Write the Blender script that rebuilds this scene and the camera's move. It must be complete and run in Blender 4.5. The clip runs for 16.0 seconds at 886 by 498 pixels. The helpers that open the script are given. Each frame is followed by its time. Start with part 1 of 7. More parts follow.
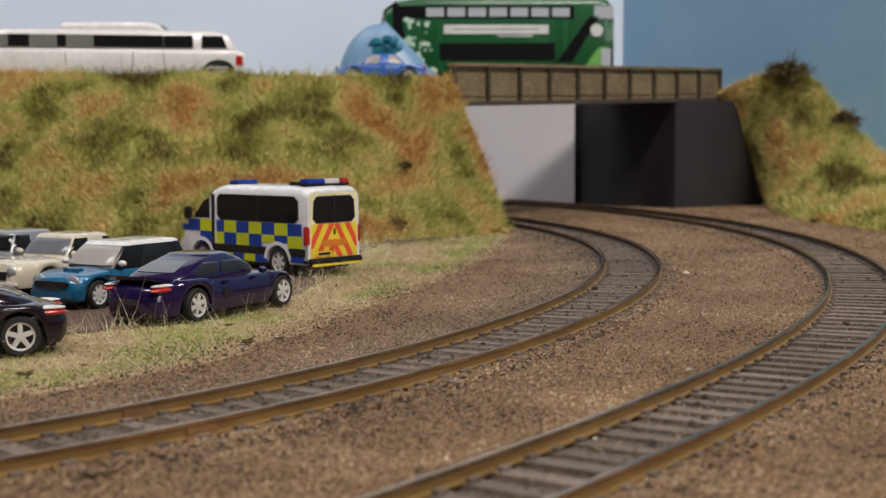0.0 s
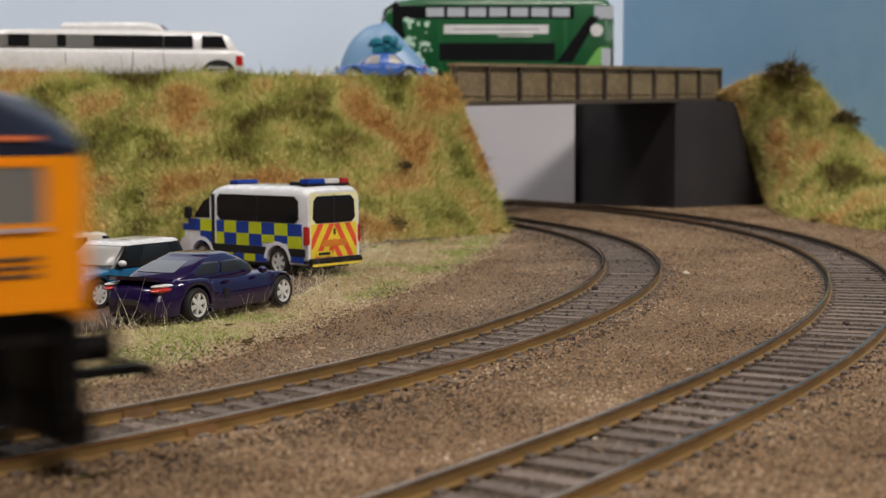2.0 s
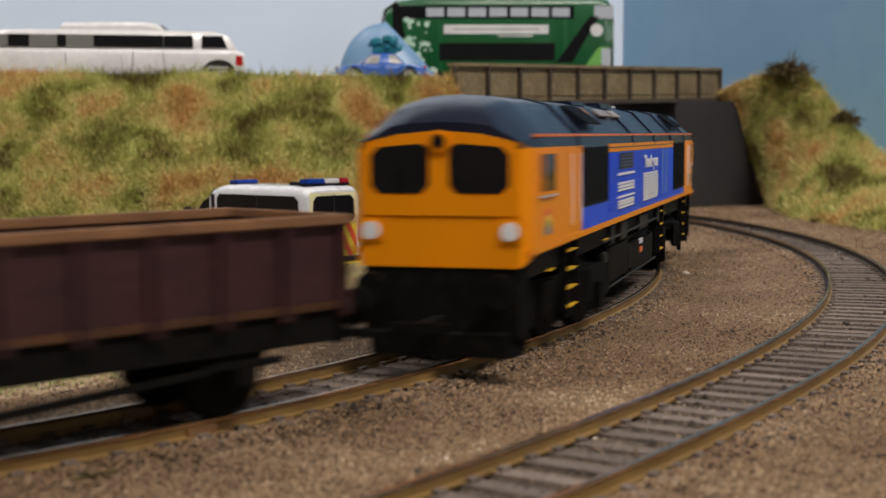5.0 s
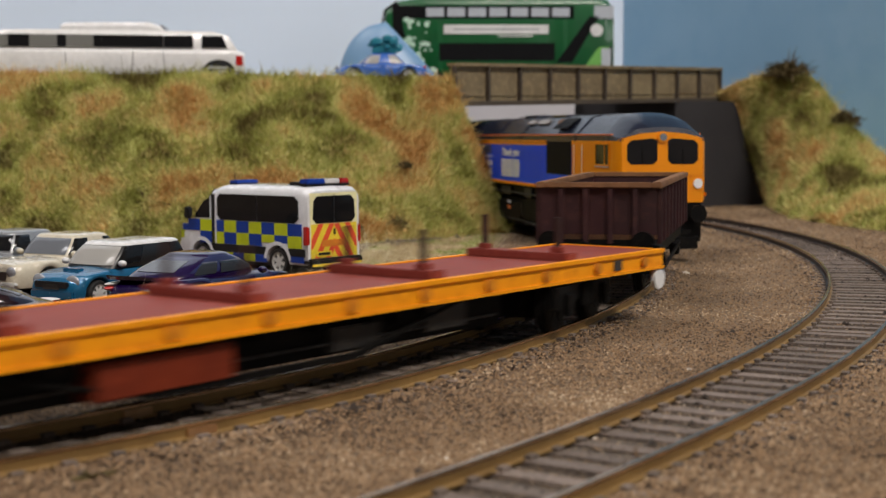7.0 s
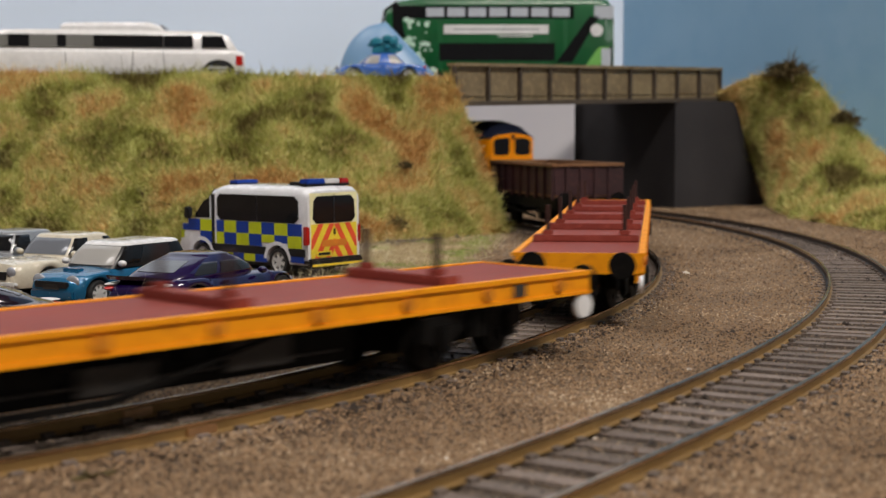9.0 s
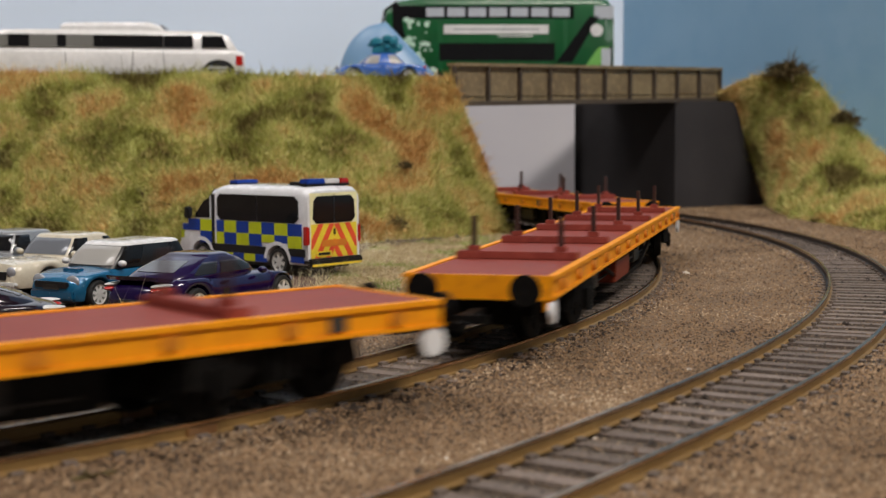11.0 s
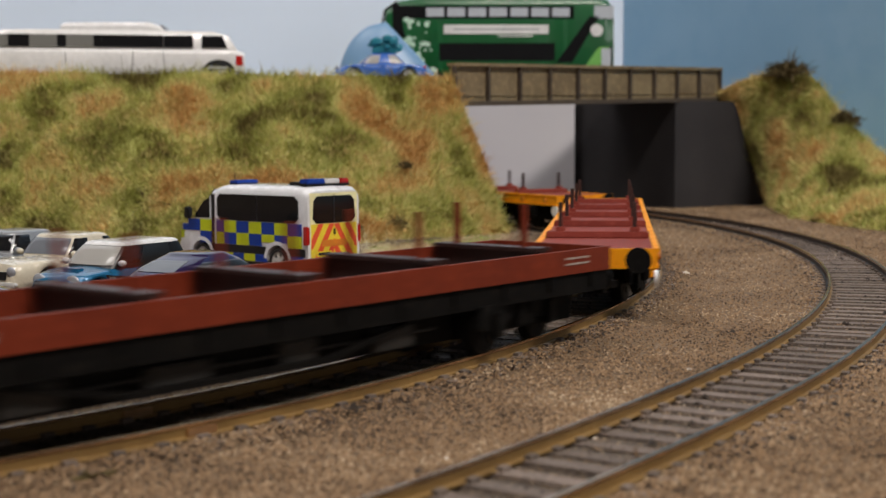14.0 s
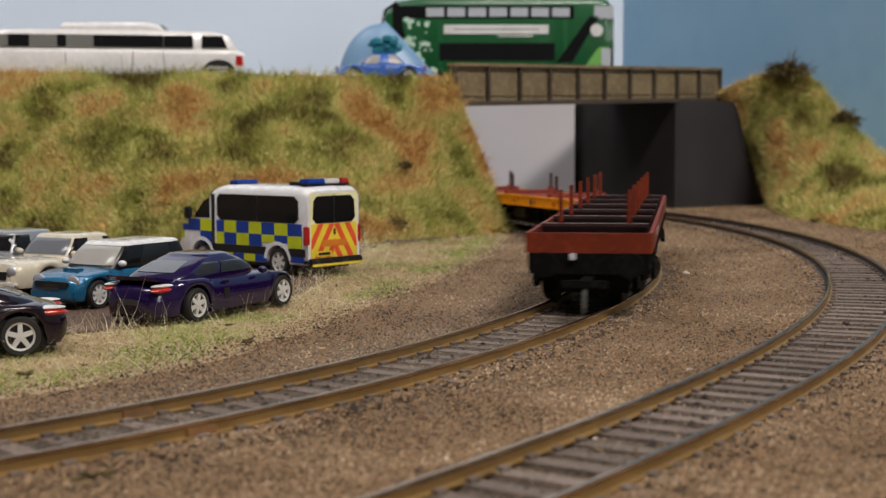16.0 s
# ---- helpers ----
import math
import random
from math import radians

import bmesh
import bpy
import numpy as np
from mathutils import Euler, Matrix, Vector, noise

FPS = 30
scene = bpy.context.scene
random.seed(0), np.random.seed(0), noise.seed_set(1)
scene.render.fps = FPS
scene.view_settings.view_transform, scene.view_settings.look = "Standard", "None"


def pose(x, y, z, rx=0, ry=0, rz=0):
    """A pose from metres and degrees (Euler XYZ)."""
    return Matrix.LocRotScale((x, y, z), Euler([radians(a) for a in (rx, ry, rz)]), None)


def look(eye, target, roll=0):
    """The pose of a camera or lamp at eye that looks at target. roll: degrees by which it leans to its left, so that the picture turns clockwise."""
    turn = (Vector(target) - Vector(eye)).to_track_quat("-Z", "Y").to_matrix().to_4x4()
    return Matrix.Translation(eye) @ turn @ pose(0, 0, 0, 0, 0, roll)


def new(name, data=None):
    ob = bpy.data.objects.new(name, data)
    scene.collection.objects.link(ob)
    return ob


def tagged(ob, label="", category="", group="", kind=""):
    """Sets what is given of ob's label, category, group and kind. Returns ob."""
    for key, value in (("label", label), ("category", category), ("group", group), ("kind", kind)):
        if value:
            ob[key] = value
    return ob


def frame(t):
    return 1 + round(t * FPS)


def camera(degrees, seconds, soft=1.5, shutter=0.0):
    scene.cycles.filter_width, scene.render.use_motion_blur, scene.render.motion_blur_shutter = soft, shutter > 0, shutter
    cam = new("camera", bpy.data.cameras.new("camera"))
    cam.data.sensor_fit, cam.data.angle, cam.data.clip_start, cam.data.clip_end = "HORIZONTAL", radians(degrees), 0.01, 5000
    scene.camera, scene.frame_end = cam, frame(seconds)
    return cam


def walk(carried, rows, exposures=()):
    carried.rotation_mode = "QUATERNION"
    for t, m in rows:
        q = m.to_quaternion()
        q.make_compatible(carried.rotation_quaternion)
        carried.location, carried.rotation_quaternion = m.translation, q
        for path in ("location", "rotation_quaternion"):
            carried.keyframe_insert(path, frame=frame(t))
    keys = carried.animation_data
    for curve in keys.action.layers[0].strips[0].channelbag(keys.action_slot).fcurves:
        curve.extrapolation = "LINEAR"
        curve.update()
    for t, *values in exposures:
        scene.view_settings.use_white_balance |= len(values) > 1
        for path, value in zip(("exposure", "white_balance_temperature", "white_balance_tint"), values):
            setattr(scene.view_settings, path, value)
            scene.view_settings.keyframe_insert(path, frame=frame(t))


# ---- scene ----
# A model railway on a shelf layout, scale 1:76, built at its true size. Lengths below are in millimetres and MM turns them into metres.
MM = 0.001
cam = camera(35.49, 16.0, soft=1.2, shutter=0.9)
EYE_Z = 39.6
TILT = 0.08204
eye = (0.0, 0.0, EYE_Z * MM)
aim = (0.0, 1.0, EYE_Z * MM - math.tan(TILT))
walk(cam, [(0, look(eye, aim, -0.313)), (16, look(eye, aim, -0.313))])
cam.data.dof.use_dof = True
cam.data.dof.focus_distance = 0.315
cam.data.dof.aperture_fstop = 40.0

# ---- light: a room with ceiling lamps ----
world = bpy.data.worlds.new("world")
scene.world = world
world.use_nodes = True
world.node_tree.nodes["Background"].inputs[0].default_value = (0.9, 0.95, 1.0, 1)
world.node_tree.nodes["Background"].inputs[1].default_value = 0.25
scene.view_settings.exposure = 0.0


def area_lamp(name, place, target, sx, sy, watts, colour):
    data = bpy.data.lights.new(name, "AREA")
    data.shape, data.size, data.size_y, data.energy, data.color = "RECTANGLE", sx, sy, watts, colour
    ob = new(name, data)
    ob.matrix_world = look(place, target)
    return ob


area_lamp("ceiling_lamp_main", (0.65, -0.45, 1.40), (0.0, 0.55, 0), 0.9, 0.2, 25.5, (1.0, 0.92, 0.85))
area_lamp("ceiling_lamp_back", (-0.70, 0.10, 1.42), (-0.2, 0.8, 0), 1.0, 0.2, 12.5, (1.0, 0.95, 0.93))
# added fill from low behind the camera, right; the wall has no window
area_lamp("front_fill_light", (1.85, -2.05, 0.32), (0.05, 0.85, 0.03), 0.65, 0.8, 9.5, (1.0, 0.95, 0.95))


# ---- materials ----
def rgb(h):
    v = [int(h[i:i + 2], 16) / 255 for i in (0, 2, 4)]
    return tuple(c / 12.92 if c <= 0.04045 else ((c + 0.055) / 1.055) ** 2.4 for c in v) + (1,)


def mat(name, c1, c2=None, rough=0.5, metal=0.0, scale=0.0, detail=0.0, bump=0.0, bscale=None, coat=0.0, c3=None, vary=0.0, spec=0.5):
    """Paint, plastic, wood or dirt: two colours mixed by coarse noise, a third by fine noise. Scales are noise cells in mm."""
    m = bpy.data.materials.new(name)
    m.use_nodes = True
    nt = m.node_tree
    b = nt.nodes["Principled BSDF"]
    N, L = nt.nodes.new, nt.links.new
    b.inputs["Metallic"].default_value = metal
    b.inputs["Coat Weight"].default_value = coat
    b.inputs["Coat Roughness"].default_value = 0.05
    b.inputs["Specular IOR Level"].default_value = spec
    c2 = c2 or tuple(v * 0.8 for v in c1[:3]) + (1,)
    scale = scale or 6.0
    tc = N("ShaderNodeTexCoord")
    info = N("ShaderNodeObjectInfo")
    add = N("ShaderNodeVectorMath")
    add.operation = "MULTIPLY_ADD"
    L(info.outputs["Random"], add.inputs[0])
    add.inputs[1].default_value = (0.31, 0.17, 0.23) if vary else (0, 0, 0)
    L(tc.outputs["Object"], add.inputs[2])
    n1 = N("ShaderNodeTexNoise")
    n1.inputs["Scale"].default_value = 1000.0 / scale
    n1.inputs["Detail"].default_value = 4
    L(add.outputs[0], n1.inputs["Vector"])
    ramp = N("ShaderNodeMapRange")
    ramp.inputs[1].default_value, ramp.inputs[2].default_value = 0.35, 0.68
    L(n1.outputs[0], ramp.inputs[0])
    mix = N("ShaderNodeMix")
    mix.data_type = "RGBA"
    mix.inputs[6].default_value, mix.inputs[7].default_value = c1, c2
    L(ramp.outputs[0], mix.inputs[0])
    out = mix.outputs[2]
    n2 = N("ShaderNodeTexNoise")
    n2.inputs["Scale"].default_value = 1000.0 / (detail or scale / 6)
    n2.inputs["Detail"].default_value = 3
    L(add.outputs[0], n2.inputs["Vector"])
    if c3:
        r2 = N("ShaderNodeMapRange")
        r2.inputs[1].default_value, r2.inputs[2].default_value = 0.5, 0.7
        L(n2.outputs[0], r2.inputs[0])
        mix2 = N("ShaderNodeMix")
        mix2.data_type = "RGBA"
        mix2.inputs[7].default_value = c3
        L(out, mix2.inputs[6])
        L(r2.outputs[0], mix2.inputs[0])
        out = mix2.outputs[2]
    if vary:
        hsv = N("ShaderNodeHueSaturation")
        mr = N("ShaderNodeMapRange")
        mr.inputs[3].default_value, mr.inputs[4].default_value = 1 - vary, 1 + vary
        L(info.outputs["Random"], mr.inputs[0])
        L(mr.outputs[0], hsv.inputs["Value"])
        L(out, hsv.inputs["Color"])
        out = hsv.outputs[0]
    L(out, b.inputs["Base Color"])
    rr = N("ShaderNodeMapRange")
    rr.inputs[3].default_value, rr.inputs[4].default_value = max(rough - 0.06, 0.02), min(rough + 0.1, 1)
    L(n2.outputs[0], rr.inputs[0])
    L(rr.outputs[0], b.inputs["Roughness"])
    if bump:
        bp = N("ShaderNodeBump")
        bp.inputs["Strength"].default_value = 0.6
        bp.inputs["Distance"].default_value = bump * MM
        n3 = n2
        if bscale:
            n3 = N("ShaderNodeTexNoise")
            n3.inputs["Scale"].default_value = 1000.0 / bscale
            n3.inputs["Detail"].default_value = 4
            L(tc.outputs["Object"], n3.inputs["Vector"])
        L(n3.outputs[0], bp.inputs["Height"])
        L(bp.outputs[0], b.inputs["Normal"])
    return m


def island_mat(name, cols, rough=0.9, spec=0.3, cell=38, noise_gain=1.9, own=0.6):
    """Many small pieces in one mesh: each takes its own colour from a ramp, shifted by a broad noise."""
    m = bpy.data.materials.new(name)
    m.use_nodes = True
    nt = m.node_tree
    b = nt.nodes["Principled BSDF"]
    b.inputs["Roughness"].default_value = rough
    b.inputs["Specular IOR Level"].default_value = spec
    g = nt.nodes.new("ShaderNodeNewGeometry")
    tc = nt.nodes.new("ShaderNodeTexCoord")
    n = nt.nodes.new("ShaderNodeTexNoise")
    n.inputs["Scale"].default_value = 1000.0 / cell
    n.inputs["Detail"].default_value = 3
    nt.links.new(tc.outputs["Object"], n.inputs["Vector"])
    ma = nt.nodes.new("ShaderNodeMath")
    ma.operation = "MULTIPLY_ADD"
    ma.inputs[1].default_value, ma.inputs[2].default_value = noise_gain, -noise_gain / 2
    nt.links.new(n.outputs[0], ma.inputs[0])
    mb = nt.nodes.new("ShaderNodeMath")
    mb.operation = "MULTIPLY_ADD"
    mb.inputs[1].default_value = own
    nt.links.new(g.outputs["Random Per Island"], mb.inputs[0])
    mc = nt.nodes.new("ShaderNodeMath")
    mc.operation = "ADD"
    mc.inputs[1].default_value = 0.5 - own / 2
    nt.links.new(ma.outputs[0], mb.inputs[2])
    nt.links.new(mb.outputs[0], mc.inputs[0])
    r = nt.nodes.new("ShaderNodeValToRGB")
    r.color_ramp.elements[0].color, r.color_ramp.elements[1].color = cols[0], cols[-1]
    for i, c in enumerate(cols[1:-1]):
        r.color_ramp.elements.new((i + 1) / (len(cols) - 1)).color = c
    nt.links.new(mc.outputs[0], r.inputs[0])
    nt.links.new(r.outputs[0], b.inputs["Base Color"])
    return m


def glass(name, tint=(0.02, 0.025, 0.03, 1), rough=0.04, see=0.0):
    m = bpy.data.materials.new(name)
    m.use_nodes = True
    b = m.node_tree.nodes["Principled BSDF"]
    b.inputs["Base Color"].default_value = tint
    b.inputs["Roughness"].default_value = rough
    b.inputs["Transmission Weight"].default_value = see
    b.inputs["Specular IOR Level"].default_value = 0.32
    b.inputs["IOR"].default_value = 1.45
    return m


M = {
    "wall_pale": mat("backdrop_pale_blue", (0.70, 0.80, 0.93, 1), (0.66, 0.77, 0.91, 1), 0.85, scale=300, detail=8, bump=0.1),
    "wall_blue": mat("backdrop_blue", (0.25, 0.43, 0.61, 1), (0.19, 0.37, 0.56, 1), 0.8, scale=160, detail=20, c3=(0.22, 0.40, 0.59, 1), bump=0.1),
    "plaster": mat("plaster", (0.45, 0.44, 0.42, 1), (0.41, 0.40, 0.38, 1), 0.9, scale=300),
    "floor": mat("carpet", (0.16, 0.15, 0.14, 1), (0.12, 0.11, 0.1, 1), 0.95, scale=200, detail=6),
    "ply": mat("plywood", (0.42, 0.29, 0.16, 1), (0.35, 0.23, 0.12, 1), 0.7, scale=60),
    "ballast_bed": mat("ballast_bed", (0.185, 0.124, 0.074, 1), (0.125, 0.082, 0.049, 1), 0.95, scale=30, detail=1.2, c3=(0.23, 0.165, 0.108, 1), bump=0.8, bscale=1.1),
    "ballast": island_mat("ballast_grains", [(0.038, 0.024, 0.014, 1), (0.125, 0.076, 0.041, 1), (0.205, 0.128, 0.069, 1), (0.235, 0.150, 0.083, 1), (0.28, 0.182, 0.104, 1), (0.43, 0.33, 0.22, 1)], 0.9, noise_gain=1.1, own=0.9),
    "ash": island_mat("dark_ash_grains", [(0.022, 0.017, 0.013, 1), (0.075, 0.054, 0.038, 1), (0.13, 0.095, 0.066, 1), (0.20, 0.145, 0.10, 1), (0.36, 0.29, 0.22, 1)], 0.85, noise_gain=1.0, own=0.8),
    "wisp": island_mat("pale_grass_stalks", [(0.50, 0.43, 0.22, 1), (0.70, 0.63, 0.40, 1), (0.85, 0.80, 0.60, 1)], 0.35, spec=0.5),
    "earth": mat("car_park_earth", (0.105, 0.06, 0.042, 1), (0.075, 0.042, 0.03, 1), 0.75, scale=25, detail=1.2, c3=(0.15, 0.09, 0.06, 1), bump=0.4, bscale=0.9),
    "verge": mat("verge_earth", (0.36, 0.27, 0.155, 1), (0.26, 0.19, 0.10, 1), 0.95, scale=22, detail=2.0, c3=(0.44, 0.35, 0.22, 1), bump=0.6, bscale=1.2),
    "bank": mat("bank_turf", (0.34, 0.31, 0.10, 1), (0.36, 0.23, 0.08, 1), 0.95, scale=34, detail=4, c3=(0.18, 0.19, 0.05, 1), bump=1.2, bscale=2.5),
    "turf": island_mat("turf_tufts", [(0.13, 0.10, 0.026, 1), (0.26, 0.25, 0.055, 1), (0.42, 0.44, 0.11, 1), (0.60, 0.58, 0.21, 1), (0.70, 0.55, 0.23, 1), (0.66, 0.42, 0.155, 1), (0.52, 0.28, 0.09, 1)], cell=30, noise_gain=3.3, own=0.36),
    "straw": island_mat("dry_grass", [(0.30, 0.235, 0.11, 1), (0.46, 0.365, 0.19, 1), (0.56, 0.46, 0.27, 1), (0.68, 0.59, 0.38, 1)]),
    "green": island_mat("green_grass", [(0.10, 0.16, 0.025, 1), (0.23, 0.32, 0.06, 1), (0.38, 0.45, 0.13, 1), (0.52, 0.51, 0.22, 1)]),
    "bush": island_mat("dark_bush", [(0.05, 0.042, 0.018, 1), (0.10, 0.075, 0.03, 1), (0.15, 0.10, 0.04, 1)]),
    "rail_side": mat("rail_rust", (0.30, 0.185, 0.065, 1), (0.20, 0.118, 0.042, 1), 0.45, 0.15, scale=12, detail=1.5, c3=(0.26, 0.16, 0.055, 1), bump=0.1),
    "rail_top": mat("rail_head_steel", (0.56, 0.38, 0.23, 1), (0.30, 0.20, 0.12, 1), 0.16, 0.92, scale=15, detail=2),
    "sleeper": mat("sleeper_dusty", (0.165, 0.128, 0.106, 1), (0.115, 0.09, 0.074, 1), 0.8, scale=5, detail=0.8, c3=(0.215, 0.168, 0.138, 1), bump=0.15, vary=0.25),
    "bridge": mat("bridge_weathered", (0.23, 0.175, 0.095, 1), (0.15, 0.105, 0.055, 1), 0.6, scale=18, detail=3, c3=(0.29, 0.22, 0.12, 1)),
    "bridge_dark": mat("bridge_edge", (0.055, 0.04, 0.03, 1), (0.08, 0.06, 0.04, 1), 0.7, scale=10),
    "abutment": mat("abutment_black", (0.042, 0.039, 0.041, 1), (0.029, 0.027, 0.029, 1), 0.85, scale=60, detail=4, spec=0.25),
    "panel": mat("grey_card", (0.55, 0.54, 0.57, 1), (0.51, 0.50, 0.54, 1), 0.7, scale=90),
    "road": mat("road_grey", (0.16, 0.155, 0.15, 1), (0.12, 0.115, 0.11, 1), 0.9, scale=40, detail=2),
    "black": mat("underframe_black", (0.0042, 0.0040, 0.0040, 1), (0.0065, 0.006, 0.0056, 1), 0.55, scale=9, detail=1.5, c3=(0.011, 0.0095, 0.008, 1), spec=0.08),
    "steel": mat("bare_steel", (0.5, 0.49, 0.47, 1), (0.4, 0.39, 0.37, 1), 0.3, 1.0, scale=4),
    "lo_blue": mat("loco_blue", (0.002, 0.085, 0.82, 1), (0.002, 0.078, 0.76, 1), 0.34, scale=20, spec=0.18),
    "lo_orange": mat("loco_orange", (0.86, 0.285, 0.004, 1), (0.80, 0.26, 0.004, 1), 0.36, scale=20, spec=0.16),
    "lo_roof": mat("loco_roof", (0.009, 0.012, 0.026, 1), (0.013, 0.016, 0.032, 1), 0.22, scale=14, spec=0.42),
    "lo_stripe": mat("stripe_orange_red", (0.85, 0.20, 0.05, 1), None, 0.4, scale=15),
    "yellow": mat("wagon_yellow", (0.92, 0.355, 0.008, 1), (0.84, 0.31, 0.008, 1), 0.45, scale=14, detail=2.5, c3=(0.74, 0.26, 0.010, 1), spec=0.2),
    "ring": mat("dark_amber_ring", (0.66, 0.23, 0.010, 1), (0.50, 0.17, 0.010, 1), 0.6, scale=4),
    "deck": mat("wagon_deck_brown_red", (0.26, 0.055, 0.040, 1), (0.21, 0.044, 0.033, 1), 0.5, scale=18, detail=2, c3=(0.29, 0.065, 0.048, 1), spec=0.14),
    "bauxite": mat("wagon_bauxite", (0.175, 0.024, 0.007, 1), (0.125, 0.017, 0.006, 1), 0.5, scale=14, detail=1.8, c3=(0.21, 0.032, 0.011, 1), spec=0.3),
    "dirtydeck": mat("wagon_dirty_deck", (0.060, 0.028, 0.024, 1), (0.13, 0.095, 0.085, 1), 0.55, scale=16, detail=2),
    "bolster": mat("bolster_dark", (0.026, 0.011, 0.010, 1), (0.042, 0.017, 0.014, 1), 0.45, scale=8),
    "maroon": mat("open_wagon_maroon", (0.034, 0.005, 0.0075, 1), (0.021, 0.0045, 0.0055, 1), 0.6, scale=10, detail=2, c3=(0.050, 0.014, 0.013, 1)),
    "rust": mat("rusty_rim", (0.23, 0.11, 0.045, 1), (0.15, 0.07, 0.03, 1), 0.8, scale=6),
    "white": mat("white_paint", (0.8, 0.8, 0.8, 1), (0.74, 0.74, 0.73, 1), 0.4, scale=10),
    "faded": mat("faded_lettering", (0.42, 0.36, 0.32, 1), (0.3, 0.24, 0.2, 1), 0.6, scale=3),
    "dark_screen": mat("dark_screen", (0.010, 0.010, 0.011, 1), (0.016, 0.014, 0.014, 1), 0.35, scale=9, spec=0.05),
    "glass": glass("dark_glass", (0.010, 0.010, 0.011, 1), 0.05),
    "clear": glass("grey_glass", (0.16, 0.16, 0.15, 1), 0.06),
    "rubber": mat("tyre_rubber", (0.014, 0.014, 0.014, 1), (0.02, 0.02, 0.02, 1), 0.6, scale=3),
}


# ---- mesh helpers ----
def box(bm, x0, x1, y0, y1, z0, z1, bevel=0.0):
    vs = [bm.verts.new((x, y, z)) for x in (x0, x1) for y in (y0, y1) for z in (z0, z1)]
    for f in ((0, 1, 3, 2), (4, 6, 7, 5), (0, 4, 5, 1), (2, 3, 7, 6), (0, 2, 6, 4), (1, 5, 7, 3)):
        bm.faces.new([vs[i] for i in f])
    if bevel:
        es = list({e for v in vs for e in v.link_edges})
        bmesh.ops.bevel(bm, geom=es, offset=bevel, segments=2, affect="EDGES")
    return vs


def cyl(bm, centre, axis, r, h, n=16, r2=None):
    """A closed cylinder or cone from centre along the axis 'x', 'y' or 'z'."""
    r2 = r if r2 is None else r2
    rings = []
    for d, rr in ((0, r), (h, r2)):
        ring = []
        for i in range(n):
            a = 2 * math.pi * i / n
            c, s = rr * math.cos(a), rr * math.sin(a)
            o = {"x": (d, c, s), "y": (s, d, c), "z": (c, s, d)}[axis]
            ring.append(bm.verts.new((centre[0] + o[0], centre[1] + o[1], centre[2] + o[2])))
        rings.append(ring)
    for i in range(n):
        j = (i + 1) % n
        bm.faces.new((rings[0][i], rings[0][j], rings[1][j], rings[1][i]))
    bm.faces.new(rings[0][::-1])
    bm.faces.new(rings[1])


def loft(bm, rings, closed=True, caps=True):
    vs = [[bm.verts.new(p) for p in ring] for ring in rings]
    n = len(vs[0])
    for a, b in zip(vs, vs[1:]):
        for i in range(n if closed else n - 1):
            j = (i + 1) % n
            bm.faces.new((a[i], a[j], b[j], b[i]))
    if caps and closed:
        bm.faces.new(vs[0][::-1])
        bm.faces.new(vs[-1])
    return vs


def solid(bm, outline, axis, d0, d1):
    """An outline of (a, b) pairs pulled along an axis: 'y' outlines lie in xz, 'x' in yz, 'z' in xy."""
    put = {"y": lambda a, b, d: (a, d, b), "x": lambda a, b, d: (d, a, b), "z": lambda a, b, d: (a, b, d)}[axis]
    loft(bm, [[put(a, b, d) for a, b in outline] for d in (d0, d1)])


def mesh_of(name, bm, material, sharp=32):
    bmesh.ops.recalc_face_normals(bm, faces=bm.faces)
    for f in bm.faces:
        f.smooth = True
    lim = radians(sharp)
    for e in bm.edges:
        e.smooth = len(e.link_faces) == 2 and e.calc_face_angle(0) < lim
    bmesh.ops.scale(bm, vec=(MM, MM, MM), verts=bm.verts)
    me = bpy.data.meshes.new(name)
    bm.to_mesh(me)
    bm.free()
    me.materials.append(M[material] if isinstance(material, str) else material)
    return me


def part(name, bm, material, parent=None, label="", sharp=32):
    ob = new(name, mesh_of(name, bm, material, sharp))
    ob.parent = parent
    if label:
        tagged(ob, label)
    return ob


def at(x, y, z, rz=0, rx=0, ry=0):
    return pose(x * MM, y * MM, z * MM, rx, ry, rz)


def boxes(*rows, bevel=0.0):
    bm = bmesh.new()
    for r in rows:
        box(bm, *r, bevel=bevel)
    return bm


def structure(name, bm, material, label, category="structure", sharp=32):
    return tagged(part(name, bm, material, None, "", sharp), label, category, "", "structure")


def raw(name, verts, faces, material):
    """A large mesh from arrays, in millimetres."""
    me = bpy.data.meshes.new(name)
    v = np.asarray(verts, dtype=np.float32) * MM
    f = np.asarray(faces, dtype=np.int32)
    me.vertices.add(len(v))
    me.vertices.foreach_set("co", v.ravel())
    me.loops.add(f.size)
    me.loops.foreach_set("vertex_index", f.ravel())
    me.polygons.add(len(f))
    me.polygons.foreach_set("loop_start", np.arange(0, f.size, f.shape[1], dtype=np.int32))
    me.update(calc_edges=True)
    me.validate()
    me.materials.append(M[material])
    return new(name, me)


rng = np.random.default_rng(7)


# ---- the lines of the two tracks ----
def centre_line(x0, y0, th, curve, s0, s1, step=2.0):
    s = np.arange(s0, s1 + step, step)
    k = curve(s)
    i0 = int(np.argmin(abs(s)))
    h = np.concatenate([[0], np.cumsum((k[1:] + k[:-1]) / 2 * step)])
    h = h - h[i0] + th
    x = np.concatenate([[0], np.cumsum((np.cos(h[1:]) + np.cos(h[:-1])) / 2 * step)])
    y = np.concatenate([[0], np.cumsum((np.sin(h[1:]) + np.sin(h[:-1])) / 2 * step)])
    return s, x - x[i0] + x0, y - y[i0] + y0, h


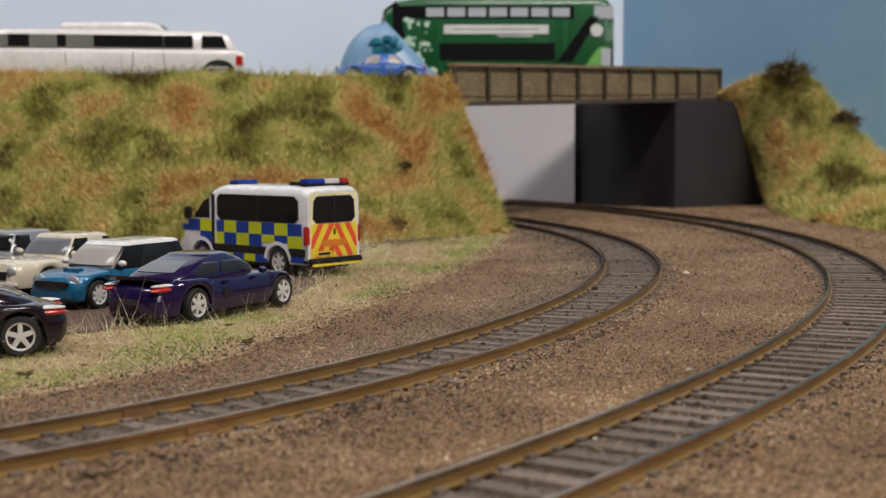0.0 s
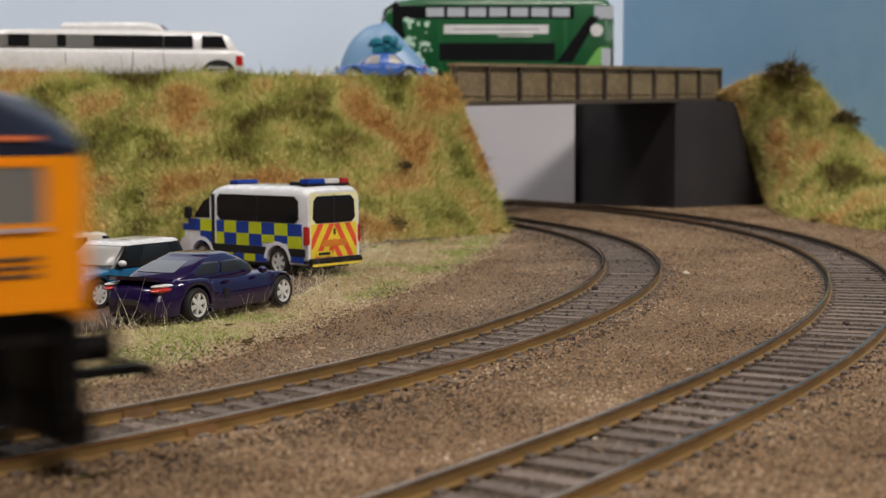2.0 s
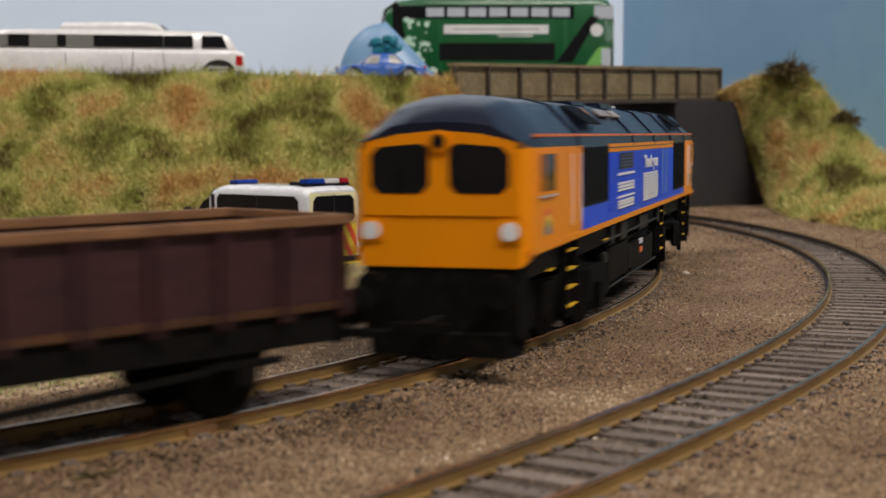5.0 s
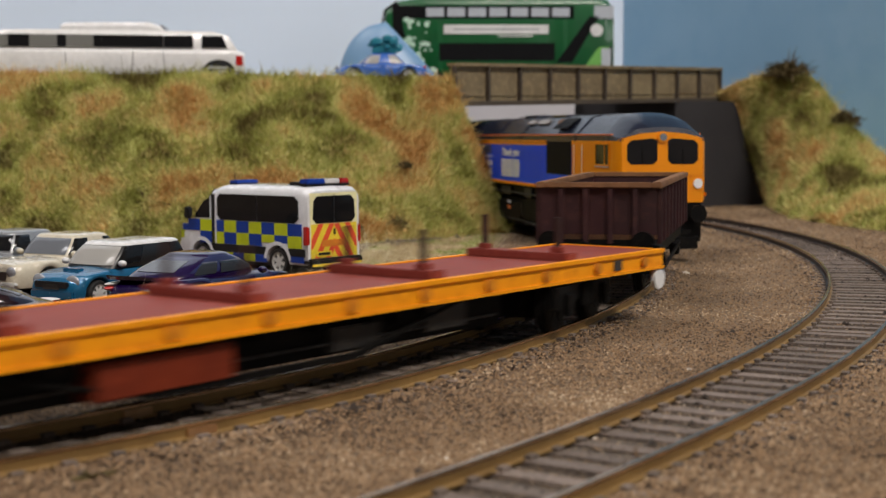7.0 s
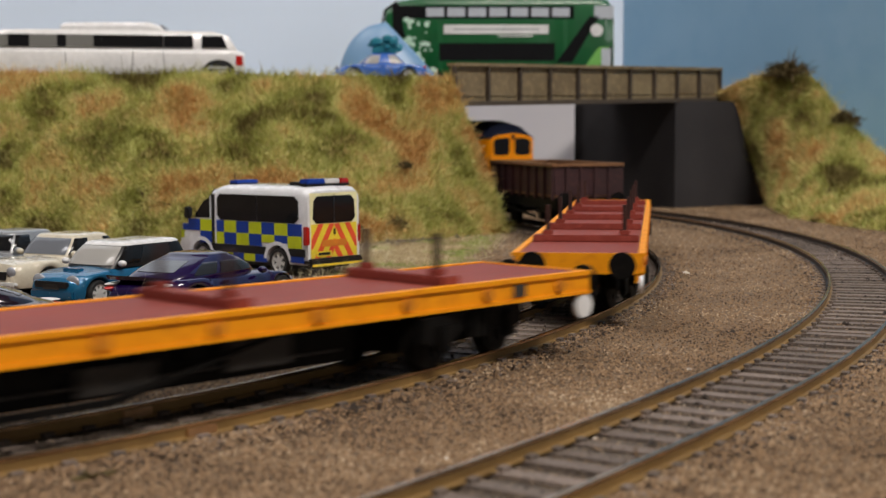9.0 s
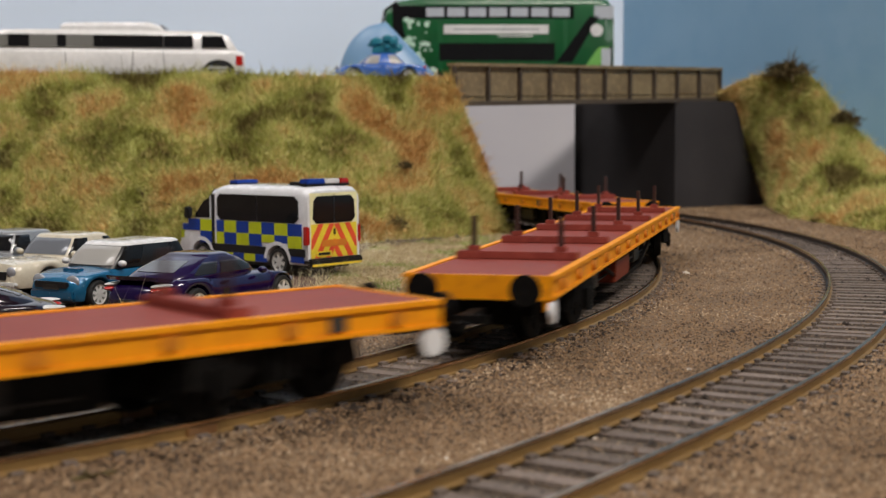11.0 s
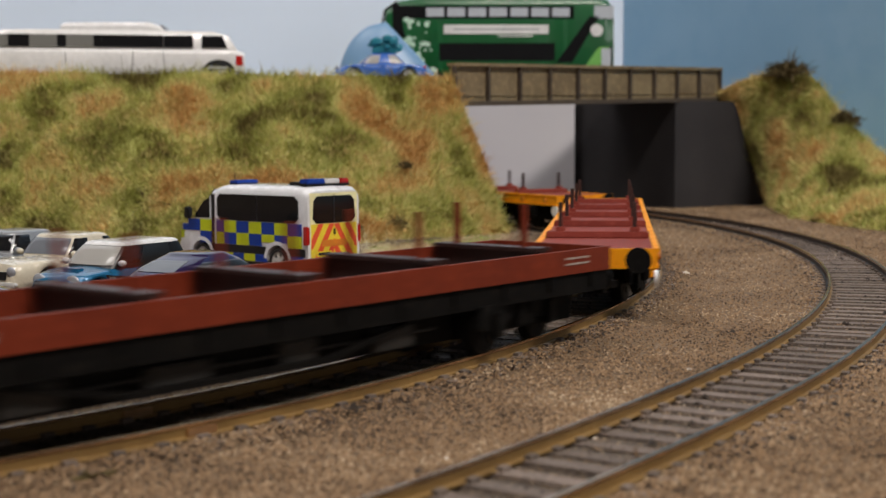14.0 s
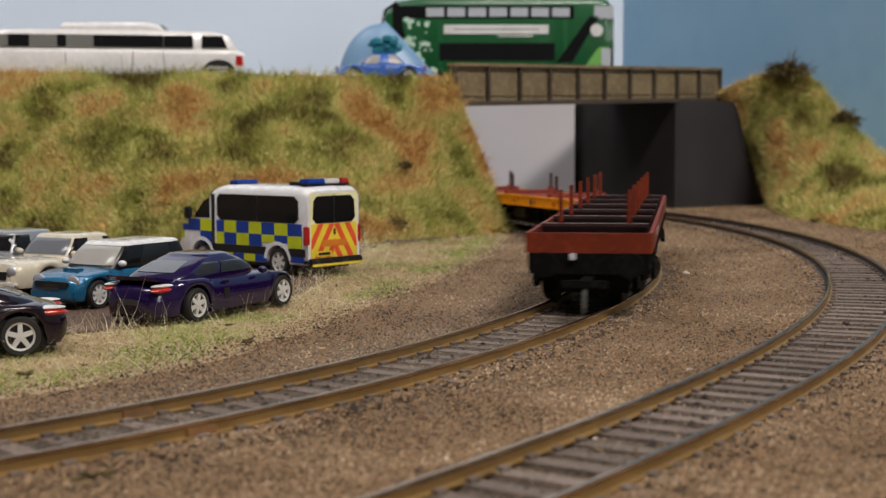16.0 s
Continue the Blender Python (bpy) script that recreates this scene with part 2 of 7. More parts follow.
def curve_inner(s):
    c = np.clip(s, -110, 2)
    k = 2.21e-3 - 5.858e-6 * c + 24.773e-9 * c ** 2
    hump = lambda a, b: np.clip(np.minimum(s - a, b - s) / 40, 0, 1)
    k = k - 1.93e-4 * hump(-20, 120) - 0.45e-4 * hump(180, 330)
    return np.where(s < -170, 0.0, k)


def curve_outer(s):
    k = 1.711e-3 + np.where(s < 0, 7.474e-6 * np.clip(s, -220, 0), -6.38e-8 * np.clip(s, 0, 300))
    return np.where(s < -320, 0.0, k)


INNER = centre_line(10.242, 274.277, 1.101, curve_inner, -2300, 1500)
OUTER = centre_line(72.672, 264.726, 1.1111, curve_outer, -420, 720)


def on_line(line, s, off=0.0):
    x, y, h = (float(np.interp(s, line[0], line[i])) for i in (1, 2, 3))
    return x + off * math.sin(h), y - off * math.cos(h), h


GROUND = -3.3
# ---- the room and the layout's board ----
def room():
    structure("floor", boxes((-2600, 1900, -2600, 1900, -1010, -1000)), "floor", "dark grey carpeted room floor", "floor")
    structure("ceiling", boxes((-2600, 1900, -2600, 1900, 1460, 1480)), "plaster", "plain off-white room ceiling", "ceiling")
    structure("wall_south", boxes((-2600, 1900, -2620, -2600, -1000, 1460)), "plaster", "plain off-white plastered room wall", "wall")
    structure("wall_west", boxes((-2620, -2600, -2600, 1900, -1000, 1460)), "plaster", "plain off-white plastered room wall", "wall")
    structure("wall_east", boxes((1900, 1920, -2600, 1900, -1000, 1460)), "plaster", "plain off-white plastered room wall", "wall")
    structure("wall_north", boxes((-2600, 1900, 1900, 1920, -1000, 1460)), "plaster", "plain off-white plastered room wall", "wall")
    structure("baseboard", boxes((-2300, 900, -1700, 1300, -30, GROUND - 2.5)), "ply", "plywood baseboard that carries the layout", "board")
    bm = bmesh.new()
    box(bm, -1500, 160, 1000, 1012, GROUND, 900)
    structure("backdrop_pale", bm, "wall_pale", "pale blue painted backdrop board behind the road", "backdrop")
    bm = bmesh.new()
    solid(bm, [(130, 999), (520, 380), (530, 386), (138, 1011)], "z", GROUND, 900)
    structure("backdrop_blue", bm, "wall_blue", "mid-blue painted backdrop board with faint smudges", "backdrop")


room()


def ground():
    """One gently uneven sheet that carries ballast, car park and banks."""
    nx, ny = 260, 260
    xs = np.concatenate([np.linspace(-2200, -320, 40), np.linspace(-310, 330, nx - 60), np.linspace(350, 800, 20)])
    ys = np.concatenate([np.linspace(-1600, 90, 40), np.linspace(95, 900, ny - 50), np.linspace(920, 1250, 10)])
    X, Y = np.meshgrid(xs, ys)
    Z = GROUND - 0.12 + 0.10 * np.sin(X / 17.0 + 1.3 * np.sin(Y / 23.0)) + 0.08 * np.sin(Y / 11.0 + X / 31.0)
    v = np.stack([X.ravel(), Y.ravel(), Z.ravel()], 1)
    i = np.arange(len(ys) - 1)[:, None] * len(xs) + np.arange(len(xs) - 1)
    f = np.stack([i, i + 1, i + 1 + len(xs), i + len(xs)], -1).reshape(-1, 4)
    ob = raw("ground", v, f, "ballast_bed")
    ob.data.polygons.foreach_set("use_smooth", np.ones(len(f), dtype=bool))
    tagged(ob, "brown ballast and earth ground of the layout", "ground", "", "structure")


ground()


def sheet(name, outline, z, material, label, category, step=6.0, rough=0.4):
    """A flat irregular patch laid on the ground, with a crumbled edge."""
    bm = bmesh.new()
    n = len(outline)
    pts = []
    for i in range(n):
        a, b = Vector(outline[i]), Vector(outline[(i + 1) % n])
        k = max(1, int((b - a).length / step))
        for j in range(k):
            p = a.lerp(b, j / k)
            w = noise.noise_vector((p.x * 0.09, p.y * 0.09, 1.7)) * 3.0 + noise.noise_vector((p.x * 0.3, p.y * 0.3, 4.7)) * 1.2
            pts.append((p.x + w.x, p.y + w.y))
    top = [bm.verts.new((x, y, z)) for x, y in pts]
    low = [bm.verts.new((x, y, z - 1.6)) for x, y in pts]
    bm.faces.new(top)
    for i in range(len(pts)):
        j = (i + 1) % len(pts)
        bm.faces.new((top[j], top[i], low[i], low[j]))
    bmesh.ops.triangulate(bm, faces=bm.faces[:])
    return structure(name, bm, material, label, category)


VERGE_NEAR = [(-260, 172), (-120, 192), (-74, 225), (-60, 234), (-50, 252), (-39, 274), (-23, 326), (-5, 390), (14, 470), (26, 560), (31, 640)]
VERGE_FAR = [(-25, 540), (-30, 500), (-34, 430), (-40, 360), (-61, 318), (-80, 297), (-96, 292), (-140, 270), (-260, 245)]
PARK = [(-420, 250), (-140, 272), (-96, 294), (-80, 299), (-61, 320), (-40, 362), (-33, 430), (-29, 500), (-30, 560), (-120, 590), (-420, 600)]
sheet("car_park", PARK, GROUND + 0.65, "earth", "dark reddish-brown bare earth car park surface", "ground")
sheet("verge", VERGE_NEAR + VERGE_FAR, GROUND + 0.3, "verge", "strip of dry grass and moss beside the track", "grass")


# ---- banks ----
def resample(pts, n):
    p = np.array(pts, float)
    d = np.concatenate([[0], np.cumsum(np.linalg.norm(np.diff(p, axis=0), axis=1))])
    t = np.linspace(0, d[-1], n)
    return np.stack([np.interp(t, d, p[:, i]) for i in range(p.shape[1])], 1)


def bank(name, toe, top, label, nu=110, nv=34, bulge=6.0, lump=4.0, back=None, calm=1):
    """A turfed slope ruled from its toe to its top edge, lumpy, with an optional flat shelf behind."""
    a, b = resample(toe, nu), resample(top, nu)
    rows = []
    for j in range(nv):
        v = j / (nv - 1)
        p = a * (1 - v) + b * v
        still = np.clip((nu - 1 - np.arange(nu)) / calm, 0.15, 1)      # the cut end by the bridge is straight
        p[:, 2] += bulge * math.sin(math.pi * v) * still
        for i in range(nu):
            q = Vector((p[i, 0] * 0.03, p[i, 1] * 0.03, p[i, 2] * 0.03))
            w = noise.noise_vector(q) * lump + noise.noise_vector(q * 3.1) * lump * 0.4
            e = min(1.0, 5 * v) * min(1.0, 4 * (1 - v) + 0.25) * still[i]
            p[i] += np.array(w) * e
        rows.append(p)
    if back is not None:
        rows.append(resample(back, nu))
    v = np.concatenate(rows)
    nr = len(rows)
    i = np.arange(nr - 1)[:, None] * nu + np.arange(nu - 1)
    f = np.stack([i, i + 1, i + 1 + nu, i + nu], -1).reshape(-1, 4)
    ob = raw(name, v, f, "bank")
    ob.data.polygons.foreach_set("use_smooth", np.ones(len(f), dtype=bool))
    return tagged(ob, label, "embankment", "", "structure"), np.array(rows[:nv])


G = GROUND + 0.3
ROAD_Z = 67.5
bank_left, LEFT = bank(
    "embankment_left",
    [(-520, 565, G), (-250, 562, G), (-120, 548, G), (-45, 532, G), (-8, 562, G), (29, 600, G)],
    [(-560, 640, 69.5), (-250, 640, 69.5), (-120, 640, 68), (-50, 640, 67), (-19, 641, 66.5), (4.5, 643, 66.5)],
    "steep embankment in mottled green and orange turf", 150, 40, lump=5.5, calm=34,
    back=[(-560, 690, 66), (-250, 690, 66.5), (-120, 690, 66.5), (-50, 680, 65.5), (-18, 668, 65.5), (4, 660, 65.5)])
bank_right, RIGHT = bank(
    "embankment_right",
    [(197, 842, G), (190, 800, G), (182, 750, G), (176, 690, G), (184, 630, G), (200, 560, G), (240, 480, G)],
    [(163, 824, 64), (176, 818, 71), (201, 812, 79), (213, 795, 70), (226, 765, 42), (238, 720, 22), (262, 560, 2)],
    "rough grassy bank beside the bridge abutment", 90, 30, bulge=4.0, lump=3.5,
    back=[(180, 880, 0), (200, 875, 0), (235, 840, 0), (250, 800, 0), (262, 760, 0), (272, 720, 0), (300, 560, 0)])


# ---- bridge ----
def bridge():
    # road slab behind the girder and along the bank top
    bm = bmesh.new()
    # unseen opening over the underpass, added so lamp light reaches the back panel
    solid(bm, [(-560, 655), (-30, 655), (5, 647), (163, 838), (163, 905), (20, 738), (-8, 745), (-8, 870), (163, 870), (163, 985), (-560, 985)], "z", ROAD_Z - 6, ROAD_Z)
    structure("road", bm, "road", "grey road deck on the embankment and bridge", "road")
    gl, gr = Vector((5.3, 642, 0)), Vector((166.5, 838, 0))
    along = (gr - gl).normalized()
    L = (gr - gl).length
    ang = math.degrees(math.atan2(along.y, along.x))
    g = tagged(new("bridge_girder"), "weathered brown plate girder parapet over the tracks", "bridge girder")
    g.matrix_basis = at(gl.x, gl.y, 0, ang)
    z0, z1, z2, z3 = 54.4, 72.4, 60.6, 78.6
    up = lambda x: (z2 - z0) * x / L
    bm = bmesh.new()
    solid(bm, [(0, z0), (L, z2), (L, z3), (0, z1)], "y", 0.5, 2.5)
    part("web_plate", bm, "bridge", g)
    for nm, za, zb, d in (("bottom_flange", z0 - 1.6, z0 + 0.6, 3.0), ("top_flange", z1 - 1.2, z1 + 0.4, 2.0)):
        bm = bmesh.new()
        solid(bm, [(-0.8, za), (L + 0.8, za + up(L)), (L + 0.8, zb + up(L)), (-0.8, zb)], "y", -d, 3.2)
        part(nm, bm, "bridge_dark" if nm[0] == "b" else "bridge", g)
    n = 10
    for i in range(n + 1):
        x = L * i / n
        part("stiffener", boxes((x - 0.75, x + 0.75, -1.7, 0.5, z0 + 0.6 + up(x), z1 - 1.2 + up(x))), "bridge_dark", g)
        if i < n:
            bm = boxes((x + 2.0, x + L / n - 2.0, -0.2, 0.5, z0 + 3 + up(x), z1 - 3.6 + up(x)), bevel=0.5)
            part("panel", bm, "bridge", g)
    # walls under the bridge
    bm = bmesh.new()
    solid(bm, [(133, 794), (82, 868), (86, 871), (137, 799)], "z", GROUND - 1, 57.3)
    solid(bm, [(130, 800), (82, 868), (86, 871), (134, 803)], "z", 57.3, ROAD_Z - 6.2)
    structure("abutment_right", bm, "abutment", "matt black abutment wall under the bridge", "abutment")
    bm = bmesh.new()
    solid(bm, [(133.6, 795), (137.2, 799), (214, 862), (218, 857)], "z", GROUND - 1, 58.5)
    structure("wing_wall", bm, "abutment", "matt black wing wall beside the grassy bank", "abutment")
    near = [on_line(INNER, q, -25)[:2] for q in range(396, 720, 18)]
    far = [on_line(INNER, q, -29)[:2] for q in range(702, 390, -18)]
    bm = bmesh.new()
    solid(bm, near + far, "z", GROUND - 1, ROAD_Z - 6.2)
    structure("abutment_left", bm, "abutment", "dark curved abutment wall under the road", "abutment")
    bm = bmesh.new()
    solid(bm, [(-150, 878), (81.5, 856), (81.8, 859), (-150, 881)], "z", GROUND - 1, 66)
    structure("tunnel_back_panel", bm, "panel", "pale grey card panel at the back of the underpass", "panel")


bridge()


# ---- tracks ----
def rail_profile():
    return [(-0.85, -2.3), (0.85, -2.3), (0.85, -2.0), (0.25, -1.8), (0.25, -0.75), (0.34, -0.6), (0.34, -0.3), (-0.34, -0.3), (-0.34, -0.6), (-0.25, -0.75), (-0.25, -1.8), (-0.85, -2.0)]


# dirt brown, darkened further for the shade between sleepers
M["bed_dark"] = mat("oily_bed", (0.095, 0.068, 0.048, 1), (0.060, 0.044, 0.032, 1), 0.75, scale=14, detail=1.0, c3=(0.034, 0.026, 0.020, 1), bump=0.4, bscale=0.8)
M["rail_dark"] = mat("rail_dark_face", (0.040, 0.028, 0.021, 1), (0.026, 0.019, 0.015, 1), 0.5, 0.3, scale=12, detail=1.5, bump=0.1)
M["joiner"] = mat("rail_joiner_metal", (0.72, 0.48, 0.28, 1), (0.52, 0.33, 0.18, 1), 0.3, 0.9, scale=3)


def track(name, line, s0, s1, p0, p1, pitch, label):
    t = tagged(new(name), label, "railway track", "railway tracks", "structure")
    prof = rail_profile()
    for off in (8.5, -8.5):
        bm, top = bmesh.new(), bmesh.new()
        rings, caps = [], []
        s = s0
        while s <= s1:
            x, y, h = on_line(line, s, 0)
            nx, ny = math.sin(h), -math.cos(h)
            rings.append([(x + nx * (off + a), y + ny * (off + a), b) for a, b in prof])
            caps.append([(x + nx * (off + a), y + ny * (off + a), b) for a, b in ((-0.40, -0.55), (0.40, -0.55), (0.40, -0.1), (0.30, 0.0), (-0.30, 0.0), (-0.40, -0.1))])
            s += 5 if p0 - 20 < s < p1 + 20 else 25
        loft(bm, rings)
        loft(top, caps)
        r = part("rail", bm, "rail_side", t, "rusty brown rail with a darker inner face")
        # the left-hand face of each rail takes the darker material
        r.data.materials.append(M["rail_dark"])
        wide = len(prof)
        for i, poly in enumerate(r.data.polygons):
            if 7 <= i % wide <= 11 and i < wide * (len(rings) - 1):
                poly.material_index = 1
        part("rail_head", top, "rail_top", r, "worn steel running surface")
    # dark strip: dirt plus painted shade of the deep sleeper gaps
    bed = bmesh.new()
    ztop = -2.44 if name == "track_inner" else -2.8
    rows, s = [], s0
    while s <= s1:
        x, y, h = on_line(line, s, 0)
        nx, ny = math.sin(h), -math.cos(h)
        rows.append([(x + nx * a, y + ny * a, b) for a, b in ((-7.6, -4.4), (7.6, -4.4), (7.6, ztop), (-7.6, ztop))])
        s += 8 if p0 - 20 < s < p1 + 20 else 25
    loft(bed, rows)
    part("oily_bed", bed, "bed_dark", t, "dark oily dirt between the rails, sleeper gap shade in its colour")
    if name == "track_inner":
        for off, sj in ((8.5, -93), (-8.5, -91)):
            x, y, h = on_line(line, sj, off)
            bm = boxes((-2.6, 2.6, -0.75, -0.3, -1.95, -0.75), (-2.6, 2.6, 0.3, 0.75, -1.95, -0.75), (-2.6, 2.6, -0.8, 0.8, -2.32, -2.0))
            ob = part("rail_joiner", bm, "joiner", t, "tarnished metal rail joiner")
            ob.matrix_basis = at(x, y, 0, math.degrees(h))
    bm = bmesh.new()
    box(bm, -1.75, 1.75, -13.6, 13.6, -4.4, -2.3, bevel=0.18)
    for c in (8.65, -8.65):
        for d in (-1.35, 1.35):
            box(bm, -0.9, 0.9, c + d - 0.55, c + d + 0.55, -2.3, -1.7)
    me = mesh_of("sleeper", bm, "sleeper")
    s = p0
    while s < p1:
        x, y, h = on_line(line, s + rng.normal(0, 0.15))
        ob = new("sleeper", me)
        ob.parent = t
        ob.matrix_basis = at(x, y, rng.normal(0, 0.08), math.degrees(h) + rng.normal(0, 0.5))
        s += pitch
    verts, faces = [], []
    for a, b in ((s0, p0), (p1, s1)):
        s = a
        while s < b - pitch:
            x, y, h = on_line(line, s)
            c, d = math.cos(h), math.sin(h)
            k = len(verts)
            for u, v, z in ((-1.75, -13.6, -4.4), (1.75, -13.6, -4.4), (1.75, 13.6, -4.4), (-1.75, 13.6, -4.4), (-1.75, -13.6, -2.3), (1.75, -13.6, -2.3), (1.75, 13.6, -2.3), (-1.75, 13.6, -2.3)):
                verts.append((x + u * c - v * d, y + u * d + v * c, z))
            faces += [(k + i, k + j, k + m, k + n) for i, j, m, n in ((4, 5, 6, 7), (0, 1, 5, 4), (1, 2, 6, 5), (2, 3, 7, 6), (3, 0, 4, 7))]
            s += pitch
    if verts:
        ob = raw("sleeper_run", verts, faces, "sleeper")
        ob.parent = t
        tagged(ob, kind="stuff")


track("track_inner", INNER, -2290, 1490, -190, 480, 6.9, "inner curved track with rusty rails and dusty dark sleepers")
track("track_outer", OUTER, -410, 700, -260, 560, 6.9, "outer curved track with rusty rails and dusty dark sleepers")
# ---- the train ----
M["b_blue"] = mat("reflective_blue", (0.006, 0.050, 0.36, 1), None, 0.35, scale=8)
M["b_yellow"] = mat("reflective_yellow", (0.62, 0.70, 0.015, 1), None, 0.35, scale=8)
M["b_red"] = mat("chevron_red", (0.80, 0.10, 0.04, 1), None, 0.35, scale=8)
M["b_amber"] = mat("chevron_yellow", (0.88, 0.68, 0.05, 1), None, 0.35, scale=8)
M["p_lime"] = mat("p_lime", (0.16, 0.42, 0.09, 1), None, 0.3, scale=15, coat=0.8)
MOVING = []          # (thing, s at t=0, half bogie base, [(bogie, offset), ...], [(wheelset, radius), ...])
SPEED = 112.88


def wheelset(parent, x, r, y=8.3, n=20):
    bm = bmesh.new()
    for s in (1, -1):
        cyl(bm, (0, s * y - 1.1, 0), "y", r, 2.2, n)
        cyl(bm, (0, s * (y - 1.0) - 0.3, 0), "y", r + 0.8, 0.6, n)
        for k in range(6):
            a = k * math.pi / 3
            cyl(bm, (math.cos(a) * r * 0.55, s * y - 1.25, math.sin(a) * r * 0.55), "y", r * 0.16, 2.5, 8)
    cyl(bm, (0, -y, 0), "y", 0.9, 2 * y, 8)
    w = part("wheelset", bm, "black", parent)
    w.matrix_basis = at(x, 0, r + 0.0)
    return w, r


def bogie(parent, x, axles, r, half_y, frame_z, wheels):
    b = new("bogie")
    b.parent = parent
    b.matrix_basis = at(x, 0, 0)
    lo, hi = axles[0] - r * 1.05, axles[-1] + r * 1.05
    bm = bmesh.new()
    for s in (1, -1):
        y0, y1 = sorted((s * (half_y - 1.6), s * half_y))
        out = [(lo, r * 0.9), (lo + 1, frame_z)]
        out += [(hi - 1, frame_z), (hi, r * 0.9), (hi - r * 0.8, r * 0.75)]
        for a, c in reversed(list(zip(axles, axles[1:]))):
            out += [(c - r * 0.6, r * 0.8), ((a + c) / 2 + r * 0.3, r * 1.25), ((a + c) / 2 - r * 0.3, r * 1.25), (a + r * 0.6, r * 0.8)]
        out += [(lo + r * 0.8, r * 0.75)]
        solid(bm, out, "y", y0, y1)
        for a in axles:
            box(bm, a - 1.7, a + 1.7, min(s * half_y, s * (half_y + 1.1)), max(s * half_y, s * (half_y + 1.1)), r * 0.55, r * 1.35, bevel=0.3)
        for a, c in zip(axles, axles[1:]):
            m = (a + c) / 2
            for k in (-2.2, 0, 2.2):
                cyl(bm, (m + k, s * (half_y + 0.4), r * 0.75), "z", 0.85, frame_z - r * 0.8, 8)
    box(bm, lo + 2, hi - 2, -half_y + 1, half_y - 1, frame_z - 2, frame_z)
    box(bm, lo + 1, hi - 1, -6.7, 6.7, 3.0, frame_z)
    part("side_frame", bm, "black", b)
    for a in axles:
        wheels.append(wheelset(b, a, r))
    return b, x


def buffers(parent, x, s, z=13.6, y=11.2):
    for k in (1, -1):
        bm = bmesh.new()
        x0 = x
        cyl(bm, (x0, k * y, z), "x", 1.5, s * 3.2, 12)
        cyl(bm, (x0 + s * 3.2, k * y, z), "x", 2.9, s * 0.9, 18)
        part("buffer", bm, "black", parent)


def coupling(parent, x, s, z=9.0, material="black"):
    bm = bmesh.new()
    box(bm, min(x, x + s * 12.5), max(x, x + s * 12.5), -1.2, 1.2, z - 0.5, z + 0.5)
    box(bm, min(x + s * 12.0, x + s * 12.8), max(x + s * 12.0, x + s * 12.8), -5, 5, z - 0.8, z + 0.8)
    part("coupling", bm, material, parent)


def lettering(text, size, parent, material, width=None):
    """A word as one mesh in the built-in font, lying in its own xy plane."""
    cu = bpy.data.curves.new("lettering", "FONT")
    cu.body, cu.size, cu.extrude, cu.offset = text, size * MM, 0.06 * MM, 0.035 * size * MM
    tmp = bpy.data.objects.new("lettering", cu)
    scene.collection.objects.link(tmp)
    me = bpy.data.meshes.new_from_object(tmp.evaluated_get(bpy.context.evaluated_depsgraph_get()))
    bpy.data.objects.remove(tmp)
    bpy.data.curves.remove(cu)
    xs = [v.co.x for v in me.vertices]
    me.transform(Matrix.Translation((-min(xs), 0, 0)))
    if width:
        k = width * MM / (max(xs) - min(xs))
        me.transform(Matrix.Diagonal((k, 1, 1, 1)))
    me.materials.clear()
    me.materials.append(M[material])
    ob = new("lettering", me)
    ob.parent = parent
    return ob


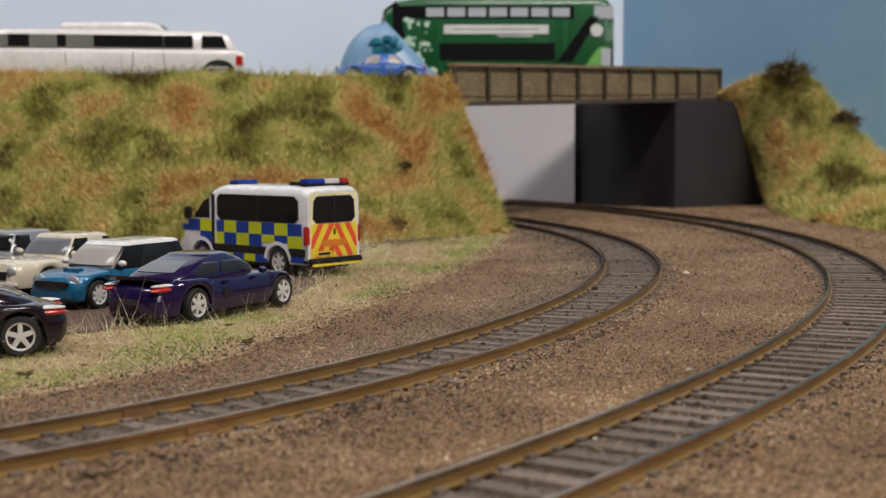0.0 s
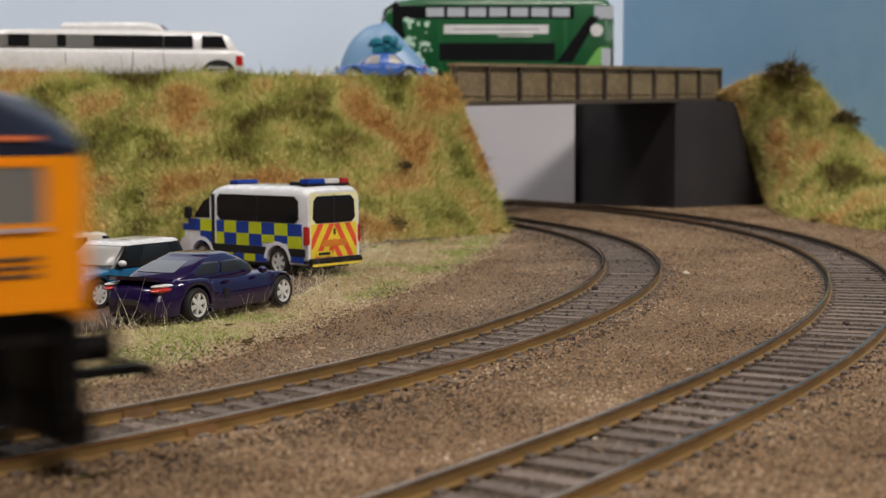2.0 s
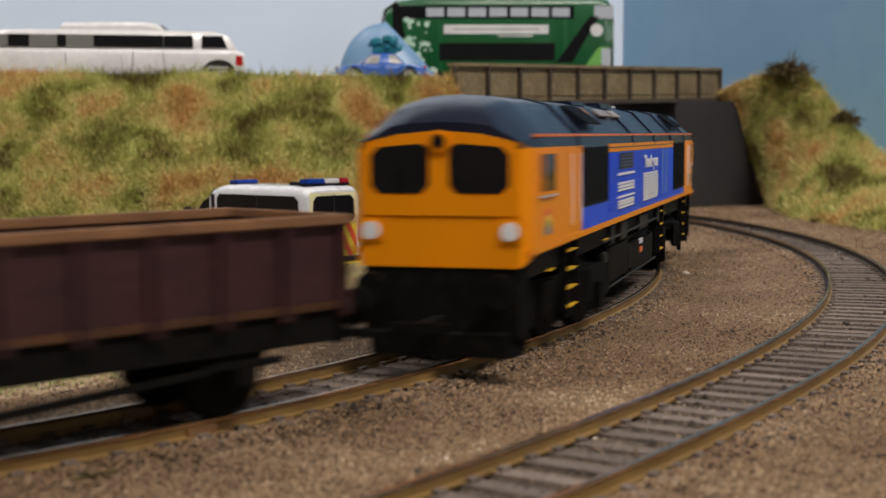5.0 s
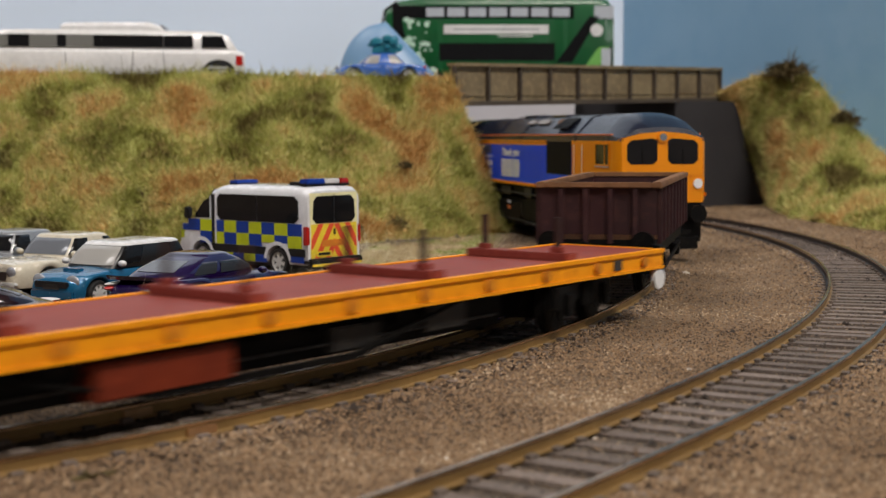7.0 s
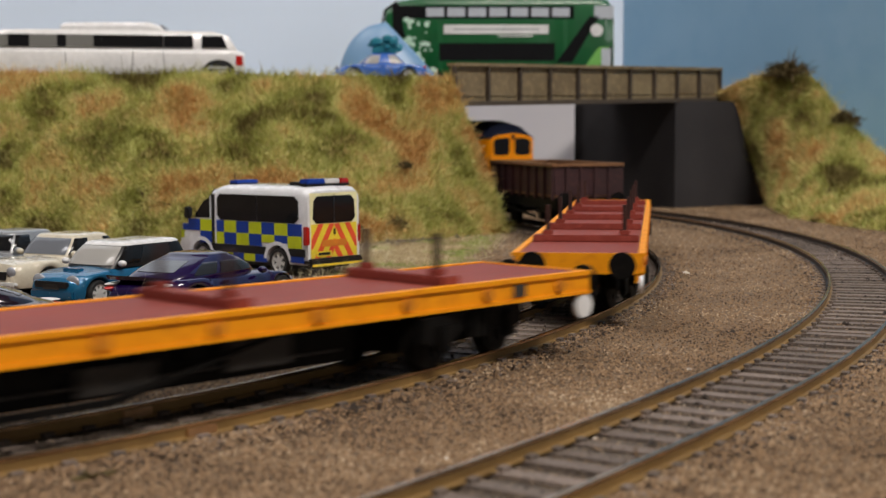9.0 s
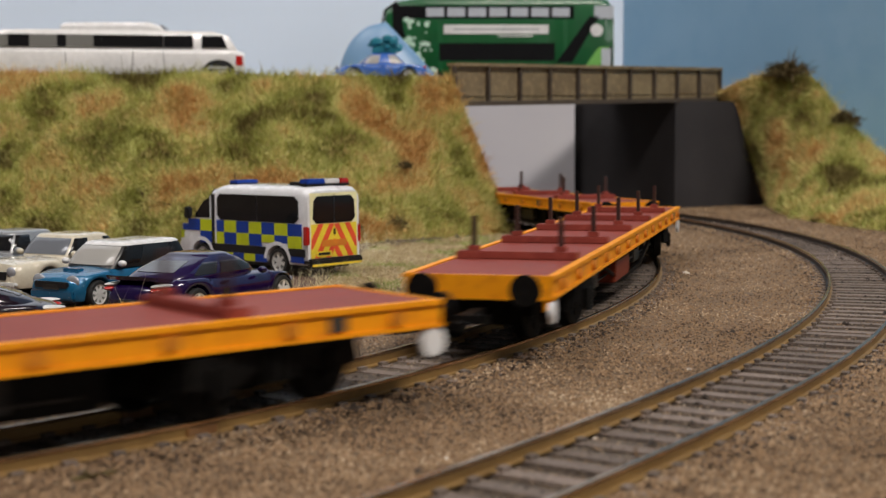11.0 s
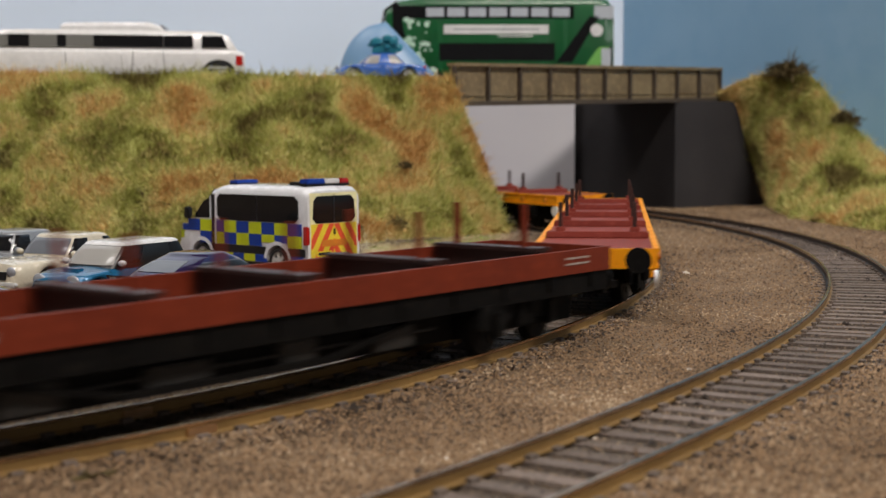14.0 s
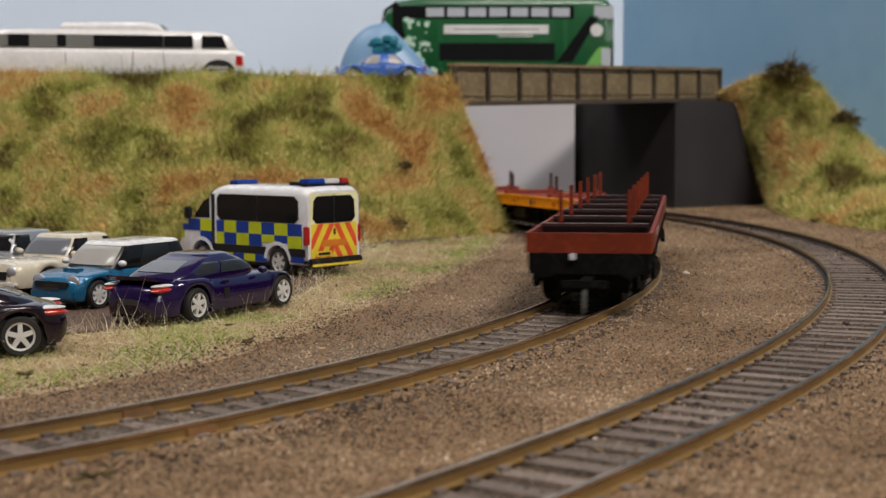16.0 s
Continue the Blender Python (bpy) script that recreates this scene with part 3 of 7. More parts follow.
def locomotive(L=266.0):
    """x forward; the cab at +L/2 leads."""
    t = tagged(new("diesel_locomotive"), "blue and orange model diesel locomotive with a dark roof", "locomotive")
    H = L / 2
    W = 15.6
    P = lambda f: -H + f * L       # f runs from the rear end to the front
    wheels = []
    sec = [(W, 19.2), (W, 35.5), (W - 0.3, 39.2), (W - 2.6, 41.6), (9.5, 45.3), (5.0, 46.5), (0, 46.8)]
    ring = sec + [(-y, z) for y, z in sec[-2::-1]]

    def shell(f0, f1, za, zb, inset=0.0, steps=1):
        """A slice of the body between two heights."""
        hs = [p for p in sec if za <= p[1] <= zb]
        ys = np.interp([za, zb], [p[1] for p in sec], [p[0] for p in sec])
        hs = sorted({(float(ys[0]), za), *hs, (float(ys[1]), zb)}, key=lambda p: p[1])
        poly = [(y - inset, z) for y, z in hs] + [(-y + inset, z) for y, z in reversed(hs)]
        bm = bmesh.new()
        loft(bm, [[(P(f0), y, z) for y, z in poly], [(P(f1), y, z) for y, z in poly]])
        return bm

    body = part("body_side", shell(0.183, 0.886, 19.2, 36.0), "lo_blue", t, "blue louvred body side")
    # louvres along the engine room
    for s in (1, -1):
        for k in range(18):
            z = 22.2 + k * 0.74
            y0, y1 = sorted((s * (W - 0.05), s * (W + 0.16)))
            part("louvre", boxes((P(0.310), P(0.660), y0, y1, z, z + 0.36)), "lo_blue", body)
        for f0, f1 in ((0.665, 0.676), (0.696, 0.707)):
            y0, y1 = sorted((s * (W - 0.05), s * (W + 0.22)))
            part("door_edge", boxes((P(f0), P(f1), y0, y1, 22.6, 35.2)), M["lo_trim"], body, "pale blue door edging")
        for f0, f1, zg in ((0.186, 0.304, 25.0), (0.770, 0.884, 22.4)):
            y0, y1 = sorted((s * (W - 0.05), s * (W + 0.2)))
            g = part("radiator_grille", boxes((P(f0), P(f1), y0, y1, zg, 37.0)), "grille", t, "black radiator grille")
            for k in range(14):
                x = P(f0) + (P(f1) - P(f0)) * (k + 0.5) / 14
                part("grille_bar", boxes((x - 0.12, x + 0.12, min(s * W, s * (W + 0.3)), max(s * W, s * (W + 0.3)), zg + 0.4, 36.6)), "black", g)
        # stripes
        y0, y1 = sorted((s * (W - 0.05), s * (W + 0.12)))
        part("waist_stripe", boxes((P(0.0) + 1, P(1) - 1, y0, y1 + 0.0, 19.2, 20.4)), "lo_orange", t, "orange stripe along the sill")
        part("top_stripe", boxes((P(0.306), P(0.768), y0, y1, 35.6, 37.5)), "lo_orange", t, "orange stripe below the roof")
        part("stripe_gap", boxes((P(0.306), P(0.768), y0 * 1.0 + (0.03 if s > 0 else -0.03), y1 + (0.03 if s > 0 else -0.03), 36.5, 36.75)), "lo_roof", t)
        part("cantrail_stripe", boxes((P(0.022), P(0.978), *sorted((s * (W - 0.6), s * (W - 0.12))), 39.25, 39.75)), "lo_stripe", t, "thin orange-red line along the roof edge")
        # lettering as plain white bars
        side = lambda f0, f1, z0, z1, m="white", o=0.3: part("white_marking" if m == "white" else "plate", boxes((P(f0), P(f1), *sorted((s * (W - 0.05), s * (W + o))), z0, z1)), m, t)
        flip = (lambda f: f) if s < 0 else (lambda f: 1.078 - f)

        def mark(f0, f1, z0, z1, m="white"):
            a, b = sorted((flip(f0), flip(f1)))
            side(a, b, z0, z1, m)

        mark(0.363, 0.443, 31.5, 35.2, "plate_black")
        for k in range(4):
            mark(0.367, 0.439, 32.1 + k * 0.78, 32.4 + k * 0.78, "lo_trim")
        mark(0.354, 0.453, 30.0, 30.6)
        for z in (26.3, 27.05, 27.8):
            mark(0.356, 0.451, z, z + 0.58)
        mark(0.354, 0.453, 24.7, 25.2)
        for z in (22.2, 22.95, 23.6):
            mark(0.356, 0.449, z, z + 0.55)
        # a short word over three broad plain blocks, broken by the louvres
        word = lettering("Thank you", 4.4, t, "white", 0.104 * L)
        x = P(0.5185) if s < 0 else P(flip(0.5185))
        word.matrix_basis = pose(x * MM, s * (W + 0.24) * MM, 30.95 * MM, 90, 0, 0 if s < 0 else 180)
        for k in range(10):
            z = 22.2 + k * 0.74
            mark(0.516, 0.5485, z, z + 0.60)
            mark(0.5515, 0.5865, z, z + 0.60)
            step = (0.006, 0.0025, 0.0, 0.0, 0.002, 0.002, 0.0, 0.0, 0.0025, 0.006)[k]
            mark(0.590 + step * 0.6, 0.627 - step, z, z + 0.60)
    # cabs
    for end in (1, -1):
        f0, f1 = (0.886, 1.0) if end > 0 else (0.0, 0.185)
        xin = P(f0) if end > 0 else P(f1)
        xe = end * H
        poly = [(W, 19.2), (W, 37.4), (-W, 37.4), (-W, 19.2)]
        bm = bmesh.new()
        loft(bm, [[(xin, y, z) for y, z in poly], [(xe - end * 5.5, y, z) for y, z in poly], [(xe - end * 1.4, y * 0.97, z + (0 if z > 30 else -1)) for y, z in poly], [(xe, y * 0.9, z + (1 if z > 30 else -2.0)) for y, z in poly]])
        cab = part("cab", bm, "lo_orange", t, "orange cab")
        for s in (1, -1):
            y0, y1 = sorted((s * (W - 0.1), s * (W + 0.14)))
            xa, xb = sorted((xe - 5.6, xe - 17.2)) if end > 0 else (xe + 7.8, xe + 21.4)
            part("side_window", boxes((xa, xb, y0, y1, 29.6, 36.2), bevel=0.05), "clear" if end > 0 else "glass", cab)
            y2 = sorted((s * (W - 0.1), s * (W + 0.3)))
            fr = boxes((xa - 0.5, xb + 0.5, *y2, 36.2, 36.7), (xa - 0.5, xb + 0.5, *y2, 29.1, 29.6), (xa - 0.5, xa, *y2, 29.6, 36.2), (xb, xb + 0.5, *y2, 29.6, 36.2), (xa + (xb - xa) * 0.3 - 0.2, xa + (xb - xa) * 0.3 + 0.2, *y2, 29.6, 36.2))
            part("window_frame", fr, "lo_orange", cab)
            part("window_sill", boxes((xa - 0.2, xb + 0.2, *sorted((s * W, s * (W + 0.45))), 28.7, 29.0)), "panel", cab, "thin white window sill")
            xd = xe - 23.0 if end > 0 else xe + 40.0
            part("cab_door", boxes((xd - 2.6, xd + 2.6, *sorted((s * (W - 0.1), s * (W + 0.12))), 21.6, 36.8), bevel=0.05), "lo_orange", cab)
            for k in ((-3.2, 3.2) if end > 0 else (-4.6, 4.6)):
                bm = bmesh.new()
                cyl(bm, (xd + k, s * (W + 0.6), 22.5), "z", 0.15, 13.5, 6)
                part("handrail", bm, "white", cab)
            for k in range(3):
                z = 23.3 + k * 1.0
                if end > 0:
                    part("nameplate_bar", boxes((xa + 0.5, xb - 0.8, *sorted((s * (W - 0.1), s * (W + 0.2))), z, z + 0.4)), "plate_black", cab)
        # small rainbow emblem of plain bands
        for s in (1, -1):
            xc = xe - end * 14.8
            for k, m in enumerate(("b_red", "b_amber", "p_lime", "b_blue")):
                r1, r0 = 4.6 - k * 1.0, 3.6 - k * 1.0
                q = [(xc + r1 * math.cos(a), 22.0 + r1 * math.sin(a)) for a in np.linspace(0, math.pi, 12)] + [(xc + r0 * math.cos(a), 22.0 + r0 * math.sin(a)) for a in np.linspace(math.pi, 0, 12)]
                bm = bmesh.new()
                solid(bm, q, "y", *sorted((s * (W - 0.1), s * (W + 0.1))))
                if end < 0:
                    part("emblem_band", bm, m, cab)
                else:
                    bm.free()
        # arched face panel and windscreens
        bm = bmesh.new()
        solid(bm, [(13.9, 26), (13.9, 36.8), (12.5, 38.6), (7.3, 39.8), (0, 40.4), (-7.3, 39.8), (-12.5, 38.6), (-13.9, 36.8), (-13.9, 26)], "x", *sorted((xe - end * 1.0, xe + end * 0.22)))
        part("face_panel", bm, "lo_orange", cab)
        xs = sorted((xe - end * 0.6, xe + end * 0.32))
        for s in (1, -1):
            bm = bmesh.new()
            ya, yb, q = 1.8, 12.2, 1.4
            solid(bm, [(s * y, z) for y, z in ((ya + q, 29.8), (yb - q, 29.8), (yb, 29.8 + q), (yb, 36.2), (yb - q, 37.6), (ya + q, 38.2), (ya, 37.4), (ya, 29.8 + q))], "x", *xs)
            part("windscreen", bm, "dark_screen", cab)
            part("wiper", boxes((xe + end * 0.32 - 0.15, xe + end * 0.32 + 0.3, s * 7 - 0.2, s * 7 + 0.2, 29.8, 34.5)), "black", cab)
            bm = bmesh.new()
            cyl(bm, (xe - end * 0.2, s * 12.3, 23.4), "x", 1.6, end * 0.7, 14)
            part("lamp", bm, "white", cab, "white end lamp")
            part("lamp_panel", boxes((*sorted((xe - end * 0.3, xe + end * 0.15)), s * 12.3 - 2.2, s * 12.3 + 2.2, 21.2, 25.6), bevel=0.1), "lo_orange", cab)
        bm = bmesh.new()
        cyl(bm, (xe - end * 0.4, 0, 38.6), "x", 1.9, end * 1.1, 16)
        part("headlamp", bm, "lo_orange", cab)
        bm = bmesh.new()
        cyl(bm, (xe + end * 0.4, 0, 38.6), "x", 1.2, end * 0.5, 14)
        part("headlamp_lens", bm, "glass", cab)
        # buffer beam and plough
        bm = bmesh.new()
        loft(bm, [[(xe - end * 3.5, y, z) for y, z in ((14.6, 18.5), (-14.6, 18.5), (-14.6, 4), (14.6, 4))], [(xe - end * 0.2, y, z) for y, z in ((13.6, 17), (-13.6, 17), (-13.6, 5.5), (13.6, 5.5))]])
        part("buffer_beam", bm, "black", t)
        bm = bmesh.new()
        loft(bm, [[(xe - end * 4, y, z) for y, z in ((14, 7), (-14, 7), (-14, 2.2), (14, 2.2))], [(xe + end * 1.2, y, z) for y, z in ((12, 6), (-12, 6), (-12, 2.0), (12, 2.0))]])
        part("plough", bm, "black", t)
        buffers(t, xe - end * 0.2, end)
        coupling(t, xe, end, 8.5)
    # roof
    zs = [(y, z) for y, z in ring if z > 35]
    def roof_slice(x0, x1, grow=0.0, end=0):
        poly = [(W - 0.02 + grow, 36.9)] + [(y + (grow if y > 0 else -grow if y < 0 else 0), z + grow) for y, z in zs if z > 38] + [(-W + 0.02 - grow, 36.9)]
        rows = [[(x0, y, z) for y, z in poly], [(x1, y, z) for y, z in poly]]
        if end:
            xm = x1 + end * 9
            xn = x1 + end * 13
            rows.append([(xm, y * 0.98, 36.9 + (z - 36.9) * 0.8) for y, z in poly])
            rows.append([(xn, y * 0.93, 37.3 + (z - 36.9) * 0.46) for y, z in poly])
        bm = bmesh.new()
        loft(bm, rows)
        return bm
    roof = part("roof", roof_slice(-H + 13, H - 13), "lo_roof", t, "dark blue-black roof")
    part("cab_roof", roof_slice(H - 13.2, H - 13, end=1), "lo_roof", t)
    part("cab_roof", roof_slice(-H + 13.2, -H + 13, end=-1), "lo_roof", t)
    for f0, f1 in ((0.80, 0.885), (0.215, 0.285)):
        for k in range(12):
            x = P(f0) + (P(f1) - P(f0)) * (k + 0.5) / 12
            bm = bmesh.new()
            for s in (1, -1):
                vs = [(x - 0.5, s * 14.6, 41.7), (x + 0.5, s * 14.6, 41.7), (x + 0.5, s * 9.3, 45.4), (x - 0.5, s * 9.3, 45.4)]
                loft(bm, [vs, [(a, b + s * 0.3, c + 0.3) for a, b, c in vs]])
            part("roof_grille_slat", bm, "grille", roof)
    for x, w in ((P(0.745), 1), (P(0.885), 1), (P(0.60), 0.8), (P(0.45), 0.8), (P(0.17), 1)):
        part("roof_rib", roof_slice(x - w / 2, x + w / 2, 0.25), "lo_roof", roof)
    part("exhaust_hatch", boxes((P(0.50), P(0.57), -5, 5, 46.0, 47.7), bevel=0.4), "lo_roof", roof)
    part("exhaust_hatch", boxes((P(0.33), P(0.40), -6, 6, 46.0, 47.2), bevel=0.4), "lo_roof", roof)
    # pale quads paint light reflected on the roof; the brown one is a panel
    for f0, f1, m, lab in ((0.350, 0.405, "roof_glint", "pale grey quad, light reflected on the roof put into colour"), (0.422, 0.462, "roof_glint", "pale grey quad, light reflected on the roof put into colour"), (0.235, 0.300, "rust", "dusty brown roof panel")):
        for k in (1, -1):
            bm = bmesh.new()
            rim = [(x, k * y, z) for x, y, z in ((P(f0), 11.6, 43.6), (P(f1), 11.6, 43.6), (P(f1), 9.6, 45.1), (P(f0), 9.6, 45.1))]
            loft(bm, [rim, [(x, y + k * 0.25, z + 0.35) for x, y, z in rim]])
            part("roof_panel", bm, m, roof, lab)
    part("silencer", boxes((P(0.585), P(0.62), -4, 4, 46.0, 47.5), bevel=0.3), "panel", roof, "pale grey silencer plate")
    # underframe
    part("underframe", boxes((-H + 4, H - 4, -13.8, 13.8, 14.8, 19.3)), "black", t)
    # black box along the spine, also filling in the shade under the body
    part("frame_spine", boxes((-H + 8, H - 8, -8.8, 8.8, 4.2, 16)), "black", t)
    part("air_tank", boxes((P(0.628), P(0.655), -13.5, 13.5, 5.0, 13.0), bevel=1.2), "black", t)
    part("fuel_tank", boxes((P(0.463), P(0.624), -14.5, 14.5, 3.4, 13.4), bevel=1.6), "black", t)
    part("battery_box", boxes((P(0.335), P(0.452), -14.4, 14.4, 5.0, 14.0), bevel=0.6), "black", t)
    for s in (1, -1):
        y0, y1 = sorted((s * 14.3, s * 14.75))
        part("label_plate", boxes((P(0.522), P(0.541), y0, y1, 10.8, 12.1)), "panel", t)
        part("warning_plate", boxes((P(0.523), P(0.540), y0, y1, 8.5, 9.9)), "lo_stripe", t)
        for f, hw in ((0.153, 4.6), (0.679, 3.4), (0.897, 3.2)):
            x = P(f)
            st = part("step_frame", boxes((x - hw - 0.9, x - hw - 0.5, *sorted((s * 13.8, s * 15.2)), 5.2, 19.2), (x + hw + 0.5, x + hw + 0.9, *sorted((s * 13.8, s * 15.2)), 5.2, 19.2)), "black", t)
            for z in (6.2, 9.8, 13.4, 17.1):
                part("step_tread", boxes((x - hw, x + hw, *sorted((s * 13.8, s * 15.3)), z, z + 0.2)), "step_yellow", st, "yellow step edge")
            if f == 0.679:
                for k in (-1, 1):
                    part("step_plate", boxes((*sorted((x + k * (hw + 0.7), x + k * (hw + 3.4))), *sorted((s * 14.2, s * 15.0)), 14.4, 18.8), bevel=0.1), "grey_box", st, "dark grey side box")
        for f, z in ((0.083, 14.9), (0.712, 16.0), (0.316, 15.9)):
            part("yellow_grip", boxes((P(f) - 2.2, P(f) + 2.2, *sorted((s * 14.3, s * 14.9)), z, z + 0.3)), "step_yellow", t, "yellow foothold")
        # pipes and equipment boxes along the solebar
        bm = bmesh.new()
        cyl(bm, (P(0.30), s * 14.6, 15.6), "x", 0.35, L * 0.36, 8)
        cyl(bm, (P(0.32), s * 14.3, 4.4), "x", 0.3, L * 0.33, 8)
        part("air_pipe", bm, "grey_box", t)
        for f0, f1, z0, z1 in ((0.31, 0.325, 7.0, 13.0), (0.456, 0.462, 6.0, 12.0), (0.345, 0.362, 14.2, 18.6), (0.40, 0.44, 14.2, 18.4), (0.52, 0.58, 14.4, 18.2)):
            part("equipment_box", boxes((P(f0), P(f1), *sorted((s * 13.6, s * 14.7)), z0, z1), bevel=0.25), "grey_box", t)
    bg = []
    for c in (-0.335, 0.335):
        bg.append(bogie(t, c * L, (-19.5, 0, 19.5), 6.8, 13.4, 12.5, wheels))
    MOVING.append((t, -472.0, 0.335 * L, bg, wheels))
    return t


M["grey_box"] = mat("underframe_dusty_grey", (0.026, 0.024, 0.022, 1), (0.016, 0.015, 0.014, 1), 0.5, scale=9, detail=1.5, c3=(0.040, 0.034, 0.028, 1), spec=0.3)
# pale grey standing in for reflections on the loco roof
M["roof_glint"] = mat("roof_glint", (0.30, 0.27, 0.25, 1), (0.20, 0.18, 0.17, 1), 0.4, scale=10)
M["lo_trim"] = mat("loco_trim_blue", (0.10, 0.20, 0.55, 1), None, 0.4, scale=10)
M["grille"] = mat("grille_black", (0.004, 0.004, 0.005, 1), (0.006, 0.006, 0.007, 1), 0.5, scale=3, spec=0.08)
M["plate_black"] = mat("plate_black", (0.03, 0.028, 0.026, 1), (0.05, 0.045, 0.04, 1), 0.5, scale=3)
M["step_yellow"] = mat("step_yellow", (0.70, 0.43, 0.02, 1), None, 0.5, scale=4)
locomotive()


def open_wagon(L=90.0, start=-678.5):
    t = tagged(new("open_wagon"), "small dark maroon open wagon with rusty rim, empty", "railway wagon")
    H, W = L / 2, 14.2
    wheels = []
    za, zb = 14.2, 27.2
    bm = bmesh.new()
    box(bm, -H, H, -W, W, za, za + 1.2)
    part("floor", bm, "rust", t)
    for s in (1, -1):
        y = sorted((s * W, s * (W - 1.0)))
        p = part("side_wall", boxes((-H, H, *y, za, zb)), "maroon", t)
        for k in range(9):
            x = -H + 1.2 + k * (L - 2.4) / 8
            part("rib", boxes((x - 0.8, x + 0.8, *sorted((s * W, s * (W + 1.1))), za - 1, zb - 0.6), bevel=0.15), "maroon", p)
        part("rim", boxes((-H - 0.5, H + 0.5, *sorted((s * (W - 1.4), s * (W + 1.2))), zb - 0.6, zb + 0.9), bevel=0.25), "rust", p, "rusty top rim")
        x = sorted((s * H, s * (H - 1.0)))
        p = part("end_wall", boxes((*x, -W + 1.0, W - 1.0, za, zb)), "maroon", t)
        for y in (-9, -3, 3, 9):
            part("rib", boxes((*sorted((s * H, s * (H + 0.9))), y - 0.7, y + 0.7, za - 1, zb - 0.6), bevel=0.15), "maroon", p)
        part("rim", boxes((*sorted((s * (H - 1.2), s * (H + 1.0))), -W + 1.4, W - 1.4, zb - 0.55, zb + 0.85), bevel=0.25), "rust", p)
        part("buffer_beam", boxes((*sorted((s * (H - 2), s * (H + 0.3))), -13.4, 13.4, 9.0, 14.2)), "black", t)
        buffers(t, s * (H + 0.3), s)
        coupling(t, s * H, s, 8.0)
        part("sole_bar", boxes((-H, H, *sorted((s * 11.6, s * 13.4)), 9.4, 14.2)), "black", t)
        for x in (-0.29 * L, 0.29 * L):
            bm = bmesh.new()
            solid(bm, [(x - 5, 9.5), (x - 1.8, 4.5), (x + 1.8, 4.5), (x + 5, 9.5)], "y", *sorted((s * 11.8, s * 12.8)))
            box(bm, x - 7, x + 7, *sorted((s * 12.8, s * 14.2)), 7.4, 8.4, bevel=0.2)
            box(bm, x - 2, x + 2, *sorted((s * 12.8, s * 14.4)), 4.8, 7.6, bevel=0.3)
            part("axle_guard", bm, "black", t)
        bm = bmesh.new()
        solid(bm, [(-20, 5.2), (-20, 6.2), (20, 8.2), (20, 7.2)], "y", *sorted((s * 13.9, s * 14.4)))
        part("brake_lever", bm, "black", t)
    for x in (-0.29 * L, 0.29 * L):
        wheels.append(wheelset(t, x, 6.2))
    MOVING.append((t, start, 0.29 * L, [], wheels))
    return t


open_wagon()


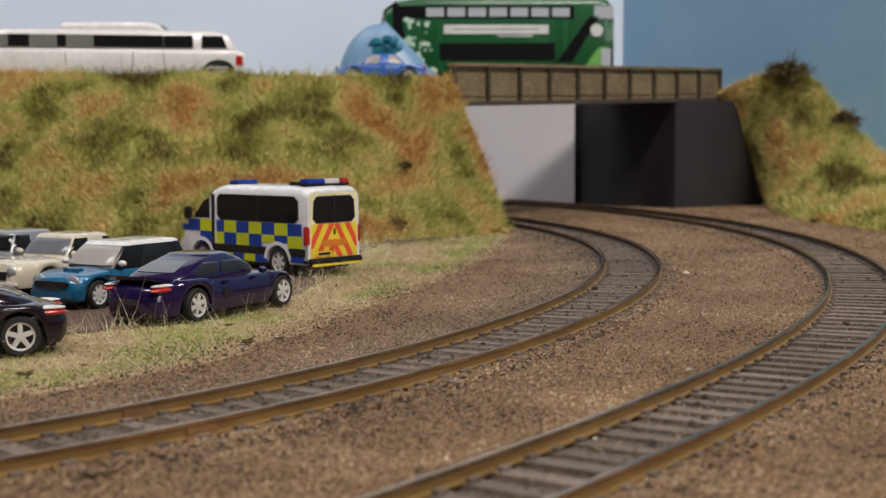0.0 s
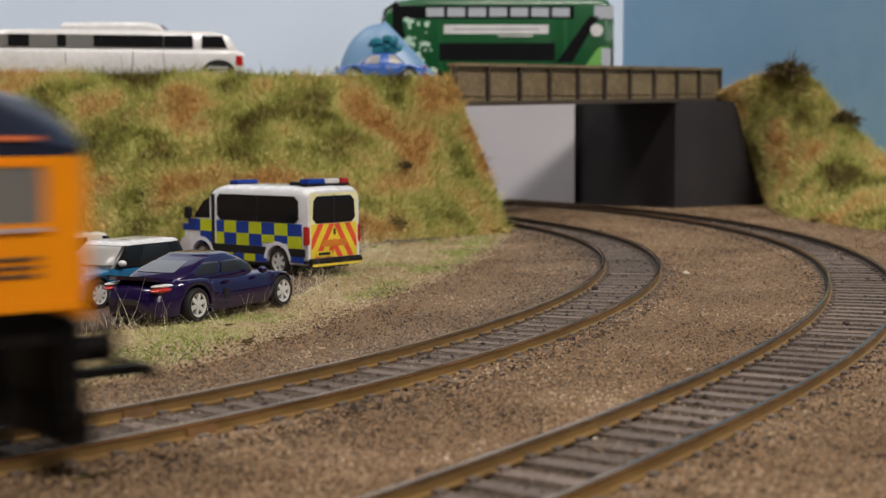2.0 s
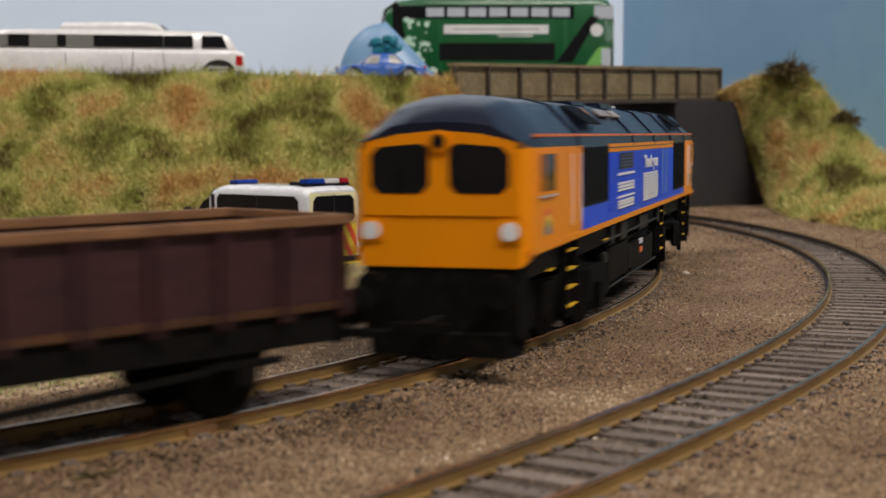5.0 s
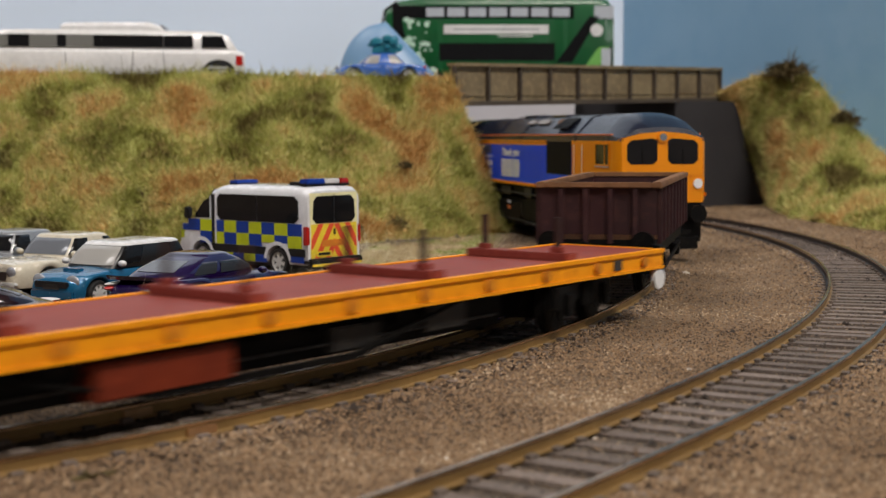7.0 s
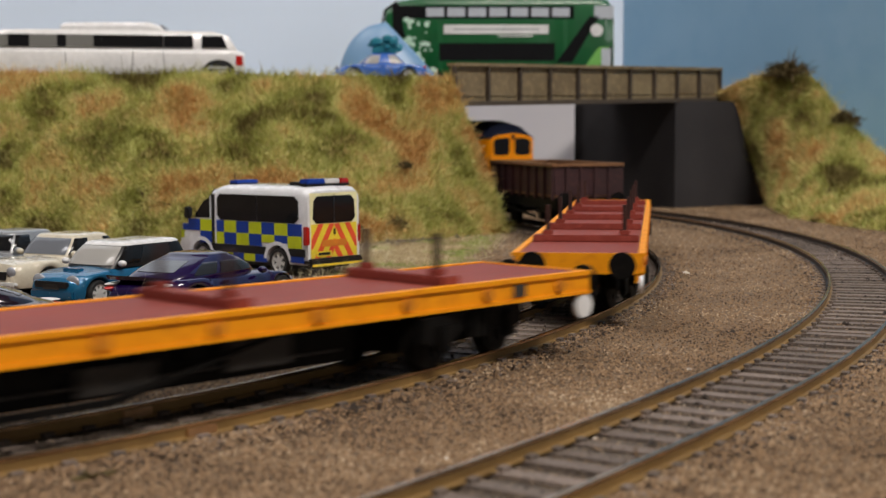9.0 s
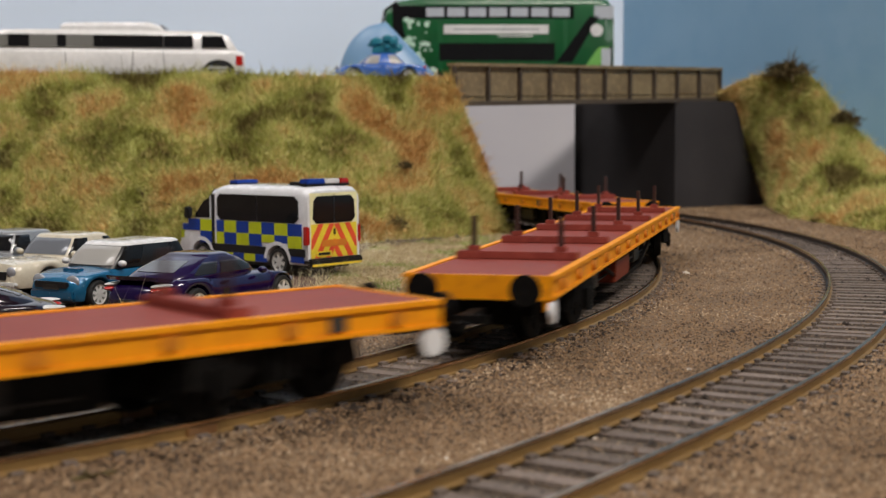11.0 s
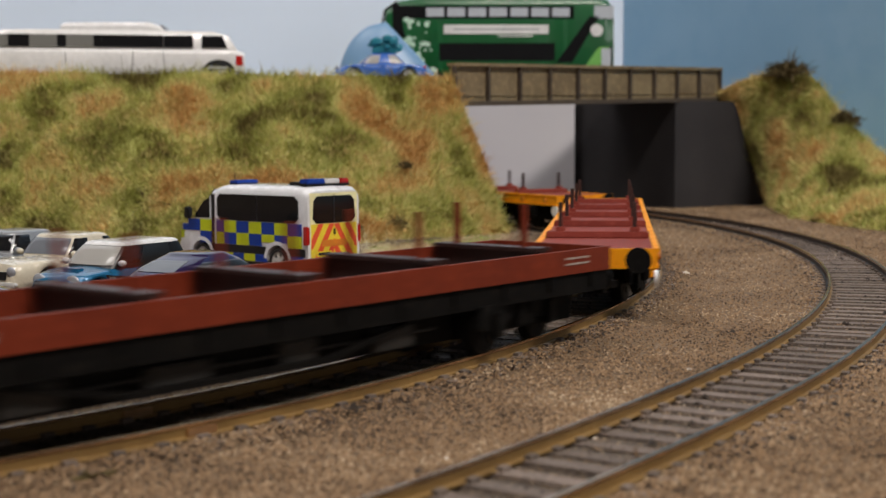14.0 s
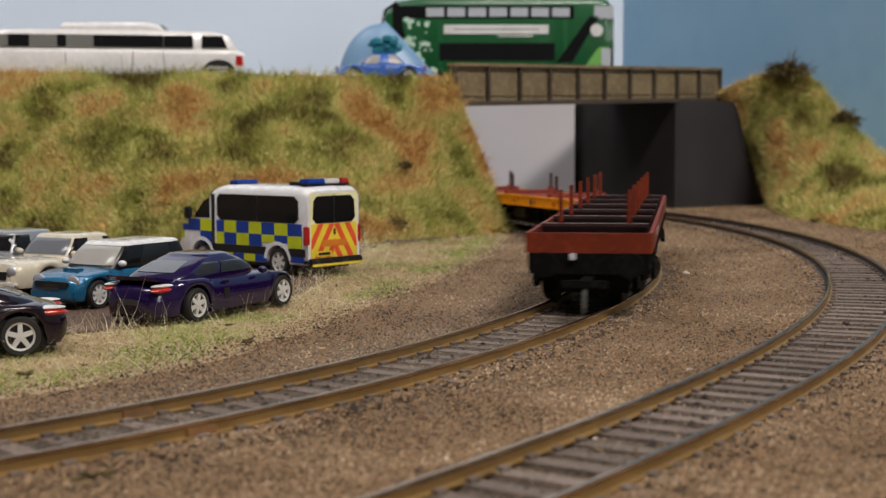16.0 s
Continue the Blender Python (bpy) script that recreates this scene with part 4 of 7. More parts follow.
def flat_wagon(start, L=247.0):
    t = tagged(new("flat_wagon"), "long yellow-edged flat wagon with brown-red deck and stakes", "railway wagon", "yellow flat wagons")
    H, W = L / 2, 13.9
    ZT = 14.15
    wheels = []
    part("deck", boxes((-H + 1, H - 1, -W + 1, W - 1, ZT - 1.6, ZT - 0.25)), "deck", t, "brown-red deck")
    for s in (1, -1):
        b = part("side_beam", boxes((-H, H, *sorted((s * (W - 1.0), s * W)), ZT - 4.4, ZT)), "yellow", t, "yellow side beam")
        part("lip", boxes((-H, H, *sorted((s * W, s * (W + 0.5))), ZT - 0.8, ZT - 0.02)), "yellow", b)
        part("lip", boxes((-H, H, *sorted((s * W, s * (W + 0.4))), ZT - 4.4, ZT - 3.8)), "yellow", b)
        # rope rings in a darker amber than the beam
        for k in range(13):
            x = -H + 9 + k * (L - 18) / 12
            bm = bmesh.new()
            cyl(bm, (x, s * W - 0.1, ZT - 2.3), "y", 1.1, s * 0.75, 12)
            part("rope_ring", bm, "ring", b, "dark amber rope ring")
        for x in (-0.30 * L, 0.42 * L):
            part("label_plate", boxes((x - 1.5, x + 1.5, *sorted((s * W, s * (W + 0.35))), ZT - 3.4, ZT - 1.2)), "plate_black", b)
        e = part("end_beam", boxes((*sorted((s * H, s * (H - 1.0))), -W + 1.0, W - 1.0, ZT - 4.6, ZT - 0.05)), "yellow", t, "yellow end beam")
        buffers(t, s * H, s, ZT - 2.4, 9.6)
        coupling(t, s * H, s, 7.5)
        for k in (1, -1):
            bm = bmesh.new()
            box(bm, *sorted((s * (H - 2.4), s * (H - 0.2))), *sorted((k * (W - 1.6), k * (W + 0.1))), ZT - 6.5, ZT - 4.3)
            br = part("corner_bracket", bm, "yellow", t)
            bm = bmesh.new()
            cyl(bm, (s * (H - 1.6), k * (W - 0.7), ZT - 6.6), "y", 2.3, k * 0.9, 20)
            part("marker_disc", bm, "white", br, "white round marker")
    # bolsters with stakes
    for k in range(5):
        x = (k - 2) * L * 0.178
        b = part("bolster", boxes((x - 2.1, x + 2.1, -W + 1.2, W - 1.2, ZT - 0.3, ZT + 1.4), bevel=0.25), "deck", t, "brown-red bolster")
        for s in (1, -1):
            part("stake", boxes((x - 0.45, x + 0.45, s * 9.2 - 0.5, s * 9.2 + 0.5, ZT + 1.4, ZT + 8.6)), "bolster", b, "dark upright stake")
            part("stake_socket", boxes((x - 1.1, x + 1.1, s * 9.2 - 1.2, s * 9.2 + 1.2, ZT + 1.4, ZT + 2.5), bevel=0.15), "deck", b)
    # underframe: deep fish-bellied girders, truss rods and boxes
    for s in (1, -1):
        bm = bmesh.new()
        solid(bm, [(-H + 3, ZT - 1.6), (-H + 3, ZT - 4.5), (-0.26 * L, ZT - 4.6), (-0.16 * L, ZT - 9.0), (0.16 * L, ZT - 9.0), (0.26 * L, ZT - 4.6), (H - 3, ZT - 4.5), (H - 3, ZT - 1.6)], "y", *sorted((s * 7.0, s * 8.2)))
        part("main_girder", bm, "black", t)
        bm = bmesh.new()
        solid(bm, [(-0.21 * L, ZT - 4.6), (-0.09 * L, ZT - 11.6), (0.09 * L, ZT - 11.6), (0.21 * L, ZT - 4.6), (0.205 * L, ZT - 4.6), (0.088 * L, ZT - 10.6), (-0.088 * L, ZT - 10.6), (-0.205 * L, ZT - 4.6)], "y", *sorted((s * 11.8, s * 12.6)))
        part("truss_rod", bm, "black", t)
        for k in range(7):
            x = (k - 3) * L * 0.055
            part("cross_strut", boxes((x - 0.6, x + 0.6, *sorted((s * 8.2, s * 12.6)), ZT - 6.2, ZT - 4.4)), "black", t)
    # sill boxes, made broad and black to stand in for under-deck shade
    part("centre_sill", boxes((-0.28 * L, 0.28 * L, -8.6, 8.6, 3.0, 9.4), (-0.46 * L, 0.46 * L, -5.0, 5.0, 7.5, ZT - 1.7), bevel=0.3), "black", t)
    part("brake_gear", boxes((-0.24 * L, -0.13 * L, -11.0, 11.0, 6.5, ZT - 4.4), bevel=0.6), "black", t)
    part("air_tank", boxes((0.14 * L, 0.23 * L, -10.5, 10.5, 6.5, ZT - 4.4), bevel=0.6), "black", t)
    for s in (1, -1):
        for f0, f1, z0, z1 in ((-0.25, -0.20, 4.2, 8.6), (0.07, 0.12, 3.8, 8.0), (0.17, 0.22, 4.4, 9.0)):
            part("equipment_box", boxes((f0 * L, f1 * L, *sorted((s * 8.6, s * 11.2)), z0, z1), bevel=0.3), "grey_box", t)
        bm = bmesh.new()
        cyl(bm, (-0.26 * L, s * 10.6, 5.4), "x", 0.28, 0.52 * L, 8)
        part("brake_rod", bm, "grey_box", t)
    part("tool_box", boxes((-32, -6, -12.9, -8.0, 3.2, 8.8), bevel=0.35), "bauxite", t, "brown-red tool box")
    part("tool_box", boxes((-14, 12, 8.0, 12.9, 3.2, 8.8), bevel=0.35), "deck", t, "brown-red tool box")
    bg = [bogie(t, c * L, (-11.5, 11.5), 5.8, 11.6, 9.2, wheels) for c in (-0.375, 0.375)]
    MOVING.append((t, start, 0.375 * L, bg, wheels))
    return t


for n in range(3):
    flat_wagon(-863.8 - 275.9 * n)


def bolster_wagon(start=-1663.6, L=197.0):
    t = tagged(new("bolster_wagon"), "red-brown bogie bolster wagon with raised edges and tall stakes", "railway wagon")
    H, W = L / 2, 14.4
    ZT = 17.35
    wheels = []
    part("deck", boxes((-H + 1, H - 1, -W + 0.9, W - 0.9, ZT - 5.4, ZT - 3.9)), "dirtydeck", t, "dusty dark brown deck")
    for s in (1, -1):
        b = part("side_plank", boxes((-H, H, *sorted((s * (W - 0.9), s * W)), ZT - 4.6, ZT)), "bauxite", t, "red-brown side plank")
        for f, w, z0, z1 in ((-0.30, 7, -2.9, -2.2), (-0.30, 8.5, -1.8, -1.1), (-0.23, 3.5, -2.8, -1.2), (0.44, 4.0, -2.8, -2.1), (0.44, 4.0, -1.7, -1.0)):
            part("lettering_bar", boxes((f * L - w, f * L + w, *sorted((s * (W - 0.05), s * (W + 0.12))), ZT + z0, ZT + z1 - 0.35)), "faded", b)
        part("end_plank", boxes((*sorted((s * H, s * (H - 0.9))), -W + 0.9, W - 0.9, ZT - 4.6, ZT - 0.02)), "bauxite", t, "red-brown end plank")
        part("sole_bar", boxes((-H, H, *sorted((s * (W - 2.6), s * (W - 0.6))), ZT - 8.6, ZT - 4.6)), "black", t)
        for k in range(14):
            x = -H + 6 + k * (L - 12) / 13
            part("bracket", boxes((x - 0.5, x + 0.5, *sorted((s * (W - 0.7), s * (W - 0.1))), ZT - 7.5, ZT - 4.6)), "black", t)
        part("buffer_beam", boxes((*sorted((s * (H - 1.2), s * (H + 0.1))), -13.6, 13.6, ZT - 9.4, ZT - 4.62)), "black", t)
        buffers(t, s * H, s, 10.3, 9.6)
        coupling(t, s * H, s, 7.0)
        bm = bmesh.new()
        solid(bm, [(-0.22 * L, ZT - 8.4), (-0.1 * L, ZT - 13.4), (0.1 * L, ZT - 13.4), (0.22 * L, ZT - 8.4), (0.21 * L, ZT - 8.4), (0.097 * L, ZT - 12.4), (-0.097 * L, ZT - 12.4), (-0.21 * L, ZT - 8.4)], "y", *sorted((s * 12.0, s * 12.9)))
        part("truss_rod", bm, "black", t)
    bm = bmesh.new()
    solid(bm, [(-H - 11.5, 6.4), (-H - 14.0, 5.0), (-H - 14.6, 2.0), (-H - 13.2, 0.8), (-H - 12.6, 1.6), (-H - 13.6, 2.6), (-H - 13.0, 4.4), (-H - 11.0, 5.6)], "y", -0.45, 0.45)
    part("coupling_hook", bm, "steel", t, "bare metal coupling hook")
    part("tail_lamp_bracket", boxes((-H - 1.2, -H - 0.1, 2.9, 4.4, ZT - 6.2, ZT - 4.6), bevel=0.2), "panel", t, "pale grey bracket")
    # brake gear hung along both sides of the truss
    for s in (1, -1):
        for f0, f1, z0, z1 in ((-0.20, -0.15, 4.0, 8.0), (-0.08, -0.02, 3.8, 7.6), (0.05, 0.09, 4.2, 8.2), (0.16, 0.21, 3.8, 7.8)):
            part("brake_gear", boxes((f0 * L, f1 * L, *sorted((s * 9.0, s * 11.6)), z0, z1), bevel=0.3), "grey_box", t)
        bm = bmesh.new()
        cyl(bm, (-0.24 * L, s * 11.0, 6.2), "x", 0.3, 0.48 * L, 8)
        part("brake_rod", bm, "grey_box", t)
    for k in range(6):
        x = (k - 2.5) * L * 0.158
        b = part("bolster", boxes((x - 0.9, x + 0.9, -W + 1.6, W - 1.6, ZT - 4.0, ZT + 0.7), (x - 2.0, x + 2.0, -W + 1.6, W - 1.6, ZT + 0.2, ZT + 0.9)), "bolster", t, "dark bolster beam")
        for s in (1, -1):
            part("stake", boxes((x - 0.5, x + 0.5, s * 8.2 - 0.5, s * 8.2 + 0.5, ZT - 3.9, ZT + 9.0), bevel=0.1), "bauxite", b, "red-brown stake")
    # girder box widened in black to fill the shaded space below the deck
    part("centre_girder", boxes((-H + 6, H - 6, -9.0, 9.0, ZT - 14.2, ZT - 7.4)), "black", t)
    bg = [bogie(t, c * L, (-11.5, 11.5), 5.8, 11.6, 9.2, wheels) for c in (-0.36, 0.36)]
    MOVING.append((t, start, 0.36 * L, bg, wheels))
    return t


bolster_wagon()


# ---- road vehicles ----
def paint(name, c, rough=0.18, coat=0.8, metal=0.0):
    M[name] = mat(name, c, tuple(v * 0.85 for v in c[:3]) + (1,), rough, metal, scale=15, coat=coat)


paint("p_purple", (0.010, 0.0028, 0.044, 1), 0.14, 0.5)
paint("p_aubergine", (0.009, 0.003, 0.011, 1), 0.14, 0.5)
paint("p_blue", (0.012, 0.14, 0.29, 1), 0.22, 0.6, 0.3)
paint("p_white", (0.78, 0.77, 0.76, 1), 0.25)
paint("p_cream", (0.66, 0.60, 0.47, 1), 0.25)
paint("p_grey", (0.33, 0.34, 0.35, 1), 0.28, 0.6, 0.4)
paint("p_toyblue", (0.04, 0.14, 0.50, 1), 0.2)
paint("p_green", (0.004, 0.095, 0.026, 1), 0.3, 0.3)
paint("p_van", (0.84, 0.85, 0.88, 1), 0.25)
M["trim"] = mat("black_trim", (0.012, 0.012, 0.013, 1), None, 0.35, scale=5)
M["rim"] = mat("wheel_rim_silver", (0.72, 0.72, 0.70, 1), (0.62, 0.62, 0.60, 1), 0.3, 0.15, scale=3)
M["lamp_red"] = mat("lamp_red", (0.5, 0.02, 0.015, 1), None, 0.15, scale=3, coat=0.8)
M["lamp_clear"] = mat("lamp_clear", (0.36, 0.37, 0.40, 1), None, 0.12, 0.2, scale=3, coat=0.8)
M["teal"] = mat("teal_ribbon", (0.02, 0.16, 0.22, 1), (0.03, 0.24, 0.32, 1), 0.3, 0.2, scale=3)
M["dome"] = mat("dome_pale_blue", (0.16, 0.30, 0.47, 1), (0.20, 0.34, 0.52, 1), 0.35, scale=30)


def wheel(parent, x, y, r, side, spokes=6):
    """Tyre, rim dish and spokes; side is +1 for the left of the vehicle."""
    w = 0.48 * r + 0.6
    bm = bmesh.new()
    n = 24
    prof = [(r * 0.72, 0), (r * 0.93, 0), (r, w * 0.2), (r, w * 0.8), (r * 0.93, w), (r * 0.72, w)]
    rings = []
    for a, b in prof:
        rings.append([(a * math.cos(2 * math.pi * i / n), side * (b - w), a * math.sin(2 * math.pi * i / n)) for i in range(n)])
    loft(bm, rings + [rings[0]], caps=False)
    t = part("wheel", bm, "rubber", parent, "black tyre on a silver spoked rim")
    t.matrix_basis = at(x, y, r)
    bm = bmesh.new()
    cyl(bm, (0, -side * w * 0.75, 0), "y", r * 0.68, side * w * 0.25, n)
    part("rim_dish", bm, "trim", t)
    bm = bmesh.new()
    ring_o = [(r * 0.75 * math.cos(2 * math.pi * i / n), -side * 0.05, r * 0.75 * math.sin(2 * math.pi * i / n)) for i in range(n)]
    ring_i = [(p[0] * 0.83, -side * 0.25, p[2] * 0.83) for p in ring_o]
    ring_b = [(p[0] * 0.83, -side * 0.8, p[2] * 0.83) for p in ring_o]
    loft(bm, [ring_o, ring_i, ring_b], caps=False)
    for k in range(spokes):
        a = 2 * math.pi * k / spokes + 0.3
        c, s = math.cos(a), math.sin(a)
        wd0, wd1 = r * 0.13, r * 0.11
        vs = []
        for rr, wd in ((r * 0.12, wd0), (r * 0.62, wd1)):
            for q in (-1, 1):
                for yy in (-side * 0.85, -side * 0.22):
                    vs.append(bm.verts.new((rr * c - q * wd * s, yy, rr * s + q * wd * c)))
        for f in ((0, 1, 3, 2), (4, 6, 7, 5), (0, 4, 5, 1), (2, 3, 7, 6), (1, 5, 7, 3)):
            bm.faces.new([vs[i] for i in f])
    cyl(bm, (0, -side * 0.9, 0), "y", r * 0.17, side * 0.75, 12)
    part("rim", bm, "rim", t, "silver spoked rim")
    return t


def spow(v, e):
    return math.copysign(abs(v) ** e, v)


def car(spec, place, heading, label, category="car", name="toy_car", group="parked model cars"):
    """A die-cast car: lofted body with open wheel arches, cabin, panes, lamps and wheels."""
    L, W, H, wb, r = (spec[k] for k in ("L", "W", "H", "wb", "r"))
    t = tagged(new(name), label, category, group)
    t.matrix_basis = at(place[0], place[1], place[2], heading)
    axles = (spec.get("ax", 0) + wb / 2, spec.get("ax", 0) - wb / 2)
    px = [p[0] * L for p in spec["top"]]
    pz = [p[1] * H for p in spec["top"]]
    z0 = spec.get("sill", 0.15) * H
    ra = r * 1.17
    top = lambda x: float(np.interp(x, px, pz))

    def half(x):
        u = abs(2 * x / L)
        return W / 2 * (1 - spec.get("taper", 0.10) * u ** 4 - 0.13 * u ** 14)

    bm = bmesh.new()
    xs = sorted(set(np.round(np.concatenate([np.linspace(-L / 2, L / 2, 44)] + [a + ra * np.sin(np.linspace(-1.5708, 1.5708, 13)) for a in axles]), 2)))
    rings = []
    for x in xs:
        u = abs(2 * x / L)
        zb = z0 + (0.10 * H if u > 0.985 else 0)
        arch = 0.0
        for a in axles:
            if abs(x - a) < ra:
                zb = max(zb, r + math.sqrt(max(ra * ra - (x - a) ** 2, 0)))
                arch = 0.02
        zt = top(x)
        zb = min(zb, zt - 0.8)
        w = half(x) * (1 + arch)
        h = zt - zb
        hp = [(w * 0.95, zb), (w * 0.985, zb + 0.12 * h), (w, zb + 0.45 * h), (w * 0.985, zb + 0.68 * h), (w * 0.94, zb + 0.86 * h), (w * 0.84, zb + 0.955 * h), (w * 0.6, zb + 0.99 * h), (w * 0.3, zt + 0.01 * H), (0, zt + 0.015 * H)]
        rings.append([(x, y, z) for y, z in hp] + [(x, -y, z) for y, z in hp[-2::-1]])
    loft(bm, rings)
    body = part("body", bm, spec["paint"], t, sharp=50)
    part("chassis", boxes((-L * 0.46, L * 0.46, -W * 0.33, W * 0.33, z0 * 0.7, H * 0.36)), "trim", t)
    # cabin
    (b0, b1), (r0, r1) = spec["base"], spec["roof"]
    b0, b1, r0, r1 = b0 * L, b1 * L, r0 * L, r1 * L
    belt = spec.get("belt", 0.6) * H
    hb, hr = W / 2 * spec.get("wb_in", 0.91), W / 2 * spec.get("wr_in", 0.70)
    n = 120
    e = spec.get("e", 0.34)

    def ring(v, off=0.0):
        bulge = 0.06 * math.sin(math.pi * v)
        q = v ** spec.get("round", 1.0)
        c, a = ((b0 + b1) * (1 - v) + (r0 + r1) * v) / 2, ((b1 - b0) * (1 - q) + (r1 - r0) * q) / 2 * (1 + bulge * 0.6) + off
        b = (hb * (1 - q) + hr * q) * (1 + bulge) + off
        out = []
        for i in range(n):
            th = 2 * math.pi * (i + 0.5) / n
            x, y = c + a * spow(math.cos(th), e), b * spow(math.sin(th), e)
            zlo = min(belt, top(min(max(x, -L / 2), L / 2)) + 0.2) - 0.6
            out.append((x, y, zlo + (H * 0.958 - zlo) * v))
        return out

    bm = bmesh.new()
    rows = [ring(v) for v in (0, 0.25, 0.5, 0.75, 0.92, 1.0)]
    cx = (r0 + r1) / 2
    for k, z in ((0.95, 0.975), (0.86, 0.986), (0.7, 0.994), (0.35, 1.0)):
        rows.append([(cx + (x - cx) * k, y * k, H * z) for x, y, _ in rows[5]])
    loft(bm, rows[:5], caps=False)
    part("cabin_shell", bm, spec.get("pillar", spec["paint"]), t, sharp=60)
    bm = bmesh.new()
    loft(bm, rows[4:])
    part("roof", bm, spec.get("roofpaint", spec["paint"]), t, spec.get("rooflabel", ""), sharp=60)

    def pane(nm, d0, d1, v0, v1, m):
        bm = bmesh.new()
        i0, i1 = int(d0 / 360 * n), int(d1 / 360 * n)
        vs = [[bm.verts.new(ring(v, 0.13)[i % n]) for i in range(i0, i1 + 1)] for v in np.linspace(v0, v1, 5)]
        vi = [[bm.verts.new(ring(v, -0.3)[i % n]) for i in range(i0, i1 + 1)] for v in (v0, v1)]
        for a, b in zip(vs, vs[1:]):
            for i in range(i1 - i0):
                bm.faces.new((a[i], a[i + 1], b[i + 1], b[i]))
        for i in range(i1 - i0):
            bm.faces.new((vi[0][i], vi[0][i + 1], vs[0][i + 1], vs[0][i]))
            bm.faces.new((vs[-1][i], vs[-1][i + 1], vi[1][i + 1], vi[1][i]))
        part(nm, bm, m, t, sharp=60)

    g = spec.get("glass", "glass")
    va, vb = spec.get("pane_v", (0.16, 0.90))
    cz = spec.get("corner", 40)
    pane("windscreen", -cz + 4, cz - 4, va, vb, spec.get("screen", g))
    pane("rear_window", 180 - spec.get("rear_corner", cz - 4), 180 + spec.get("rear_corner", cz - 4), *spec.get("rear_v", (va, vb)), spec.get("rear_glass", g))
    splits = spec.get("sides", [(cz + 8, 88), (93, 180 - cz - 8)])
    for a, b in splits:
        pane("side_window", a, b, va, vb, g)
        pane("side_window", 360 - b, 360 - a, va, vb, g)
    # lamps, bumpers, mirrors, plates
    xf, xr = L / 2, -L / 2
    for s in (1, -1):
        zf, zr = spec.get("lampz", (0.5, 0.5))
        lw = spec.get("lampw", (0.16, 0.2))
        fx = spec.get("lampx", (0.93, 0.95))
        for nm, x, z, wd, m in (("headlamp", xf * fx[0], zf * H, lw[0] * W, "lamp_clear"), ("tail_lamp", xr * fx[1], zr * H, lw[1] * W, "lamp_red")):
            bm = bmesh.new()
            bmesh.ops.create_uvsphere(bm, u_segments=16, v_segments=10, radius=1)
            hw = half(x)
            bmesh.ops.scale(bm, vec=(L * 0.016 if nm == "headlamp" else L * spec.get("tail_len", 0.02), wd * 0.5, H * spec.get("lamp_h", 0.07)), verts=bm.verts)
            bmesh.ops.translate(bm, vec=(x, s * (hw - wd * 0.5), z), verts=bm.verts)
            part(nm, bm, m, t)
        bm = bmesh.new()
        bmesh.ops.create_uvsphere(bm, u_segments=12, v_segments=8, radius=1)
        bmesh.ops.scale(bm, vec=(0.9, 1.3, 0.85), verts=bm.verts)
        bmesh.ops.translate(bm, vec=(b1 - (b1 - r1) * 0.45, s * (W / 2 + 0.5), belt + 0.6), verts=bm.verts)
        part("mirror", bm, spec.get("mirror", spec["paint"]), t)
        x0 = (b0 + b1) / 2 - 0.02 * L
        part("door_handle", boxes((x0, x0 + 2.0, *sorted((s * (half(x0) * 0.97), s * (half(x0) + 0.12))), belt * 0.86, belt * 0.92)), spec.get("handle", spec["paint"]), t)
        for a in axles:
            wheel(t, a, s * (W / 2 - 0.15), r, s, spec.get("spokes", 6))
    for s, x in ((1, xf), (-1, xr)):
        bx = sorted((x * 0.94, x * 1.008))
        if spec.get("bumper", "x"):
            part("bumper", boxes((*bx, -W * 0.40, W * 0.40, z0 + 0.2, z0 + 0.17 * H), bevel=0.5), spec.get("bumper", spec["paint"]), t)
        part("number_plate", boxes((*sorted((x * 0.995, x * 1.014)), -2.6, 2.6, z0 + 0.18 * H, z0 + 0.26 * H)), "plate_black", t)
    for f in spec.get("extra", ()):
        f(t, L, W, H, top, half)
    return t


def spoiler(t, L, W, H, top, half):
    bm = bmesh.new()
    x = -L * 0.43
    solid(bm, [(x - 3.2, top(x) + 1.5), (x + 3.0, top(x) + 0.6), (x + 3.0, top(x) - 0.2), (x - 2.6, top(x) + 0.5)], "y", -W * 0.34, W * 0.34)
    part("spoiler", bm, "p_purple", t, "raised rear spoiler")


def lamp_strip(t, L, W, H, top, half):
    x = -L * 0.43
    for s in (1, -1):
        bm = bmesh.new()
        bmesh.ops.create_uvsphere(bm, u_segments=16, v_segments=8, radius=1)
        bmesh.ops.scale(bm, vec=(L * 0.07, W * 0.08, H * 0.03), verts=bm.verts)
        bmesh.ops.translate(bm, vec=(x, s * (half(x) - W * 0.085), H * 0.595), verts=bm.verts)
        part("lamp_strip", bm, "rim", t, "pale strip over the tail lamp")


def side_intake(t, L, W, H, top, half):
    for s in (1, -1):
        x = -L * 0.10
        part("air_intake", boxes((x - 1.2, x + 0.9, *sorted((s * half(x) * 0.97, s * (half(x) + 0.1))), H * 0.30, H * 0.46), bevel=0.1), "trim", t)


def scoop(t, L, W, H, top, half):
    x = L * 0.33
    part("bonnet_scoop", boxes((x - 1.6, x + 1.0, -2.6, 2.6, top(x) - 0.2, top(x) + 0.75), bevel=0.3), "p_blue", t)
    part("grille", boxes((L * 0.485, L * 0.507, -W * 0.30, W * 0.30, H * 0.34, H * 0.44), bevel=0.2), "trim", t)


